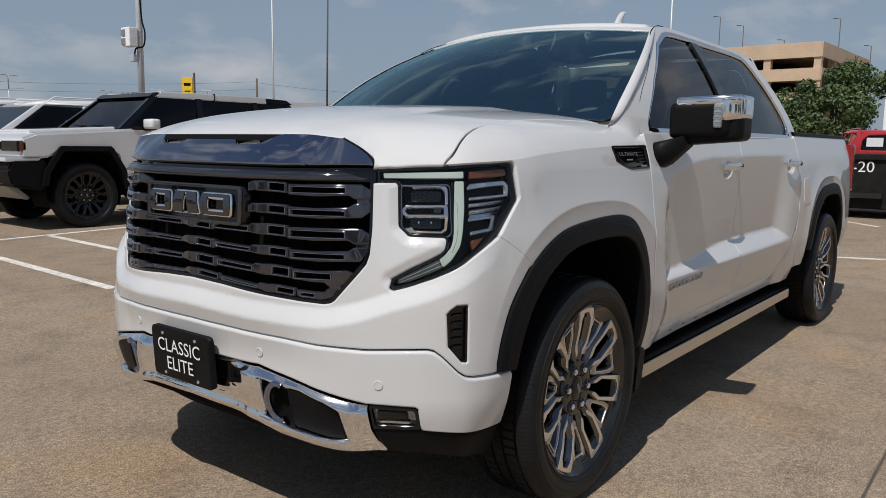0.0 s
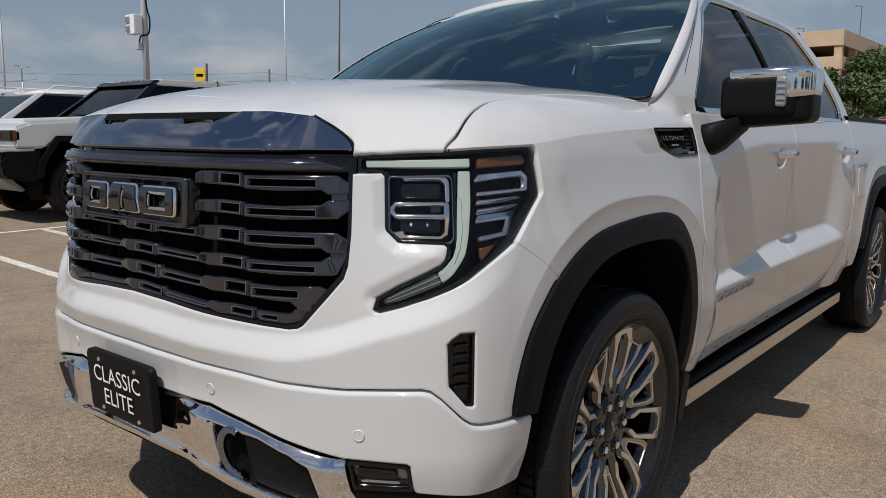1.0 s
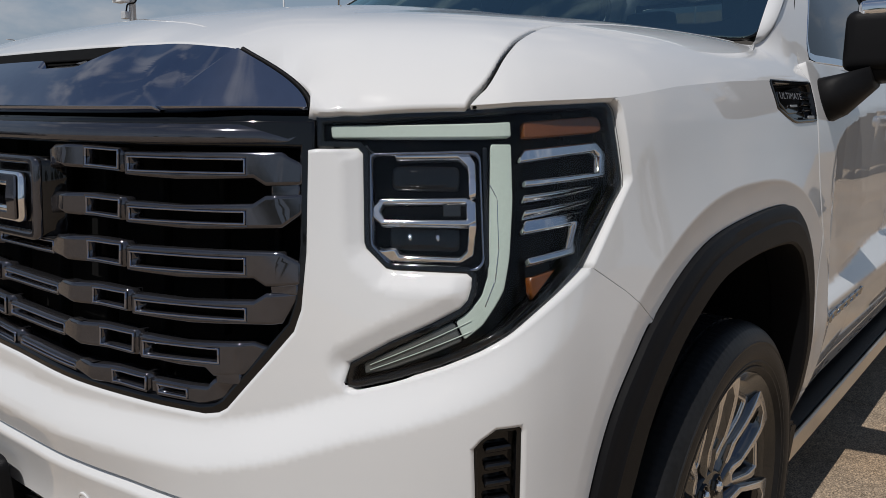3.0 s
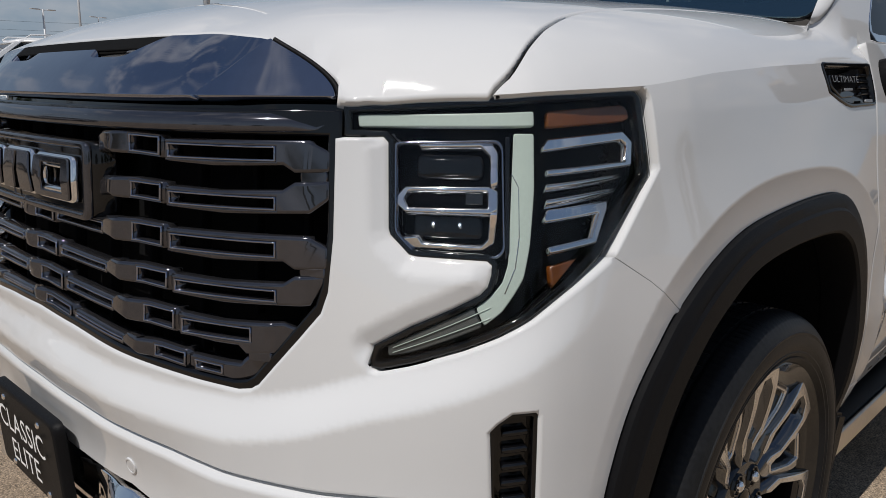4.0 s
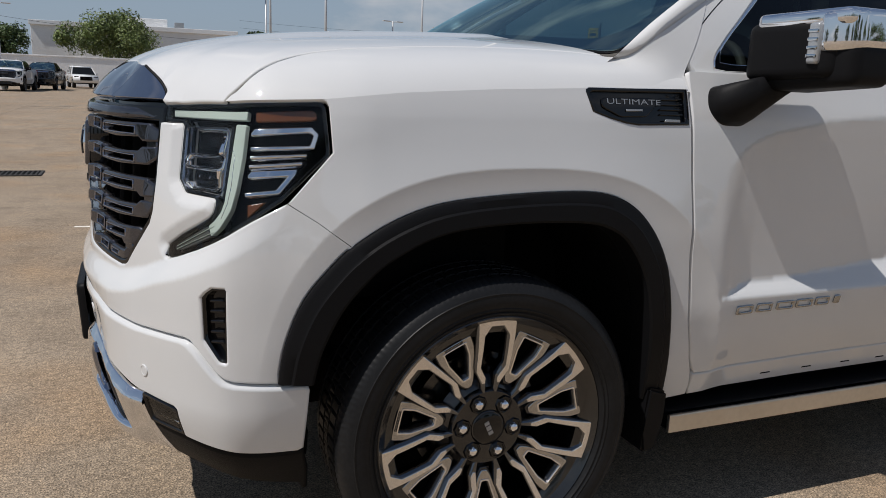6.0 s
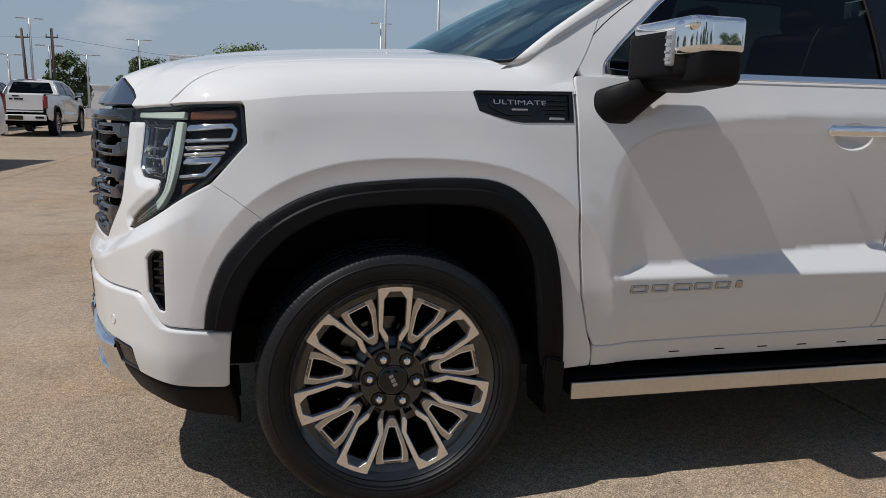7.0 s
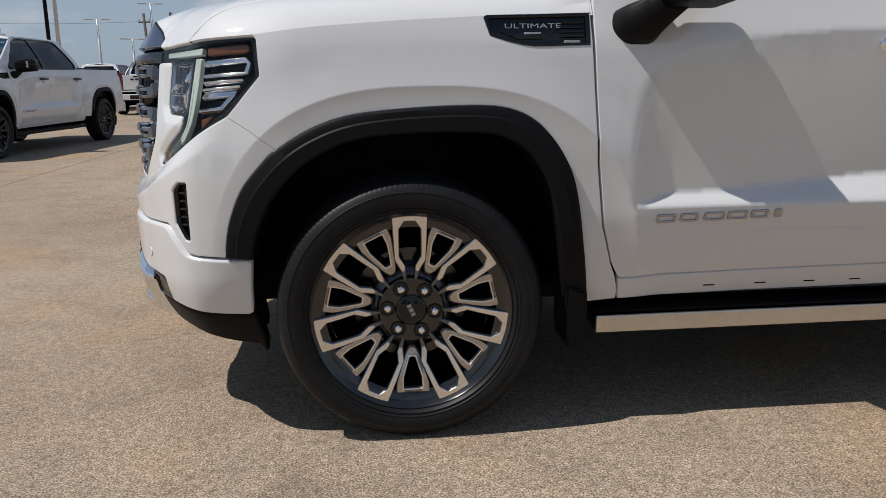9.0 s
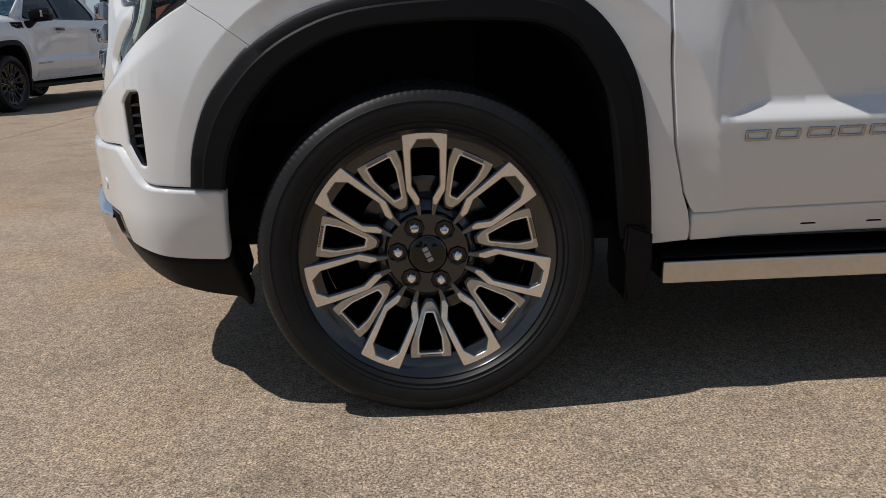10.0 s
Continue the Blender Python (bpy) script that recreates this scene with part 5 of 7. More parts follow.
        tube("wiper", pts, 0.008, M_TRIM, P, "black windscreen wiper")
    rf = [tuple(screen(np.array([u]), np.array([1.0]), 0.0)[0][:2]) for u in np.linspace(0.955, -0.955, 15)] + softened([(2.62, 0.645), (2.76, 0.56), (2.76, -0.56), (2.62, -0.645)], 0.06, 4)
    panel("roof_header", softened([(-0.985, 0.925), (-0.5, 0.94), (0.0, 0.945), (0.5, 0.94), (0.985, 0.925), (0.99, 1.0), (0.0, 1.02), (-0.99, 1.0)], 0.01, 2), screen, M_PAINT, P, step=0.04, fine=0.03, depth=0.006, edge=0.003, out=0.001)
    roofp = panel("roof", rf, roof, M_PAINT, P, step=0.05, fine=0.03, depth=0.03, edge=0.008)
    for s in (1, -1):
        rows = [[tuple(roof(np.array([x]), np.array([-s * 0.62]), -0.010)[0]), tuple(cab_side(np.array([x]), np.array([1.872]), -0.010)[0] * (1, s, 1))] for x in np.linspace(1.24, 2.72, 20)]
        swept("roof_ditch", rows, M_GLOSS, P, "black roof seam strip")
        rows = []
        for t in list(np.linspace(-0.05, 0.25, 13)) + list(np.linspace(0.30, 1.0, 12)):
            e = np.array([0.385 + (1.225 - 0.385) * t, 1.372 + (1.862 - 1.372) * t + 0.012 * math.sin(math.pi * t)])
            # the foot of the pillar dies into the wing
            k = float(step01((e[0] - 0.34) / 0.17))
            yi = float(np.interp(e[0], [0.2, 0.345, 0.62], [-0.803, -0.838, -0.865]))
            q0 = screen(np.array([0.985]), np.array([t]), 0.000)[0] - np.array((0, 0, 0.012 * (1 - k)))
            q2 = cab_side(np.array([e[0] + 0.012]), np.array([e[1]]), 0.000)[0] * k + hood_top(np.array([e[0] + 0.012]), np.array([yi]), -0.001)[0] * (1 - k)
            q1 = screen(np.array([1.02]), np.array([t]), 0.004)[0] * k + (0.5 * q0 + 0.5 * q2) * (1 - k)
            rows.append([tuple(q_ * (1, s, 1)) for q_ in (q0, q1, q2)])
        swept("windscreen_pillar", rows, M_PAINT, P, "white windscreen pillar")
    fin = bmesh.new()
    box((0.20, 0.080, 0.040), (1.60, -0.31, 1.926), 0.016, fin, seg=3)
    prism(spline([(1.505, 1.925), (1.530, 1.955), (1.560, 1.990), (1.590, 2.014), (1.620, 2.022), (1.640, 2.018)], 3) + spline([(1.618, 2.004), (1.604, 1.985), (1.606, 1.955), (1.640, 1.930)], 3), -0.322, -0.298, 0.004, fin)
    part("roof_antenna", fin, M_PAINT, P, "white shark-fin roof antenna", True)
    shift = 1.36 * 0.42
    bk = flat((3.02 + shift, 0, 0), (0, 1, 0), (-0.42, 0, 1), (1, 0, 0.42))
    panel("cab_back", [(-0.90, 1.20), (0.90, 1.20), (0.88, 1.36), (0.66, 1.87), (-0.66, 1.87), (-0.88, 1.36)], bk, M_PAINT, P, holes=[softened([(-0.72, 1.42), (0.72, 1.42), (0.58, 1.80), (-0.58, 1.80)], 0.05, 3)], step=0.08, depth=0.03, edge=0.008)
    panel("rear_window", [(-0.74, 1.40), (0.74, 1.40), (0.60, 1.82), (-0.60, 1.82)], bk, M_PRIVACY, P, step=0.1, depth=0.003, edge=0.001, out=-0.012)
    bd = bmesh.new()
    box((1.85, 1.74, 0.03), (3.93, 0, 0.86), 0.004, bd)
    box((0.03, 1.74, 0.50), (3.02, 0, 1.10), 0.004, bd)
    for s in (1, -1):
        box((1.85, 0.03, 0.50), (3.93, s * 0.875, 1.11), 0.004, bd)
    part("bed_lining", bd, M_TRIM, P, "black truck bed lining")
    tg = flat((4.852, 0, 0), (0, 1, 0), (0.0, 0, 1), (1, 0, 0))
    gate = panel("tailgate", softened([(-0.80, 0.80), (0.80, 0.80), (0.80, 1.365), (-0.80, 1.365)], 0.02, 3), tg, M_PAINT, P, step=0.08, depth=0.05, edge=0.008)
    for k, w in enumerate((0.11, 0.14, 0.11)):
        u = -0.20 + 0.155 * k
        panel("tailgate_emblem_bar", softened([(u, 1.19), (u + w, 1.19), (u + w, 1.25), (u, 1.25)], 0.01, 2), tg, M_GLOSS, gate, step=0.05, depth=0.006, edge=0.003, out=0.006)
    panel("tailgate_handle", softened([(-0.10, 1.29), (0.10, 1.29), (0.10, 1.335), (-0.10, 1.335)], 0.01, 2), tg, M_GLOSS, gate, step=0.05, depth=0.01, edge=0.003, out=0.006)
    part("high_stop_lamp", box((0.02, 0.30, 0.025), (2.80, 0, 1.885), 0.004), M_RED, P, "red high stop lamp")
    rb = bmesh.new()
    box((0.16, 1.80, 0.20), (4.91, 0, 0.62), 0.03, rb)
    rear_b = part("rear_bumper", rb, M_FARPAINT, P)
    part("plate_recess", box((0.03, 0.45, 0.14), (4.985, 0, 0.62), 0.006), M_GLOSS, rear_b)
    for s in (1, -1):
        part("bumper_step", box((0.03, 0.26, 0.07), (4.985, s * 0.72, 0.63), 0.006), M_TRIM, rear_b)
        part("tail_lamp", box((0.10, 0.13, 0.40), (4.815, s * 0.885, 1.13), 0.03), M_RED, P, "red tail lamp")
    und = bmesh.new()
    box((5.3, 0.9, 0.22), (1.75, 0, 0.48), 0.02, und)
    box((5.0, 0.10, 0.16), (1.9, 0.42, 0.40), 0.02, und)
    box((5.0, 0.10, 0.16), (1.9, -0.42, 0.40), 0.02, und)
    box((2.7, 1.80, 0.05), (1.75, 0, 0.44), 0.01, und)
    for x in (0.0, 3.745):
        rod((x, -0.78, 0.41), (x, 0.78, 0.41), 0.045, n=12, bm=und)
    part("chassis", und, M_DARK, P, "dark underbody and axles")
    part("radiator", box((0.05, 1.30, 0.60), (-0.70, 0, 0.95), 0.01), M_DARK, P, "dark radiator behind the grille")
    core = bmesh.new()
    box((0.75, 1.45, 0.55), (-0.22, 0, 0.98), 0.05, core)
    part("engine_bay", core, M_DARK, P)
    # cabin
    cb = bmesh.new()
    box((2.35, 1.66, 0.06), (1.75, 0, 0.55), 0.01, cb)
    part("cabin_floor", cb, M_SEAT, P)
    part("dashboard", box((0.42, 1.56, 0.34), (0.66, 0, 1.24), 0.06), M_SEAT, P, "dark dashboard", True)
    for x, ys in ((1.42, (-0.42, 0.42)), (2.35, (-0.45, 0.45))):
        for y in ys:
            seat = part("seat", box((0.50, 0.52, 0.18), (x, y, 0.92), 0.06), M_SEAT, P, "dark leather seat", True)
            part("backrest", box((0.16, 0.50, 0.62), (x + 0.26, y, 1.26), 0.06, rot=Matrix.Rotation(radians(12), 4, "Y")), M_SEAT, seat, "", True)
            part("headrest", box((0.11, 0.28, 0.20), (x + 0.34, y, 1.66), 0.05), M_SEAT, seat, "", True)
    ring = [(1.02 + 0.06 * math.sin(t), -0.42 + 0.19 * math.cos(t), 1.28 + 0.18 * math.sin(t)) for t in np.linspace(0, 2 * math.pi, 33)[:-1]]
    wheel_s = tube("steering_wheel", ring, 0.016, M_SEAT, P, "dark steering wheel", closed=True)
    part("steering_hub", box((0.05, 0.16, 0.12), (1.01, -0.42, 1.27), 0.03), M_SEAT, wheel_s)
    part("dash_paper", box((0.12, 0.26, 0.004), (0.60, -0.10, 1.418), 0.001), M_WHITE, P, "white paper lying on the dashboard")
    part("rear_view_mirror", box((0.03, 0.24, 0.07), (1.02, 0.0, 1.74), 0.015), M_GLOSS, P)
    return truck


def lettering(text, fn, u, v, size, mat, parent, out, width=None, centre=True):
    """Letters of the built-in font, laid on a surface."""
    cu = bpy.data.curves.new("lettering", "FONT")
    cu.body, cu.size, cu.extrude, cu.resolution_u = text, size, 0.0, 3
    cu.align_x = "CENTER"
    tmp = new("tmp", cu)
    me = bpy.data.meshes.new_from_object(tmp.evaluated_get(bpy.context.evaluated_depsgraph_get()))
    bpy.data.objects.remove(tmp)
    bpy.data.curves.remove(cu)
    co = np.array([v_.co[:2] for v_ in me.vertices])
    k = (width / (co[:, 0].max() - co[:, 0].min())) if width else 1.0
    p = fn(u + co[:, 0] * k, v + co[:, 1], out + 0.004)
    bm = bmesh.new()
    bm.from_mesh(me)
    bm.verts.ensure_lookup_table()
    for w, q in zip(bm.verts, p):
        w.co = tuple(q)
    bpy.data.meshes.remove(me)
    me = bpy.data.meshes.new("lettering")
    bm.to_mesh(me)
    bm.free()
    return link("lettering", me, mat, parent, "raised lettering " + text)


def make_wheels(P, z=0.41):
    for x in (0.0, 3.745):
        make_wheel(P, pose(x, -0.872, z))
        make_wheel(P, pose(x, 0.872, z, 0, 0, 180))


def strip(p, q, th, th2=None):
    """A slim bar between two points of a surface, as a loop."""
    p, q = np.array(p, float), np.array(q, float)
    d = (q - p) / np.linalg.norm(q - p)
    n = np.array((-d[1], d[0])) / 2
    t2 = th if th2 is None else th2
    return [tuple(p - n * th), tuple(q - n * t2), tuple(q + n * t2), tuple(p + n * th)]


def edge_at(z):
    return float(np.interp(z, [0.800, 0.812, 0.884, 0.925, 0.955, 1.03, 1.2], [0.590, 0.612, 0.677, 0.712, 0.722, 0.728, 0.728]))


def make_grille(P):
    """Dark chrome grille: rows of slotted, stepped bars in a black frame, with an emblem of plain shapes."""
    back = both([(0.0, 0.795), (0.60, 0.790), (0.735, 0.93), (0.735, 1.205), (0.0, 1.205)])
    grille = panel("grille", back, skin, M_DARK, P, step=0.05, depth=0.01, out=-0.075, label="dark chrome slotted grille")
    frame_out = both([(u + (0.006 if u > 0.55 else 0), v - (0.006 if v < 0.9 else 0)) for u, v in reversed(GRILLE_EDGE)][0:] + [(0.734, 1.203), (0.0, 1.203)])
    frame_in = both([(max(0, u - 0.010) if u > 0.3 else u, v + 0.010) for u, v in reversed(GRILLE_EDGE) if v < 1.16] + [(0.716, 1.168), (0.0, 1.168)])
    panel("grille_frame", frame_out, skin, M_GLOSS, grille, holes=[frame_in], step=0.03, fine=0.02, depth=0.07, edge=0.004, out=-0.006)
    bar = [(0.0, 1.170), (0.700, 1.172), (0.716, 1.180), (0.716, 1.198), (0.706, 1.201), (0.0, 1.200)]
    panel("grille_top_bar", both(bar), lambda u, v, w=0.0: shell(u, v, w + 0.014 - 1.1 * np.clip(np.asarray(v) - 1.190, 0, 1) - 0.25 * np.clip(1.176 - np.asarray(v), 0, 1) - 0.10 * np.clip(np.abs(np.asarray(u)) - 0.51, 0, 1)), M_GRILLE, grille, step=0.02, depth=0.03, edge=0.004, out=0.000)
    # rows of plates: top and lower edge, outward shift of the plates in the row
    rows = [(1.160, 1.127, 0.0), (1.091, 1.060, 0.0), (1.029, 0.994, 0.0), (0.961, 0.931, 0.007), (0.902, 0.868, 0.015), (0.838, 0.812, 0.030)]

    RISE = (0.0, 0.0, 0.0, 0.005, 0.010, 0.021)
    BACK = (0.0, 0.0, 0.0, 0.002, 0.007, 0.014)

    def plate_skin(peak, fold, k=0):
        """Plates stand out in a low wedge and fold back at their ends."""
        return lambda u, v, w=0.0: shell(u, np.asarray(v) + RISE[k] * np.clip(1 - np.abs(np.asarray(u)) / 0.46, 0, 1), w + 0.004 - BACK[k] + 0.012 * np.clip(1 - np.abs(np.abs(np.asarray(u)) - peak) / 0.05, 0, 1) - 0.35 * np.clip(np.abs(np.asarray(u)) - fold, 0, 1))
    def slot_rims(slots, fn, s):
        """A bevelled line round each slot, in lighter metal that stands in for edge highlights."""
        for q in slots:
            q = divided(turn(q), 0.012)
            wide = q + normals2(q) * 0.0024
            panel("slot_rim", [tuple(v) for v in wide], fn, M_SMOKE, grille, holes=[[tuple(v) for v in q]], step=0.02, fine=0.012, depth=0.004, edge=0.0010, out=0.0012, side=s)

    for k, (zt, zb, sh) in enumerate(rows):
        for s in (1, -1):
            # end plate
            a0 = 0.447 + sh
            e1, e2 = edge_at(zt) - 0.006, edge_at(zb) - 0.006
            h1 = 0.643
            if k in (0, 2):
                loop = [(a0, zb), (0.54, zb - 0.003), (0.656, zb + 0.001), (0.673, zb - 0.009), (0.722, zb - 0.008), (0.722, zt - 0.014), (0.694, zt + 0.002), (a0, zt)]
            elif k in (1, 3):
                loop = [(a0, zb + 0.001), (0.555, zb - 0.002), (0.697, zb + 0.003), (e2 if k == 3 else 0.722, zb + 0.021), (0.722, zt + 0.016), (0.673, zt + 0.014), (0.655, zt + 0.003), (0.54, zt - 0.002), (a0, zt)]
            elif k == 4:
                loop = [(a0, zb + 0.003), (0.533, zb - 0.002), (0.576, zb - 0.002), (0.590, zb - 0.013), (0.640, zb - 0.008), (0.679, zt - 0.009), (0.652, zt + 0.003), (0.54, zt - 0.003), (a0, zt + 0.001)]
                h1 = 0.598
            else:
                loop = [(a0, zb + 0.006), (0.560, zb - 0.003), (0.606, zb + 0.006), (0.634, zt + 0.012), (0.587, zt + 0.009), (0.575, zt - 0.002), (0.542, zt - 0.003), (a0, zt)]
                h1 = 0.540
            holes = [[(a0 + 0.011, zb + 0.0075), (h1, zb + 0.0085), (h1, zt - 0.009), (a0 + 0.010, zt - 0.009)]]
            if k == 5:
                holes = [[(a0 + 0.016, zb + 0.009), (h1, zb + 0.007), (h1, zt - 0.010), (a0 + 0.014, zt - 0.008)]]
            panel("grille_bar", loop, plate_skin(-9, min(0.697, e2 - 0.025), k), M_GRILLE, grille, holes=holes, step=0.02, fine=0.016, depth=0.030, edge=0.0050, side=s)
            slot_rims(holes, plate_skin(-9, min(0.697, e2 - 0.025), k), s)
            # bridge between a pair of end plates
            if k % 2 == 0:
                zn = rows[k + 1][0] + (0.016 if k < 4 else 0.012)
                c0, c1 = ((0.678, 0.716) if k < 4 else (0.594, 0.632))
                panel("grille_link", [(c0, zn - 0.004), (c1, zn - 0.004), (c1, zb - 0.006), (c0, zb - 0.006)], plate_skin(-9, 9), M_GRILLE, grille, step=0.02, depth=0.02, edge=0.002, out=-0.010, side=s)
            # middle plate, with a raised wedge between its two slots
            short = k < 2
            b0, b1 = (0.284 if short else 0.112 + sh), 0.442 + sh
            if s == -1 and not short:
                b0 = 0.240 + sh
            p = 0.335 + sh
            left = [(b0, zt - 0.001 if short else zt)] + ([] if short else [(p - 0.050, zt - 0.003)]) + [(p - 0.030, zt + 0.006), (p + 0.042, zt + 0.008), (b1, zt + 0.004)]
            low_e = [(b1, zb + 0.004), (p + 0.02, zb + 0.008), (p - 0.015, zb + 0.010), (b0, zb + 0.012 if not short else zb + 0.004)]
            holes = [[(p + 0.044, zb + 0.013), (b1 - 0.006, zb + 0.010), (b1 - 0.005, zt - 0.001), (p + 0.044, zt + 0.001)]]
            if not short and s == 1:
                holes.append([(b0 + 0.013, zb + 0.0165), (p - 0.046, zb + 0.0155), (p - 0.046, zt - 0.008), (b0 + 0.013, zt - 0.006)])
            panel("grille_bar", left + low_e, plate_skin(p + 0.005, 9, k), M_GRILLE, grille, holes=holes, step=0.016, fine=0.012, depth=0.030, edge=0.0048, side=s)
            slot_rims(holes, plate_skin(p + 0.005, 9, k), s)
        # centre plate, below the emblem
        if k > 1:
            b0, b1, p = -0.226 - sh, 0.106 + sh, -0.01
            loop = [(b0, zt), (p - 0.050, zt - 0.003), (p - 0.030, zt + 0.006), (p + 0.042, zt + 0.008), (b1, zt + 0.004), (b1, zb + 0.006), (p + 0.02, zb + 0.009), (p - 0.015, zb + 0.012), (b0, zb + 0.012)]
            holes = [[(p + 0.044, zb + 0.014), (b1 - 0.006, zb + 0.012), (b1 - 0.006, zt - 0.001), (p + 0.044, zt + 0.001)], [(b0 + 0.013, zb + 0.018), (p - 0.046, zb + 0.017), (p - 0.046, zt - 0.008), (b0 + 0.013, zt - 0.006)]]
            panel("grille_bar", loop, plate_skin(0.0, 9, k), M_GRILLE, grille, holes=holes, step=0.016, fine=0.012, depth=0.030, edge=0.0048)
            slot_rims(holes, plate_skin(0.0, 9, k), 1)
    for u in (0.07, 0.21, 0.35, 0.47, 0.58, 0.67):
        for s in (1, -1):
            zlo = 0.83 if u < 0.57 else 0.90
            panel("grille_rib", [(u - 0.004, zlo), (u + 0.004, zlo), (u + 0.004, 1.17), (u - 0.004, 1.17)], skin, M_DARK, grille, step=0.04, depth=0.02, edge=0.002, out=-0.045, side=s)
    # emblem
    em = [(-0.262, 1.022), (0.262, 1.022), (0.262, 1.146), (-0.262, 1.146)]
    plate = panel("emblem", softened(em, 0.014, 3), skin, M_GLOSS, grille, step=0.03, depth=0.05, edge=0.004, out=0.006, label="emblem plate with three plain chrome shapes")
    panel("emblem_frame", softened(em, 0.014, 3), skin, M_GRILLE, plate, holes=[softened([(-0.250, 1.033), (0.250, 1.033), (0.250, 1.135), (-0.250, 1.135)], 0.008, 2)], step=0.03, depth=0.012, edge=0.004, out=0.016)
    def bevelled(zc):
        return lambda u, v, w=0.0: shell(u, v, w + 0.006 - 0.10 * np.abs(np.asarray(v) - zc))
    zc = 1.084
    shapes = [([(-0.222, zc - 0.038), (-0.100, zc - 0.038), (-0.094, zc + 0.004), (-0.100, zc + 0.038), (-0.222, zc + 0.038), (-0.230, zc)], [(-0.198, zc - 0.016), (-0.122, zc - 0.016), (-0.122, zc + 0.016), (-0.198, zc + 0.016)]),
              ([(-0.082, zc - 0.038), (0.066, zc - 0.038), (0.052, zc + 0.040), (-0.068, zc + 0.040)], [(-0.030, zc - 0.030), (0.014, zc - 0.030), (0.004, zc + 0.022), (-0.020, zc + 0.022)]),
              ([(0.082, zc - 0.038), (0.222, zc - 0.038), (0.228, zc), (0.222, zc + 0.038), (0.082, zc + 0.038), (0.076, zc)], [(0.106, zc - 0.016), (0.200, zc - 0.016), (0.200, zc + 0.016), (0.106, zc + 0.016)])]
    for o, h in shapes:
        sh = panel("emblem_shape", softened(o, 0.008, 2), bevelled(zc), M_CHROME, plate, holes=[h], step=0.02, fine=0.012, depth=0.012, edge=0.004, out=0.018)
        panel("emblem_shape_edge", softened([(u * 0.985 + 0.0, zc + (v - zc) * 0.90) for u, v in o], 0.006, 2), bevelled(zc), M_GRILLE, sh, holes=[[(u + (0.006 if u < np.mean([q[0] for q in h]) else -0.006), v) for u, v in [(q[0], zc + (q[1] - zc) * 1.45) for q in h]]], step=0.02, fine=0.012, depth=0.003, edge=0.0015, out=0.0215)
    return grille


def lamp_skin(u, v, w=0.0):
    return shell(u, v, w - 0.006)


def make_headlamp(P, s):
    """Wrap-round headlamp: housing, light guides, two projector modules, fins, amber reflectors, lens."""
    lamp = panel("headlamp", LAMP, lamp_skin, M_LAMPBLK, P, step=0.03, fine=0.015, depth=0.05, edge=0.002, out=-0.045, side=s, label="headlamp with L-shaped light guide and two projectors")
    inset = lambda n, loop, m, o, d=0.016, e=0.0020, holes=(), lab="": panel(n, loop, lamp_skin, m, lamp, holes=holes, step=0.025, fine=0.014, depth=d, edge=e, out=o, side=s, label=lab)
    # gloss rim just inside the lens
    lp = divided(turn(LAMP), 0.02)
    nn = normals2(lp)
    inset("lamp_rim", [tuple(q) for q in lp], M_GLOSS, -0.007, 0.03, 0.0025, holes=[[tuple(q) for q in (lp - nn * 0.0085)]])
    inset("light_guide", softened([(0.752, 1.196), (1.066, 1.203), (1.064, 1.184), (0.754, 1.180)], 0.003, 2), M_DRL, -0.012, lab="pale frosted light guide")
    v1 = [(1.006, 1.174), (1.062, 1.174), (1.052, 1.10), (1.034, 1.029), (1.018, 0.987), (1.000, 0.965), (0.980, 0.942), (0.952, 0.9225), (0.939, 0.946), (0.960, 0.960), (0.980, 0.980), (0.990, 1.004), (0.998, 1.10)]
    inset("light_guide", softened(v1, 0.004, 2), M_DRL, -0.012, lab="pale frosted light guide")
    inset("light_guide", softened([(0.948, 0.9200), (0.905, 0.9020), (0.843, 0.8780), (0.808, 0.8690), (0.806, 0.8830), (0.843, 0.9020), (0.905, 0.9320), (0.935, 0.9455)], 0.003, 2), M_DRL2, -0.013, lab="clear grey tail of the light guide")
    for o in (-0.006, 0.008):
        inset("guide_ridge", strip((0.815, 0.8785 + o * 0.5), (0.962, 0.9400 + o), 0.0009, 0.0014), M_DRL, -0.0105, 0.003, 0.0008)
    for p, q in (((0.999, 1.122), (1.014, 1.104)), ((1.014, 1.104), (1.011, 1.040)), ((1.011, 1.040), (1.002, 1.000)), ((1.002, 1.000), (0.984, 0.966))):
        inset("guide_ridge", strip(p, q, 0.0018), M_SILVER, -0.0112, 0.003, 0.0008)
    # projector window
    W = softened([(0.806, 1.161), (0.972, 1.166), (0.982, 1.158), (0.984, 1.022), (0.972, 1.012), (0.840, 1.014), (0.812, 1.040)], 0.006, 2)
    Wi = [tuple(np.array((0.895, 1.088)) + (np.array(q) - (0.895, 1.088)) * (0.965, 0.958)) for q in W]
    inset("projector_frame", W, M_SMOKE, -0.008, 0.028, 0.0013, holes=[Wi])
    for z0, z1 in ((1.112, 1.144), (1.034, 1.066)):
        m = inset("projector_module", softened([(0.835, z0), (0.945, z0), (0.945, z1), (0.835, z1)], 0.010, 3), M_GLOSS, -0.024, 0.02, 0.006)
        panel("projector_lens", softened([(0.855, z0 + 0.005), (0.925, z0 + 0.005), (0.925, z1 - 0.005), (0.855, z1 - 0.005)], 0.010, 3), lamp_skin, M_GLOSS, m, step=0.02, depth=0.006, edge=0.003, out=-0.020, side=s)
    S = M_CHROME
    tilt = lambda zc, k: (lambda u, v, w=0.0: lamp_skin(u, v, w - k * (np.asarray(v) - zc)))
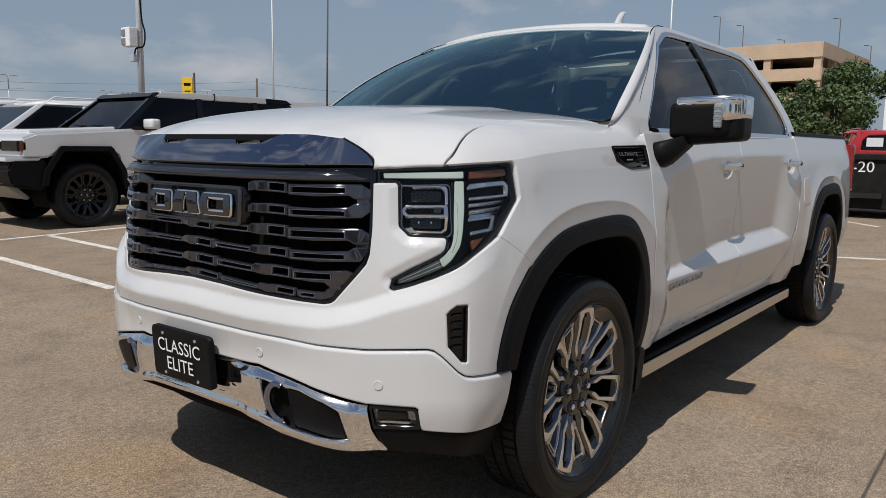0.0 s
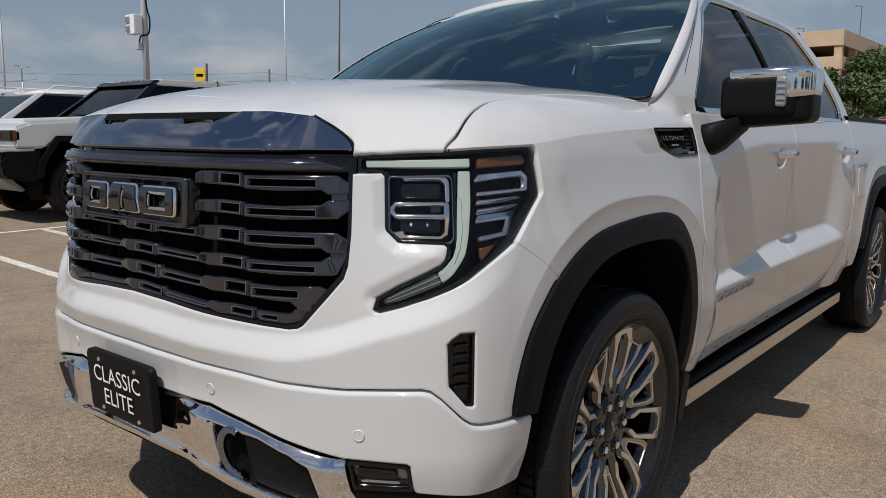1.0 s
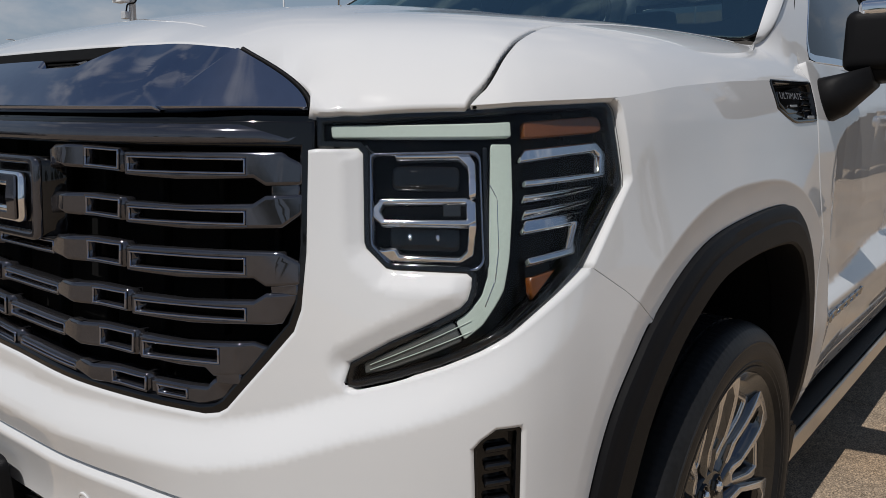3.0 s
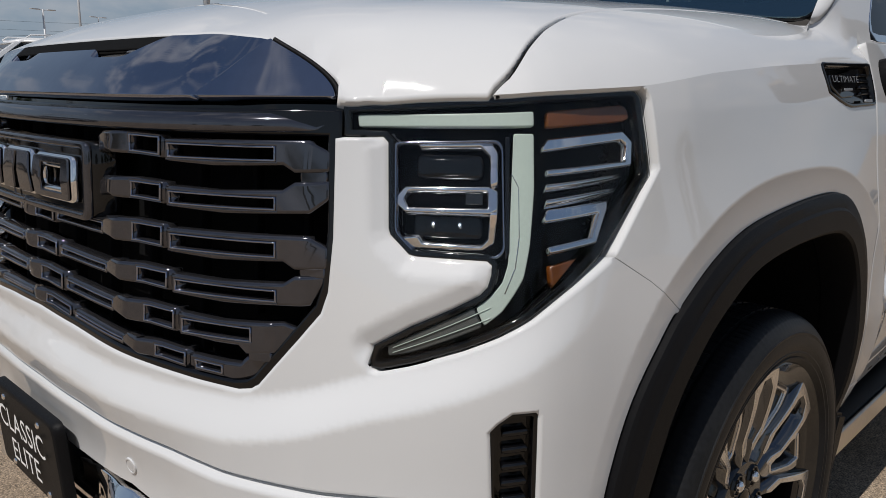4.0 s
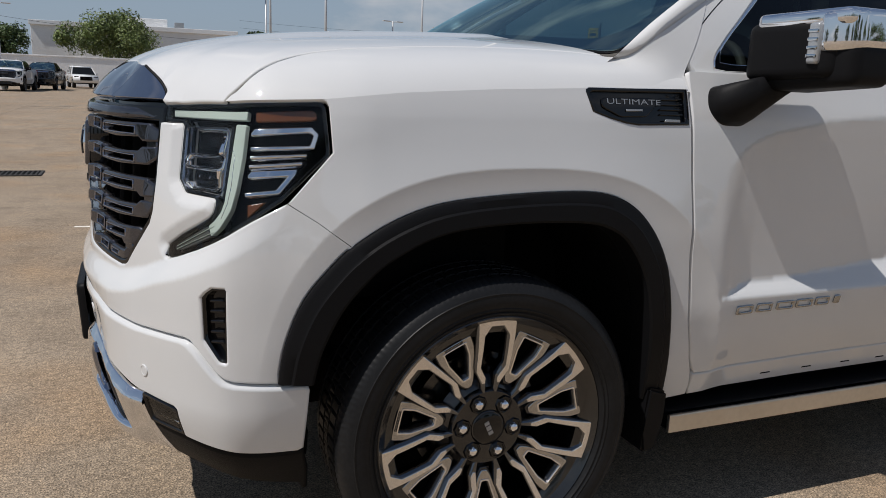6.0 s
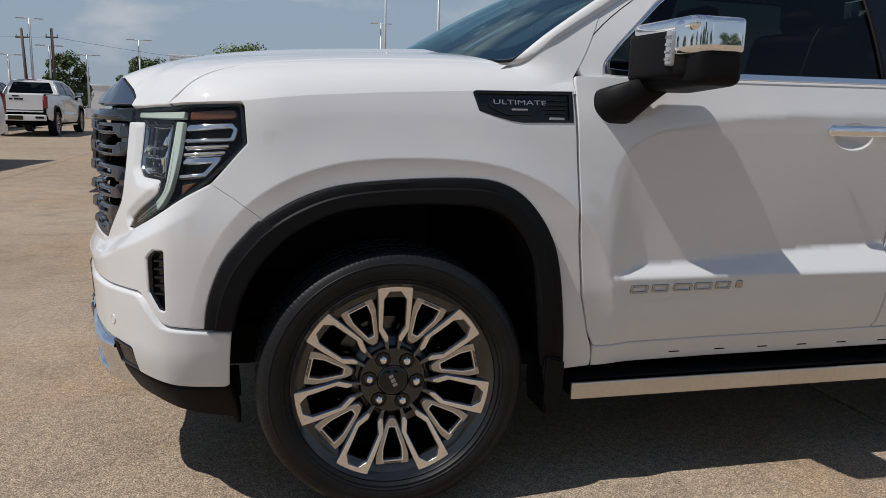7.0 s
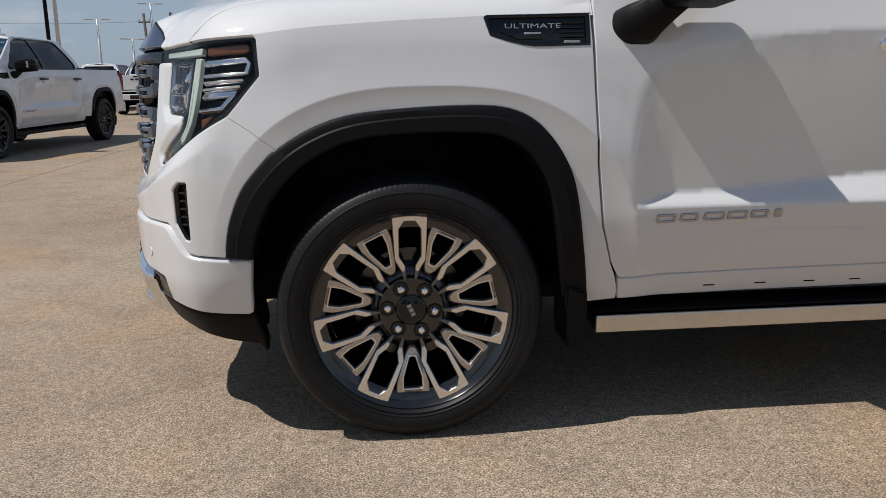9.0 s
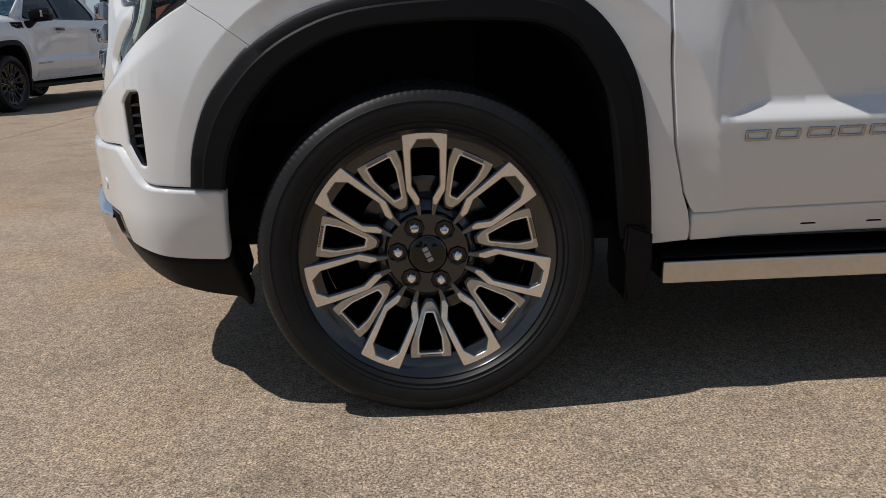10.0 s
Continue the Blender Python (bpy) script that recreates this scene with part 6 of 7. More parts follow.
    chrome = lambda n, loop, zc, k, o, holes=(): panel(n, softened(loop, 0.002, 2), tilt(zc, k), S, lamp, holes=holes, step=0.02, fine=0.010, depth=0.018, edge=0.0022, out=o, side=s)
    chrome("reflector_bracket", [(0.840, 1.1595), (0.936, 1.163), (0.962, 1.1615), (0.972, 1.150), (0.970, 1.112), (0.959, 1.109), (0.958, 1.146), (0.942, 1.1575), (0.843, 1.1550)], 1.15, 0.35, -0.011)
    chrome("reflector_bar", [(0.813, 1.091), (0.823, 1.102), (0.956, 1.105), (0.972, 1.100), (0.971, 1.076), (0.958, 1.071), (0.827, 1.070), (0.815, 1.079)], 1.087, 0.30, -0.009, [softened([(0.823, 1.087), (0.828, 1.0970), (0.955, 1.0990), (0.955, 1.0775), (0.831, 1.0755)], 0.002, 2)])
    inset("signal_strip", [(0.918, 1.080), (0.946, 1.0805), (0.946, 1.096), (0.918, 1.0955)], M_RIM, -0.016, 0.005, 0.001)
    chrome("reflector_bracket", [(0.822, 1.033), (0.838, 1.0195), (0.947, 1.020), (0.966, 1.031), (0.970, 1.072), (0.959, 1.072), (0.956, 1.036), (0.944, 1.0255), (0.853, 1.0265), (0.846, 1.036)], 1.03, -0.30, -0.011)
    for a0 in (0.862, 0.905):
        chrome("reflector_facet", [(a0, 1.053), (a0 + 0.007, 1.062), (a0 + 0.012, 1.061), (a0 + 0.006, 1.048)], 1.055, 0.5, -0.020)
    inset("lamp_divider", [(0.987, 1.170), (0.996, 1.170), (0.992, 1.02), (0.984, 1.01)], M_GLOSS, -0.010, 0.02, 0.002)
    # outer section with fins
    chrome("reflector_fin", [(1.078, 1.157), (1.090, 1.167), (1.226, 1.1755), (1.241, 1.160), (1.230, 1.128), (1.078, 1.1205), (1.078, 1.1275), (1.220, 1.1345), (1.229, 1.157), (1.220, 1.1630), (1.078, 1.1515)], 1.148, 0.15, -0.012)
    chrome("reflector_fin", [(1.076, 1.1085), (1.214, 1.1165), (1.213, 1.1125), (1.076, 1.1040)], 1.108, 0.6, -0.013)
    chrome("reflector_fin", [(1.073, 1.0885), (1.204, 1.0985), (1.202, 1.0940), (1.073, 1.0840)], 1.090, 0.6, -0.013)
    chrome("reflector_fin", [(1.069, 1.0640), (1.080, 1.0740), (1.192, 1.0810), (1.187, 1.0690), (1.150, 1.0290), (1.066, 1.0205), (1.064, 1.0280), (1.143, 1.0365), (1.171, 1.0665), (1.072, 1.0590)], 1.05, 0.30, -0.012)
    inset("amber_reflector", softened([(1.094, 1.203), (1.228, 1.211), (1.236, 1.206), (1.238, 1.192), (1.226, 1.188), (1.092, 1.182)], 0.004, 2), M_AMBER, -0.014, lab="amber side reflector")
    inset("amber_reflector", [(1.072, 1.000), (1.118, 1.008), (1.072, 0.972)], M_AMBER, -0.014)
    lens = panel("lamp_lens", LAMP, lamp_skin, M_LENS, lamp, step=0.03, fine=0.015, depth=0.003, edge=0.002, out=-0.004, side=s)
    lens.visible_shadow = False
    return lamp


def make_mirror(P, s):
    """Door mirror: black foot and housing, chrome cap, white signal lens."""
    y = lambda v: -s * v
    foot = bmesh.new()
    secs = [[(0.615, 0.925, 1.300), (0.600, 0.935, 1.235), (0.640, 0.945, 1.190), (0.735, 0.945, 1.188), (0.770, 0.940, 1.255), (0.775, 0.930, 1.305)],
            [(0.635, 0.975, 1.312), (0.628, 0.985, 1.252), (0.660, 0.990, 1.215), (0.735, 0.990, 1.213), (0.772, 0.985, 1.262), (0.785, 0.975, 1.315)],
            [(0.690, 1.030, 1.330), (0.690, 1.040, 1.296), (0.705, 1.045, 1.280), (0.770, 1.045, 1.280), (0.815, 1.040, 1.300), (0.825, 1.030, 1.335)]]
    secs = [softened(r, 0.030, 4) for r in secs]
    m_ = len(secs[0])
    vs = [[foot.verts.new((p[0], y(p[1]), p[2])) for p in r] for r in secs]
    for a, b in zip(vs, vs[1:]):
        for k in range(m_):
            foot.faces.new((a[k], a[(k + 1) % m_], b[(k + 1) % m_], b[k]))
    foot.faces.new(vs[0])
    foot.faces.new(vs[-1][::-1])
    root = part("door_mirror", foot, M_TRIM, P, "folding door mirror with chrome cap", True)

    def head(name, x0, x1, y0, y1, z0, z1, mat, bev, taper=0.0, low=0.0):
        b = box((x1 - x0, y1 - y0, z1 - z0), ((x0 + x1) / 2, (y0 + y1) / 2, (z0 + z1) / 2), bev, seg=4)
        for v in b.verts:
            f = (v.co.y - y0) / (y1 - y0)
            g = (v.co.z - z0) / (z1 - z0)
            v.co.x += taper * f * f * (1 if v.co.x < (x0 + x1) / 2 else 0.25)
            v.co.z += low * f - 0.0 * g
            v.co.y *= -s
        return part(name, b, mat, root, "", True)
    head("mirror_housing", 0.700, 0.885, 0.965, 1.205, 1.318, 1.466, M_TRIM, 0.030, 0.055, 0.012)
    head("mirror_base", 0.726, 0.905, 1.000, 1.246, 1.292, 1.402, M_TRIM, 0.030, 0.055, 0.020)
    head("mirror_cap", 0.706, 0.895, 0.990, 1.238, 1.446, 1.488, M_CHROME, 0.018, 0.055, 0.010)
    head("mirror_cap", 0.735, 0.906, 1.165, 1.249, 1.388, 1.488, M_CHROME, 0.022, 0.055, 0.010)
    b = box((0.045, 0.034, 0.100), (0.750, -s * 1.158, 1.412), 0.010, seg=3)
    lens = part("signal_lens", b, M_SIGNAL, root, "white ribbed signal lens", True)
    for k in range(4):
        part("lens_rib", box((0.008, 0.030, 0.009), (0.7296, -s * 1.158, 1.382 + 0.02 * k), 0.003), M_SILVER, lens)
    part("mirror_glass", box((0.006, 0.20, 0.13), (0.912, -s * 1.10, 1.395), 0.004), M_CHROME, root)


# ---- ground ----
def concrete():
    m = bpy.data.materials.new("concrete")
    m.use_nodes = True
    n, l = m.node_tree.nodes, m.node_tree.links
    b = n["Principled BSDF"]
    b.inputs["Roughness"].default_value = 0.88
    geo = n.new("ShaderNodeNewGeometry").outputs["Position"]

    def noise_at(scale, detail=4, rough=0.6, stretch=None):
        t = n.new("ShaderNodeTexNoise")
        t.inputs["Scale"].default_value, t.inputs["Detail"].default_value, t.inputs["Roughness"].default_value = scale, detail, rough
        if stretch:
            p = n.new("ShaderNodeMapping")
            p.inputs["Scale"].default_value = stretch
            l.new(geo, p.inputs["Vector"])
            l.new(p.outputs["Vector"], t.inputs["Vector"])
        else:
            l.new(geo, t.inputs["Vector"])
        return t.outputs["Fac"]

    def ramp(src, stops):
        r = n.new("ShaderNodeValToRGB")
        e = r.color_ramp.elements
        while len(e) < len(stops):
            e.new(0.5)
        for q, (p, c) in zip(e, stops):
            q.position, q.color = p, (*c, 1)
        l.new(src, r.inputs["Fac"])
        return r.outputs["Color"]

    def mult(a, c, fac=1.0):
        x = n.new("ShaderNodeMix")
        x.data_type, x.blend_type = "RGBA", "MULTIPLY"
        x.inputs[0].default_value = fac
        l.new(a, x.inputs[6])
        l.new(c, x.inputs[7])
        return x.outputs[2]

    col = ramp(noise_at(0.45, 5, 0.6), [(0.30, (0.242, 0.190, 0.137)), (0.50, (0.286, 0.232, 0.175)), (0.70, (0.330, 0.276, 0.215))])
    col = mult(col, ramp(noise_at(3.0, 6, 0.65), [(0.25, (0.66, 0.65, 0.64)), (0.5, (1, 1, 1)), (0.75, (1.14, 1.11, 1.06))]), 0.9)
    # broom marks and exposed aggregate
    col = mult(col, ramp(noise_at(160, 3, 0.7), [(0.36, (0.34, 0.32, 0.29)), (0.50, (0.96, 0.95, 0.94)), (0.66, (1.7, 1.65, 1.58))]), 1.0)
    col = mult(col, ramp(noise_at(34, 4, 0.7), [(0.34, (0.66, 0.64, 0.61)), (0.52, (1, 1, 1)), (0.68, (1.28, 1.26, 1.22))]), 0.9)
    col = mult(col, ramp(noise_at(34, 3, 0.7, (7, 0.6, 1)), [(0.30, (0.80, 0.79, 0.78)), (0.55, (1.03, 1.03, 1.03))]), 0.8)
    v = n.new("ShaderNodeTexVoronoi")
    v.inputs["Scale"].default_value = 220
    l.new(geo, v.inputs["Vector"])
    col = mult(col, ramp(v.outputs["Color"], [(0.0, (0.55, 0.53, 0.50)), (0.5, (1, 1, 1)), (1.0, (1.4, 1.34, 1.24))]), 0.9)
    pit = n.new("ShaderNodeTexVoronoi")
    pit.inputs["Scale"].default_value = 150
    l.new(geo, pit.inputs["Vector"])
    col = mult(col, ramp(pit.outputs["Distance"], [(0.08, (0.42, 0.40, 0.37)), (0.30, (0.95, 0.95, 0.95)), (0.60, (1.12, 1.11, 1.09))]), 0.85)
    # rusty and oily stains
    col = mult(col, ramp(noise_at(0.9, 3, 0.5), [(0.50, (1, 1, 1)), (0.68, (1.0, 0.86, 0.70))]), 0.8)
    col = mult(col, ramp(noise_at(1.7, 4, 0.6), [(0.28, (0.50, 0.48, 0.46)), (0.40, (1, 1, 1))]), 0.5)
    l.new(col, b.inputs["Base Color"])
    u = n.new("ShaderNodeBump")
    u.inputs["Strength"].default_value, u.inputs["Distance"].default_value = 0.7, 0.003
    l.new(noise_at(170, 3, 0.7), u.inputs["Height"])
    l.new(u.outputs["Normal"], b.inputs["Normal"])
    return m


M_CONC = concrete()
M_SKIPIRON = material("cast_iron", (0.045, 0.040, 0.036), 0.7, 0.3, grain=0.3, grain_scale=40)
M_JOINT = material("joint_filler", (0.10, 0.085, 0.07), 0.9, grain=0.25, grain_scale=30)
M_LINE = material("worn_line_paint", (0.66, 0.62, 0.55), 0.8, grain=0.25, grain_scale=25, blotch=0.2, blotch_scale=4)

bm = bmesh.new()
bmesh.ops.create_grid(bm, x_segments=2, y_segments=2, size=900)
bmesh.ops.translate(bm, vec=(0, 0, -0.02), verts=bm.verts)
ground = tagged(part("ground", bm, M_CONC), "tan broom-finished concrete lot reaching the horizon", "ground", kind="structure")
bm = bmesh.new()
box((6.290, 6.290, 0.06), (0, 0, -0.03), 0.004, bm, seg=1)
me = bpy.data.meshes.new("slab")
bm.to_mesh(me)
bm.free()
me.materials.append(M_CONC)
pavement = tagged(part("pavement", box((57.5, 57.5, 0.012), (-1.05, 7.65, -0.018)), M_JOINT), "tan concrete slabs with dark joints", "pavement", kind="structure")
for i in range(-4, 5):
    for j in range(-4, 5):
        ob = new("slab", me)
        ob.parent = pavement
        ob.location = (-1.05 + 6.3 * i, 7.65 + 6.3 * (j - 0), 0)
        ob.location.y = 1.35 + 6.3 * (j + 1)


def line(x0, y0, x1, y1, w=0.10):
    d = Vector((x1 - x0, y1 - y0, 0))
    b = box((d.length, w, 0.003), (0, 0, 0), 0)
    bmesh.ops.transform(b, matrix=Matrix.Translation(((x0 + x1) / 2, (y0 + y1) / 2, 0.0025)) @ Matrix.Rotation(math.atan2(d.y, d.x), 4, "Z"), verts=b.verts)
    return tagged(part("parking_line", b, M_LINE), "worn white parking line on concrete", "road marking", "parking lines", "structure")


line(1.00, 4.10, 1.12, 6.75)
line(1.30, 8.22, 3.90, 8.55)
line(2.42, 8.35, 2.30, 6.10)
line(7.65, -0.30, 7.95, -1.10)
line(12.2, -0.1, 13.9, 1.45)
line(3.5, 26.0, 8.5, 26.2)
line(3.5, 36.0, 8.5, 36.2)
line(-1.28, 4.43, -1.05, 4.40, 0.05)

dg = thing("drain_grate", "dark iron drain grate set in the concrete", "drain grate")
dg.matrix_basis = pose(-2.22, 8.28, 0)
fr_ = bmesh.new()
for sx in (-1, 1):
    box((0.04, 0.50, 0.02), (sx * 0.36, 0, 0.008), 0.004, fr_, seg=1)
    box((0.68, 0.04, 0.02), (0, sx * 0.23, 0.008), 0.004, fr_, seg=1)
part("grate_frame", fr_, M_SKIPIRON, dg)
# no hollow below: a near-black plate gives the well its shade
part("grate_well", box((0.70, 0.44, 0.006), (0, 0, 0.004)), M_DARK, dg)
for k in range(12):
    part("grate_bar", box((0.022, 0.42, 0.010), (-0.31 + 0.0565 * k, 0, 0.012), 0.003, seg=1), M_SKIPIRON, dg)

# ---- the pickup in front ----
truck = make_pickup("pearl white pickup truck with dark chrome grille, parked on concrete")
make_wheels(truck)


def repaint(ob, swaps):
    """Gives a copy other materials than the thing it was made from."""
    for o in (ob, *ob.children_recursive):
        for sl in o.material_slots:
            if sl.material in swaps:
                keep = swaps[sl.material]
                sl.link = "OBJECT"
                sl.material = keep


def other_pickup(m, label, dark=True):
    t = copy_thing(truck, m)
    tagged(t, label, "pickup truck", "white pickups parked in the lot")
    swaps = {M_PAINT: M_FARPAINT}
    if dark:
        swaps.update({M_MACH: M_GLOSS, M_RIM: M_GLOSS, M_POLISH: M_GLOSS, M_SPOKE: M_GLOSS, M_CHROME: M_GLOSS, M_STEP: M_TRIM})
    repaint(t, swaps)
    gone = [o for o in t.children if o.name.split(".")[0] in ("dealer_plate", "plate_bracket")]
    for o in [c for g in gone for c in g.children_recursive] + gone:
        bpy.data.objects.remove(o)
    return t


other_pickup(pose(-6.65, 9.23, 0, 0, 0, 84), "white crew-cab pickup with black wheels and mirrors")
other_pickup(pose(-7.97, 29.7, 0, 0, 0, -90), "white pickup seen by its tailgate, parked in a row", False)
other_pickup(pose(-11.2, 34.0, 0, 0, 0, -90), "white pickup parked behind another pickup")
for x, y, m_, lab in ((3.24, 22.6, None, "white pickup in the row, nose towards the lane"), (4.00, 33.1, M_SILVERPAINT, "silver grey pickup in the row, nose towards the lane"), (4.20, 43.9, None, "white pickup further along the row")):
    t = other_pickup(pose(x, y, 0, 0, 0, 14), lab, m_ is not None)
    if m_:
        repaint(t, {M_FARPAINT: m_})
for x, y, m_, lab in ((-7.6, 53.3, None, "white pickup facing the lane near a wall"), (-6.2, 59.0, M_RIM, "dark grey pickup facing the lane near a wall")):
    t = other_pickup(pose(x, y, 0, 0, 0, 86), lab)
    if m_:
        repaint(t, {M_FARPAINT: m_})


# ---- electric off-roader beyond the nose ----
def make_offroader(m):
    """White off-road utility vehicle with a black roof and black wheels; nose towards -x, front axle at x = 0."""
    T = thing("off_road_vehicle", "white off-road vehicle with black roof pillars and black wheels", "suv")
    T.matrix_basis = m
    side = [(-0.92, 0.955)] + [(-0.62, 0.955), (-0.52, 0.960), (-0.36, 1.06), (0.36, 1.06), (0.50, 0.98), (0.64, 0.55)] + [(2.85, 0.55), (2.95, 0.94), (3.10, 1.06), (3.82, 1.06), (3.97, 0.94), (4.05, 0.72), (4.55, 0.75), (4.62, 1.28), (4.58, 1.34), (0.92, 1.34), (0.80, 1.345), (-0.70, 1.26), (-0.90, 1.20)]
    body = part("body", prism(side, -1.08, 1.08, 0.03), M_FARPAINT, T)
    part("hood_step", box((1.30, 1.50, 0.05), (0.0, 0, 1.315), 0.02, rot=Matrix.Rotation(radians(-3), 4, "Y")), M_FARPAINT, body)
    pin = lambda x, z: 1.0 - 0.20 * max(0.0, (z - 1.34) / 0.66)
    part("glasshouse", prism([(0.62, 1.33), (1.28, 1.93), (4.10, 1.95), (4.55, 1.33)], -1.0, 1.0, 0.02, pinch=pin), M_PRIVACY, T, "dark glass cabin")
    part("cabin_core", prism([(0.80, 1.30), (1.36, 1.86), (4.05, 1.88), (4.45, 1.30)], -0.92, 0.92, 0.02, pinch=pin), M_SEAT, T)
    part("roof", prism([(1.26, 1.900), (1.40, 2.010), (3.0, 2.030), (3.54, 2.024), (3.56, 1.89)], -0.85, 0.85, 0.02), M_FARPAINT, T)
    part("roof_joint", box((0.015, 1.715, 0.15), (2.42, 0, 1.955), 0.003), M_DARK, T)
    part("roof_front", prism([(1.19, 1.905), (1.30, 1.99), (1.42, 2.000), (1.42, 1.91)], -0.835, 0.835, 0.015), M_GLOSS, T)
    part("roof_rear", prism([(3.55, 1.91), (3.55, 2.008), (4.04, 1.996), (4.19, 1.91)], -0.835, 0.835, 0.015), M_GLOSS, T)
    for s in (1, -1):
        for x0, x1, xt, nm in ((0.56, 0.70, 1.25, "pillar"), (1.98, 2.10, 2.05, "pillar"), (3.20, 3.32, 3.22, "pillar")):
            q = prism([(x0, 1.335), (x1, 1.335), (xt + 0.12, 1.93), (xt, 1.93)], s * 0.93, s * 1.03, 0.01)
            for v in q.verts:
                v.co.y -= s * 0.20 * max(0, (v.co.z - 1.34) / 0.6)
            part(nm, q, M_GLOSS, T)
        part("belt_trim", box((3.7, 0.03, 0.04), (2.6, s * 1.075, 1.345), 0.008), M_GLOSS, T)
        for cx in (0.0, 3.445):
            rows = [[(cx + px * k, s * w, 0.55 + (pz - 0.55) * k) for k, w in ((1.03, 1.085), (1.03, 1.125), (0.91, 1.125), (0.89, 0.95))] for px, pz in ((-0.64, 0.62), (-0.60, 0.80), (-0.40, 1.06), (-0.36, 1.09), (0.36, 1.09), (0.40, 1.06), (0.58, 0.80), (0.64, 0.55))]
            swept("arch_trim", rows, M_TRIM, T, "black wheel arch trim", angle=30)
            rows = [[(cx + 0.56 * math.cos(a), s * 1.0, 0.50 + 0.56 * math.sin(a)), (cx + 0.56 * math.cos(a), s * 0.5, 0.50 + 0.56 * math.sin(a)), (cx, s * 0.5, 0.5)] for a in np.linspace(radians(-20), radians(200), 26)]
            swept("arch_liner", rows, M_DARK, T)
            w = make_wheel(T, Matrix.Translation((cx, s * 0.95, 0.478)) @ Matrix.Rotation(0 if s == -1 else math.pi, 4, "Z") @ Matrix.Diagonal((1.165, 1.1, 1.165, 1)))
            repaint(w, {M_MACH: M_GLOSS, M_RIM: M_GLOSS, M_POLISH: M_GLOSS, M_SPOKE: M_GLOSS, M_CHROME: M_GREY})
            tagged(w, "black off-road wheel")
        mir = part("mirror", box((0.16, 0.26, 0.17), (0.98, s * 1.24, 1.425), 0.04), M_FARPAINT, T, "white door mirror", True)
        part("mirror_arm", box((0.10, 0.16, 0.05), (1.0, s * 1.08, 1.345), 0.015), M_GLOSS, mir)
        lampb = part("headlamp", box((0.10, 0.52, 0.13), (-0.905, s * 0.80, 1.10), 0.02), M_GLOSS, T, "dark slim headlamp")
        part("amber_marker", box((0.09, 0.05, 0.12), (-0.88, s * 1.055, 1.10), 0.015), M_AMBER, lampb)
        part("door_handle", box((0.20, 0.02, 0.03), (1.75, s * 1.09, 1.22), 0.008), M_FARPAINT, T)
        part("side_step", box((2.2, 0.14, 0.07), (1.72, s * 1.04, 0.50), 0.02), M_TRIM, T)
        part("tow_hook", box((0.10, 0.03, 0.10), (-1.02, s * 0.55, 0.72), 0.02), M_GREY, T)
    part("light_bar", box((0.08, 1.10, 0.10), (-0.925, 0, 1.10), 0.015), M_GLOSS, T)
    fb = bmesh.new()
    prism([(-1.05, 0.62), (-0.62, 0.55), (-0.55, 0.80), (-0.57, 0.95), (-1.02, 0.95), (-1.10, 0.82)], -1.07, 1.07, 0.03, fb)
    part("front_bumper", fb, M_TRIM, T, "black front bumper")
    part("bumper_blade", prism([(-1.12, 0.915), (-0.66, 0.925), (-0.64, 0.965), (-1.12, 0.965)], -1.06, 1.06, 0.01), M_FARPAINT, T)
    part("skid_plate", prism([(-1.06, 0.66), (-0.70, 0.42), (-0.66, 0.45), (-1.03, 0.74)], -0.70, 0.70, 0.01), M_GREY, T, "grey metal skid plate")
    part("underbody", box((4.6, 1.5, 0.30), (1.75, 0, 0.58), 0.03), M_DARK, T)
    for k in range(5):
        part("marker_lamp", box((0.05, 0.09, 0.02), (1.42, -0.32 + 0.16 * k, 2.012), 0.006), M_GREY, T)
    for o in [c for k in T.children for c in (k, *k.children)]:
        if o.name.split(".")[0] != "wheel" and o.parent.name.split(".")[0] != "wheel":
            for v in o.data.vertices:
                v.co.z = float(np.interp(v.co.z, [0, 0.5, 0.95, 1.34, 2.05], [0, 0.5, 1.02, 1.47, 2.12]))
    for y in (-0.35, 0.15):
        tube("wiper", [(0.66, y, 1.52), (0.72, y + 0.55, 1.53)], 0.01, M_TRIM, T)
    return T


make_offroader(pose(3.30, 10.0, 0))



def make_wagon(m, label):
    """White sport utility: rounded body, raked screen, roof rails."""
    T = thing("sport_utility", label, "suv", "white utility vehicles in the row")
    T.matrix_basis = m
    side = [(-0.95, 0.45), (-0.55, 0.42), (-0.48, 0.70), (-0.30, 0.86), (0.30, 0.86), (0.46, 0.70), (0.52, 0.40), (2.50, 0.40), (2.58, 0.70), (2.75, 0.86), (3.35, 0.86), (3.52, 0.70), (3.6, 0.45), (4.2, 0.5), (4.26, 1.05), (4.15, 1.16), (0.62, 1.16), (-0.60, 1.08), (-0.92, 0.95)]
    part("body", prism(side, -0.98, 0.98, 0.05), M_FARPAINT, T, smooth=True)
    pin = lambda x, z: 1.0 - 0.22 * max(0.0, (z - 1.14) / 0.66)
    part("glasshouse", prism([(0.46, 1.14), (1.32, 1.72), (3.55, 1.74), (4.12, 1.14)], -0.95, 0.95, 0.03, pinch=pin), M_PRIVACY, T, "dark tinted windows")
    part("cabin_core", prism([(0.66, 1.12), (1.42, 1.66), (3.5, 1.68), (4.0, 1.12)], -0.88, 0.88, 0.03, pinch=pin), M_SEAT, T)
    part("roof", prism([(1.26, 1.70), (1.48, 1.80), (2.4, 1.83), (3.5, 1.80), (3.66, 1.72)], -0.77, 0.77, 0.03), M_FARPAINT, T, smooth=True)
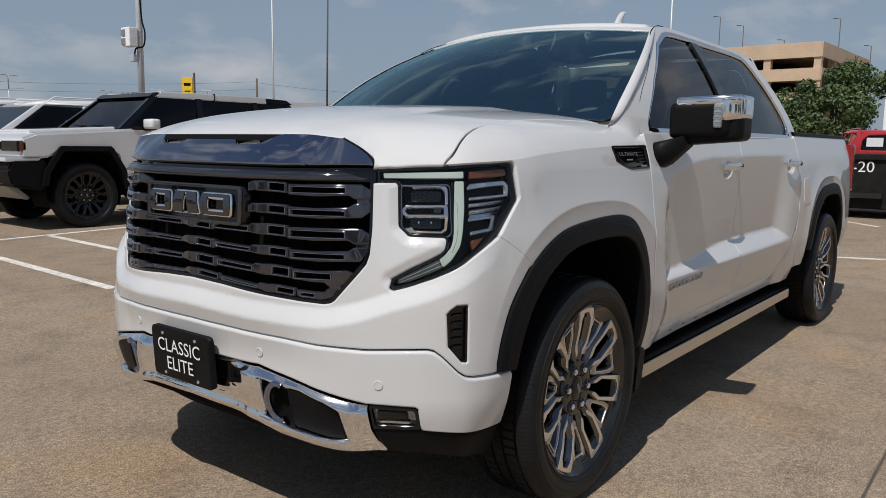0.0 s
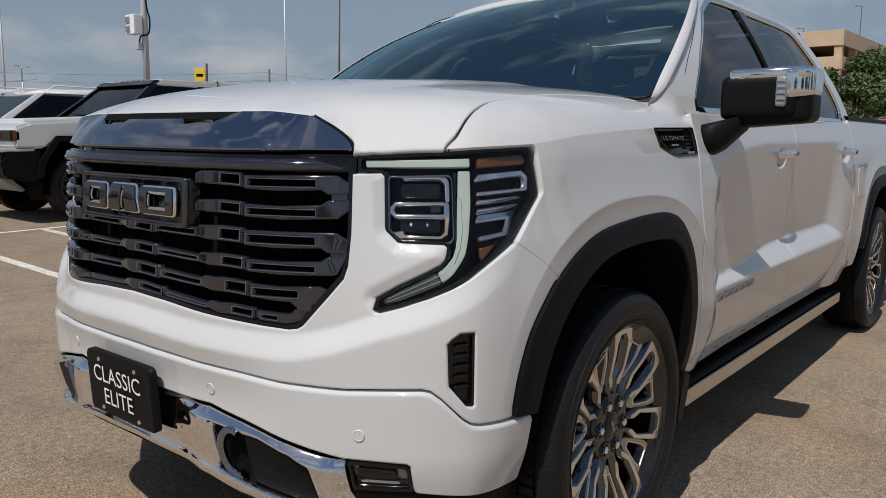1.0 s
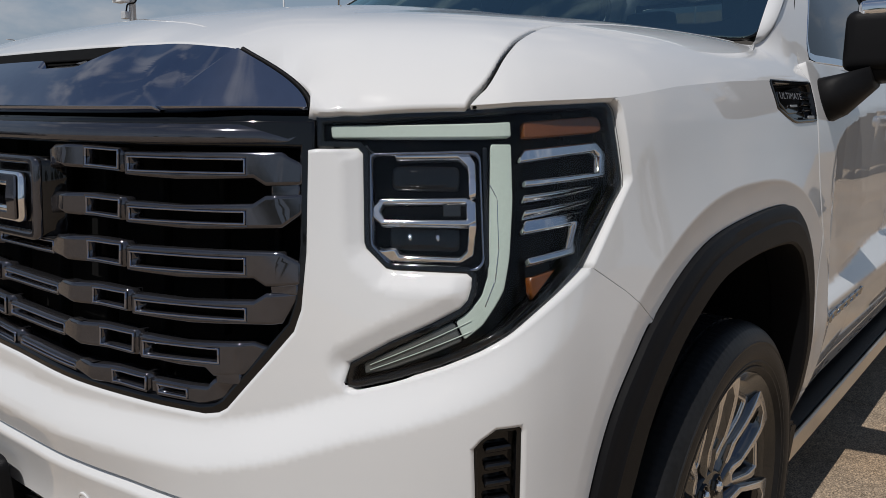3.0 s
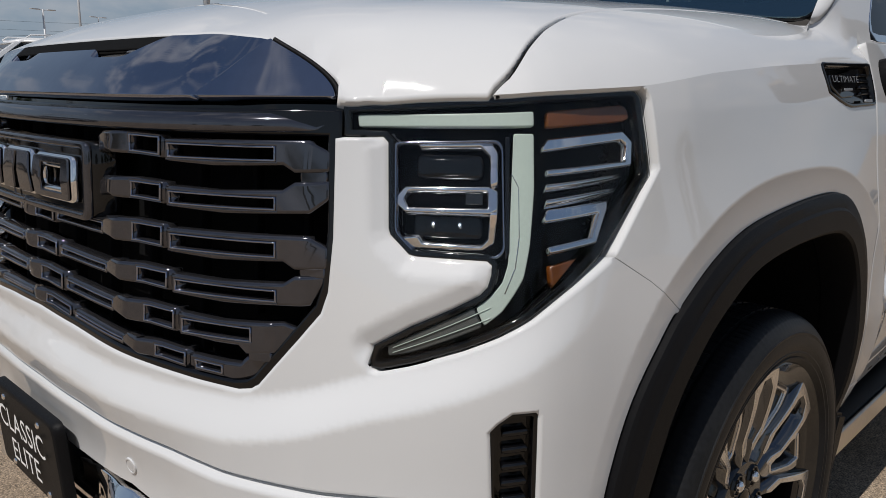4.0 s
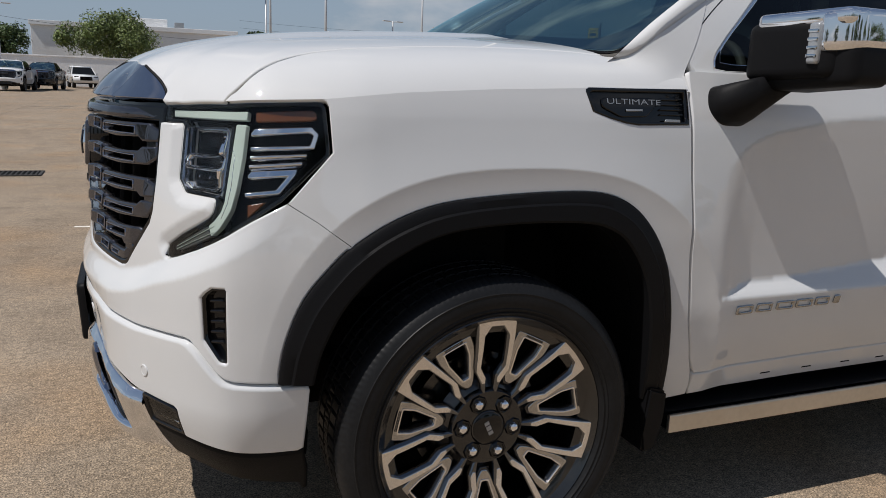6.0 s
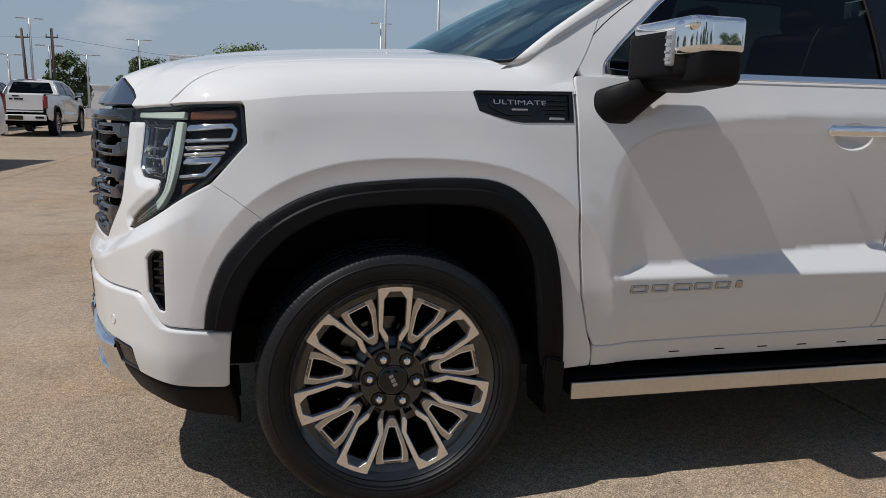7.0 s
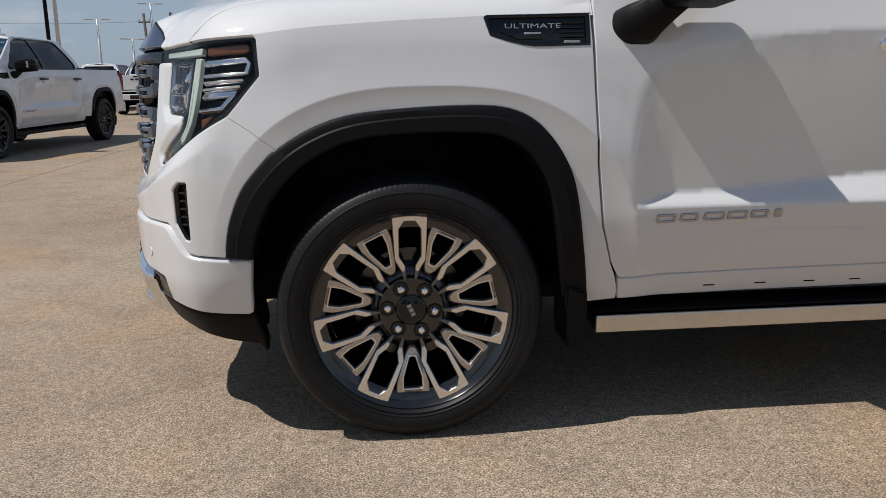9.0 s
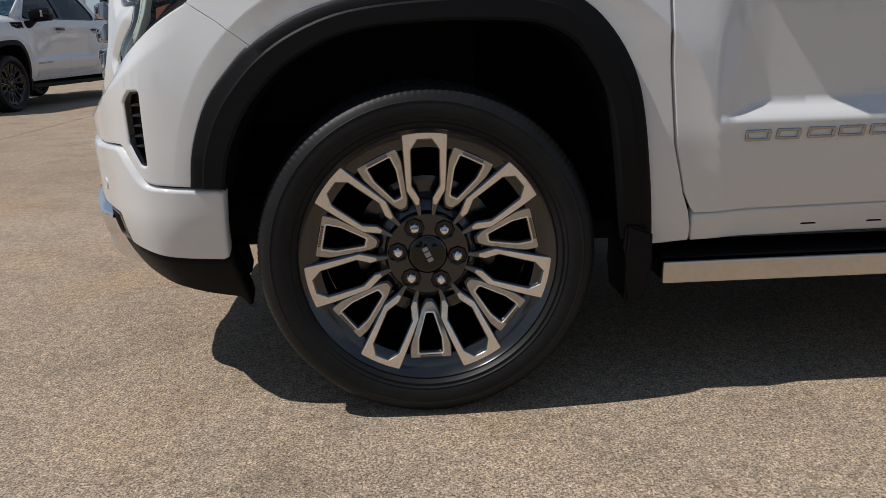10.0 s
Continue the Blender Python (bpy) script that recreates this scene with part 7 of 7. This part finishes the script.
    for s in (1, -1):
        for x0, x1, xt in ((0.38, 0.56, 1.28), (1.98, 2.08, 2.05), (3.05, 3.15, 3.05), (3.9, 4.15, 3.5)):
            q = prism([(x0, 1.14), (x1, 1.14), (xt + 0.12, 1.73), (xt, 1.73)], s * 0.90, s * 0.965, 0.01)
            for v in q.verts:
                v.co.y -= s * 0.19 * max(0, (v.co.z - 1.14) / 0.6)
            part("pillar", q, M_FARPAINT, T)
        part("mirror", box((0.13, 0.22, 0.14), (0.85, s * 1.07, 1.22), 0.04), M_FARPAINT, T, "", True)
        part("headlamp", box((0.12, 0.35, 0.12), (-0.86, s * 0.74, 0.92), 0.03), M_GLOSS, T)
        tube("roof_rail", [(1.5, s * 0.70, 1.80), (1.6, s * 0.70, 1.86), (3.3, s * 0.70, 1.86), (3.4, s * 0.70, 1.80)], 0.015, M_FARPAINT, T)
        for cx in (0.0, 3.05):
            w = make_wheel(T, Matrix.Translation((cx, s * 0.86, 0.38)) @ Matrix.Rotation(0 if s == -1 else math.pi, 4, "Z") @ Matrix.Diagonal((0.92, 0.9, 0.92, 1)))
            tagged(w, "alloy wheel")
    fin = box((0.16, 0.05, 0.06), (3.2, 0, 1.86), 0.02)
    part("roof_antenna", fin, M_FARPAINT, T)
    part("grille", box((0.06, 0.95, 0.32), (-0.925, 0, 0.80), 0.02), M_GLOSS, T, "black grille")
    part("underbody", box((4.0, 1.4, 0.2), (1.6, 0, 0.45), 0.03), M_DARK, T)
    return T


make_wagon(pose(2.9, 13.4, 0) @ Matrix.Diagonal((1.1, 1.08, 1.12, 1)), "white sport utility parked beside the off-roader")
make_wagon(pose(2.7, 17.0, 0) @ Matrix.Diagonal((1.12, 1.08, 1.18, 1)), "white sport utility further along the row")
make_wagon(pose(4.0, 55.9, 0, 0, 0, 14), "white sport utility at the far end of the row")
sd = make_wagon(pose(-3.9, 70.5, 0, 0, 0, 100), "white car parked by the boundary wall")


# ---- lamps, poles, buildings, trees ----
M_POLE = material("galvanised_pole", (0.55, 0.56, 0.57), 0.5, 0.3, grain=0.06)
M_WOOD = material("weathered_pole", (0.11, 0.085, 0.065), 0.9, grain=0.3, grain_scale=20)
M_STUCCO = material("tan_precast", (0.56, 0.42, 0.29), 0.9, grain=0.08, grain_scale=6, blotch=0.08, blotch_scale=0.3)
M_WALLW = material("white_masonry", (0.82, 0.82, 0.81), 0.85, grain=0.06, grain_scale=8, blotch=0.08, blotch_scale=0.3)
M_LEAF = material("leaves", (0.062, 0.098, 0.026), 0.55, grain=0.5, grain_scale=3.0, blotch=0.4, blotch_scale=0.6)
# lighter copy for one crown: sunlight on the leaves put into their colour
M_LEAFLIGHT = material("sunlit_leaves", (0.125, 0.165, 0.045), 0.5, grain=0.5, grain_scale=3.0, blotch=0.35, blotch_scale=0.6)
M_BARK = material("bark", (0.12, 0.09, 0.065), 0.9, grain=0.3, grain_scale=14)
M_YELLOW = material("yellow_sign", (0.80, 0.52, 0.02), 0.6, grain=0.05)
M_REDCAR = material("red_paint", (0.45, 0.015, 0.02), 0.3, 0.0, 1.0, grain=0.04)
M_SKIP = material("black_steel", (0.012, 0.011, 0.010), 0.7, spec=0.2, grain=0.3, grain_scale=8, blotch=0.3)


def street_lamp(x, y, h, arms=2, lean=0.0, label="tall galvanised lot light with flat heads", reach=0.35, turn_=0.0, r=0.09, mat=None):
    T = thing("street_lamp", label, "street lamp", "lot lights")
    T.matrix_basis = pose(x, y, 0, 0, lean, 0)
    part("pole", rod((0, 0, 0), (0, 0, h), r, r * 0.6, 10), mat or M_POLE, T, smooth=True)
    part("footing", rod((0, 0, 0), (0, 0, 0.7), 0.28, 0.28, 16), M_WALLW, T)
    for k in range(arms):
        a = turn_ + math.pi * k
        c, s = math.cos(a), math.sin(a)
        arm = part("arm", rod((0, 0, h - 0.05), (c * reach, s * reach, h), 0.028, n=8), mat or M_POLE, T)
        part("lamp_head", box((0.55, 0.30, 0.065), (0, 0, 0), 0.02, rot=Matrix.Translation((c * (reach + 0.22), s * (reach + 0.22), h)) @ Matrix.Rotation(a, 4, "Z")), mat or M_POLE, arm)
    return T


def utility_pole(x, y, h, lean=0.0, arm=True):
    T = thing("utility_pole", "dark weathered wooden utility pole", "utility pole", "utility poles")
    T.matrix_basis = pose(x, y, 0, 0, lean, 0)
    part("pole", rod((0, 0, 0), (0, 0, h), 0.12, 0.085, 10), M_WOOD, T, smooth=True)
    if not arm:
        return T
    part("crossarm", box((0.8, 0.08, 0.09), (0, 0, h - 0.6), 0.01), M_WOOD, T)
    for k in (-0.34, 0.34):
        part("insulator", rod((k, 0, h - 0.55), (k, 0, h - 0.38), 0.04, 0.03, 8), M_GREY, T)
    return T


def cable(p, q, sag, r=0.009):
    pts = [Vector(p).lerp(Vector(q), t) - Vector((0, 0, sag * 4 * t * (1 - t))) for t in np.linspace(0, 1, 20)]
    return tagged(tube("overhead_cable", [tuple(v) for v in pts], r, M_DARK, n=4), "thin dark overhead cable between poles", "cable", "overhead cables")


def tree(x, y, h, spread, trunk=1.2, seed=1, leaves=6000, label="dense green leafy tree", r=0.13, flat_=0.8, size=0.13, leaf=None):
    rnd = random.Random(seed)
    T = thing("tree", label, "tree", "trees")
    T.matrix_basis = pose(x, y, 0)
    tr = bmesh.new()
    rod((0, 0, 0), (0.05, 0.02, trunk), r, r * 0.8, 10, tr)
    tips = []
    for k in range(9):
        a, e = k * 2.4 + rnd.random(), rnd.uniform(0.5, 1.2)
        q = Vector((math.cos(a) * spread * 0.45 * rnd.uniform(0.5, 1), math.sin(a) * spread * 0.45 * rnd.uniform(0.5, 1), trunk + (h - trunk) * rnd.uniform(0.35, 0.8)))
        rod((0.05, 0.02, trunk * 0.95), tuple(q), r * 0.5, r * 0.15, 7, tr)
        tips.append(q)
    part("trunk", tr, M_BARK, T, smooth=True)
    clumps = []
    for k in range(34):
        a, f = rnd.uniform(0, 6.283), rnd.random() ** 0.5
        zz = rnd.random()
        w = spread * (0.35 + 0.65 * math.sin(math.pi * min(1, zz * flat_ + 0.18)))
        clumps.append((Vector((math.cos(a) * w * f, math.sin(a) * w * f, trunk + (h - trunk) * zz)), spread * rnd.uniform(0.16, 0.34)))
    verts, faces = [], []
    for k in range(leaves):
        c, rr = rnd.choice(clumps)
        d = Vector((rnd.gauss(0, 1), rnd.gauss(0, 1), rnd.gauss(0, 1))).normalized()
        p = c + d * rr * rnd.uniform(0.55, 1.05)
        p.z = max(p.z, trunk * 0.7)
        n = (d + Vector((rnd.gauss(0, .7), rnd.gauss(0, .7), rnd.gauss(0.3, .7)))).normalized()
        t = n.orthogonal().normalized()
        t.rotate(Matrix.Rotation(rnd.uniform(0, 6.28), 3, n))
        u = n.cross(t)
        s = size * rnd.uniform(0.6, 1.4)
        b = len(verts)
        verts += [p - t * s, p - u * s * 0.45 + n * s * 0.12, p + t * s, p + u * s * 0.45 + n * s * 0.12]
        faces += [(b, b + 1, b + 2), (b, b + 2, b + 3)]
    me = bpy.data.meshes.new("crown")
    me.from_pydata([tuple(v) for v in verts], [], faces)
    link("crown", me, leaf or M_LEAF, T, "green leaves in uneven clumps")
    return T


# pole with a meter box beside the row
mp_ = thing("meter_pole", "white steel pole with grey meter boxes and a looped cable", "pole")
mp_.matrix_basis = pose(7.83, 14.94, 0)
part("pole", rod((0, 0, 0), (0, 0, 9.0), 0.075, 0.07, 14), M_POLE, mp_, smooth=True)
b1 = part("meter_box", box((0.22, 0.36, 0.44), (-0.20, 0.10, 3.70), 0.02), M_WALLW, mp_, "pale grey meter box")
part("box_cover", box((0.03, 0.16, 0.14), (-0.32, 0.17, 3.80), 0.01), M_GREY, b1)
part("box_cover", box((0.03, 0.16, 0.14), (-0.32, 0.17, 3.60), 0.01), M_GREY, b1)
part("junction_box", box((0.14, 0.18, 0.16), (-0.13, 0.06, 3.22), 0.015), M_POLE, mp_)
tube("looped_cable", spline([(-0.02, -0.10, 4.6), (0.0, -0.12, 4.1), (-0.02, -0.26, 3.8), (-0.04, -0.22, 3.5), (-0.10, 0.0, 3.45), (-0.12, 0.05, 3.3)], 6), 0.018, M_DARK, mp_, "black looped cable")

# trees across the lot, seen in paint, chrome and glass
for k, (x, y, h, w) in enumerate(((-60, -52, 9, 6.0), (-40, -66, 8, 6.0), (-22, -60, 9, 6.0), (-9, -38, 9, 3.2), (-3, -62, 8, 6.0), (17, -58, 9, 6.5), (38, -56, 8, 6.0), (60, -54, 9, 6.5), (-80, -30, 9, 6.5), (-84, -4, 8, 6.0), (-82, 20, 9, 6.0))):
    tree(x, y, h, w, 1.6, 40 + k, 1500, "dense green leafy tree across the lot", 0.2, 0.8, 0.5)

for x, y, h, arms, t_ in ((42.27, 51.6, 15.5, 2, 0.4), (53.2, 20.26, 15.0, 2, 0.8), (13.4, 56.2, 11.5, 2, 0.2), (20.25, 54.0, 11.5, 2, 0.2), (18.2, 54.8, 5.95, 2, 0.2), (-14.9, 54.8, 6.5, 2, 0.2), (-18.3, 53.8, 5.4, 2, 0.2), (-13.85, 55.1, 4.8, 2, 0.1), (-16.25, 54.5, 4.1, 2, 0.5), (-11.6, 55.5, 4.3, 2, 0.3), (-8.26, 56.1, 5.5, 2, 0.1), (13.1, 55.1, 12.0, 2, 0.4), (8.9, 55.9, 7.45, 2, 0.0), (9.3, 56.4, 14.0, 2, 0.0)):
    street_lamp(x, y, h, arms, 0, turn_=t_, r=0.10)
street_lamp(28.5, 30.45, 13.0, 1, 1.2, "slim dark leaning pole", 0.3, 0, 0.06, M_WOOD)
street_lamp(-11.31, 26.4, 12.0, 1, 0.4, "tall black pole behind the parked pickups", 0.3, 0, 0.075, M_TRIM)
street_lamp(-11.73, 28.4, 13.0, 2, 0.6, turn_=0.4, r=0.085)
for x, h in ((37.0, 6.07), (42.5, 6.52), (48.5, 6.83), (28.1, 6.88)):
    street_lamp(x, 70.0, h, 2, turn_=0.3, r=0.09)
for x, y, h, l in ((-15.2, 54.7, 5.85, -2.0), (-13.6, 55.1, 5.95, -0.5), (44.3, 56.4, 7.2, 0)):
    utility_pole(x, y, h, l, x < 40)
cable((-40, 52.5, 6.2), (-15.4, 54.7, 5.3), 0.5)
cable((-15.4, 54.7, 5.3), (-13.7, 55.1, 5.4), 0.05)
cable((-13.7, 55.1, 5.4), (25, 60, 5.2), 1.4)
cable((10, 78, 6.9), (44.3, 56.4, 6.9), 0.8)
cable((10, 78, 6.2), (44.3, 56.4, 6.2), 0.8)
cable((44.3, 56.4, 6.8), (75, 40, 6.6), 0.7)

sg = thing("yellow_sign", "yellow rental sign with plain dark bars on a post", "sign")
sg.matrix_basis = pose(39.2, 60.2, 0, 0, 0, -52)
part("post", rod((0.85, 0, 0), (0.85, 0, 7.5), 0.09, n=10), M_WOOD, sg)
bd = part("board", box((0.95, 0.16, 1.9), (0.22, 0, 6.1), 0.03), M_YELLOW, sg)
part("writing_bar", box((0.62, 0.02, 0.26), (0.22, -0.085, 6.45), 0.01), M_DARK, bd)
part("writing_bar", box((0.50, 0.02, 0.10), (0.22, -0.085, 5.85), 0.01), M_DARK, bd)

# far low buildings behind the row, fence
fb_ = thing("storage_building", "long low white metal building with a ribbed roof", "building")
part("wall", box((46, 14, 4.9), (66, 70, 2.45), 0.05, rot=None), M_WALLW, fb_)
part("roof", prism([(-24, 4.9), (24, 4.9), (24, 5.3), (0, 5.9), (-24, 5.3)], -8, 8), M_WALLW, fb_).location = (66, 70, 0)
fb_.matrix_basis = Matrix.Translation((0, 0, 0))

# parking structure
def garage():
    T = thing("parking_garage", "tan concrete parking garage with open decks and rooftop lights", "building")
    T.matrix_basis = pose(105.0, 21.3, 0, 0, 0, -2)
    # corner at the origin: one face runs along +y, the other along +x
    for k in range(5):
        z = 1.2 + 3.05 * k
        part("deck", box((26, 34, 0.35), (13, 17, z), 0.02), M_STUCCO, T)
        part("spandrel", box((0.25, 34, 1.55 if k < 4 else 1.9), (0, 17, z + 0.45), 0.02), M_STUCCO, T)
        part("spandrel", box((26, 0.25, 1.55 if k < 4 else 1.9), (13, 0, z + 0.45), 0.02), M_STUCCO, T)
    for k in range(6):
        part("column", box((0.9, 0.9, 13.2), (0.5, 0.45 + 6.2 * k, 6.6), 0.03), M_STUCCO, T)
    for k in range(1, 4):
        part("column", box((0.9, 0.9, 13.2), (0.45 + 7.0 * k, 0.5, 6.6), 0.03), M_STUCCO, T)
    # near-black block stands in for the shade inside the open decks
    part("core", box((20, 26, 12.6), (14, 18, 6.3), 0.05), M_DARK, T)
    return T


garage()
for x, y, h in ((96.97, 31.58, 17.6), (97.83, 28.94, 16.4), (99.14, 24.37, 14.5), (100.49, 18.53, 16.7), (101.12, 15.16, 13.4)):
    x, y, h = -2.4 + (x + 2.4) * 1.12, -2.2 + (y + 2.2) * 1.12, 1.28 + (h - 1.28) * 1.12
    street_lamp(x, y, h, 1, 0, "dark slim rooftop light with one head", 0.5, 2.3, 0.09, M_WOOD)
ob_ = thing("office_block", "pale office block behind the trees", "building")
part("wall", box((14, 10, 10.9), (103, 7.5, 5.45), 0.05), M_WALLW, ob_)
part("window_band", box((0.2, 8, 1.6), (95.95, 7.5, 8.4), 0.02), M_GLOSS, ob_)

# trees at the back of the lot
tree(50.5, 8.3, 5.9, 3.7, 0.6, 3, 26000, size=0.13)
tree(51.5, 3.9, 5.9, 3.7, 0.6, 5, 22000, size=0.13)
tree(50.0, 12.0, 3.6, 2.4, 0.5, 6, 12000, size=0.13)
tree(54.5, 0.0, 6.6, 3.5, 1.0, 8, 6000, size=0.18)
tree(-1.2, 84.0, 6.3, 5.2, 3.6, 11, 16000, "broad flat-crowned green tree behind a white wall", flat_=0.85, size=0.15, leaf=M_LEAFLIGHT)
tree(-11.8, 88.0, 5.2, 3.0, 1.9, 12, 8000, "dark green tree behind a white wall", flat_=0.8, size=0.16)
tree(14.8, 96.0, 6.4, 3.0, 1.2, 13, 8000, size=0.2)
tree(-13.2, 57.0, 4.1, 1.9, 1.0, 14, 5000, size=0.14)

# white wall and building at the end of the lane
wl_ = thing("boundary_wall", "long white masonry wall with stained coping", "wall")
part("wall", box((34, 0.30, 2.62), (-4.0, 78.0, 1.31), 0.02), M_WALLW, wl_)
part("coping", box((34.1, 0.42, 0.12), (-4.0, 78.0, 2.67), 0.02), M_WALLW, wl_)
part("plinth", box((10, 0.5, 0.55), (6.0, 77.7, 0.27), 0.03), M_JOINT, wl_)
hb = thing("white_building", "white flat-roofed building with parapet and a dark opening", "building")
part("wall", box((21.5, 16, 6.2), (0.9, 101, 3.1), 0.05), M_WALLW, hb)
part("parapet", box((21.8, 0.3, 0.5), (0.9, 92.9, 6.4), 0.03), M_WALLW, hb)
part("upper_storey", box((4.2, 5, 1.4), (2.0, 97, 6.9), 0.05), M_WALLW, hb)
part("door_panel", box((4.4, 0.12, 2.6), (9.2, 92.95, 4.0), 0.02), M_WALLW, hb)
part("window", box((1.0, 0.2, 1.1), (8.6, 92.85, 3.7), 0.02), M_GLOSS, hb)
part("downpipe", rod((11.0, 92.8, 0), (11.0, 92.8, 6.2), 0.08, n=8), M_WALLW, hb)
part("roof_vent", box((1.0, 1.0, 0.9), (5.4, 95, 6.9), 0.05), M_GREY, hb)
bo = thing("bollard", "grey steel bollard beside the wall", "bollard")
part("post", rod((0, 0, 0), (0, 0, 1.6), 0.12, 0.12, 12), M_GREY, bo)
bo.matrix_basis = pose(0.2, 74.0, 0)
ty = thing("spare_tyre", "black tyre leaning on the wall", "tyre")
link("tyre_ring", MESHES["tyre"], None, ty)
ty.matrix_basis = pose(-0.15, 74.6, 0.41, 0, 0, 0)


# dark roll-off container and red car
def container(m):
    T = thing("waste_container", "black steel waste container with worn white number marking", "container")
    T.matrix_basis = m
    part("body", prism([(-1.1, 0.18), (1.1, 0.18), (1.1, 1.15), (-1.1, 1.15)], -2.4, 2.4, 0.02), M_SKIP, T)
    for s in (-1, 1):
        part("top_rail", box((0.10, 4.9, 0.10), (s * 1.1, 0, 1.15), 0.01), M_SKIP, T)
    for k in range(6):
        part("rib", box((0.08, 0.09, 0.9), (-1.13, -2.2 + 0.88 * k, 0.66), 0.01), M_SKIP, T)
    part("front_beam", box((0.14, 1.3, 0.11), (-1.2, 1.3, 0.44), 0.02), M_RIM, T)
    lettering("-20", flat((-1.108, 1.02, 0), (0, -1, 0), (0, 0, 1), (-1, 0, 0)), 0.0, 0.87, 0.29, M_WHITE, T, 0.001)
    for s in (-1, 1):
        part("wheel_block", box((0.5, 0.2, 0.2), (0.0, s * 1.9, 0.1), 0.02), M_SKIP, T)
    return T


container(pose(14.95, -0.55, 0))
rc = make_wagon(pose(19.6, 0.6, 0, 0, 0, 20), "red car with a paper sticker on its window")
tagged(rc, category="car", group="cars by the container")
repaint(rc, {M_FARPAINT: M_REDCAR})
inv = rc.matrix_basis.inverted()
side_fn = flat((17.6, 0, 0), (0, 1, 0), (0, 0, 1), (-1, 0, 0))
win = softened([(0.60, 1.27), (1.20, 1.27), (1.17, 1.50), (1.05, 1.615), (0.62, 1.63)], 0.03, 3)
rcp = panel("rear_quarter", softened([(0.15, 0.70), (1.42, 0.70), (1.42, 1.45), (1.30, 1.62), (1.08, 1.695), (0.15, 1.73)], 0.08, 4), lambda u, v, w=0.0: side_fn(u, v, w - 0.25 * np.clip(np.asarray(u) - 1.0, 0, 1) ** 2 - 0.3 * np.clip(np.asarray(v) - 1.3, 0, 1) ** 2), M_REDCAR, rc, holes=[win], step=0.08, fine=0.04, depth=0.12, edge=0.02)
gls = panel("rear_side_glass", win, lambda u, v, w=0.0: side_fn(u, v, w - 0.05), M_GLOSS, rc, step=0.1, depth=0.004, edge=0.001)
stk = panel("window_sticker", [(0.74, 1.36), (1.08, 1.36), (1.08, 1.56), (0.74, 1.56)], lambda u, v, w=0.0: side_fn(u, v, w - 0.046), M_WALLW, rc, step=0.1, depth=0.002, edge=0.0005, label="white paper window sticker")
for o in (rcp, gls, stk):
    o.matrix_parent_inverse = inv
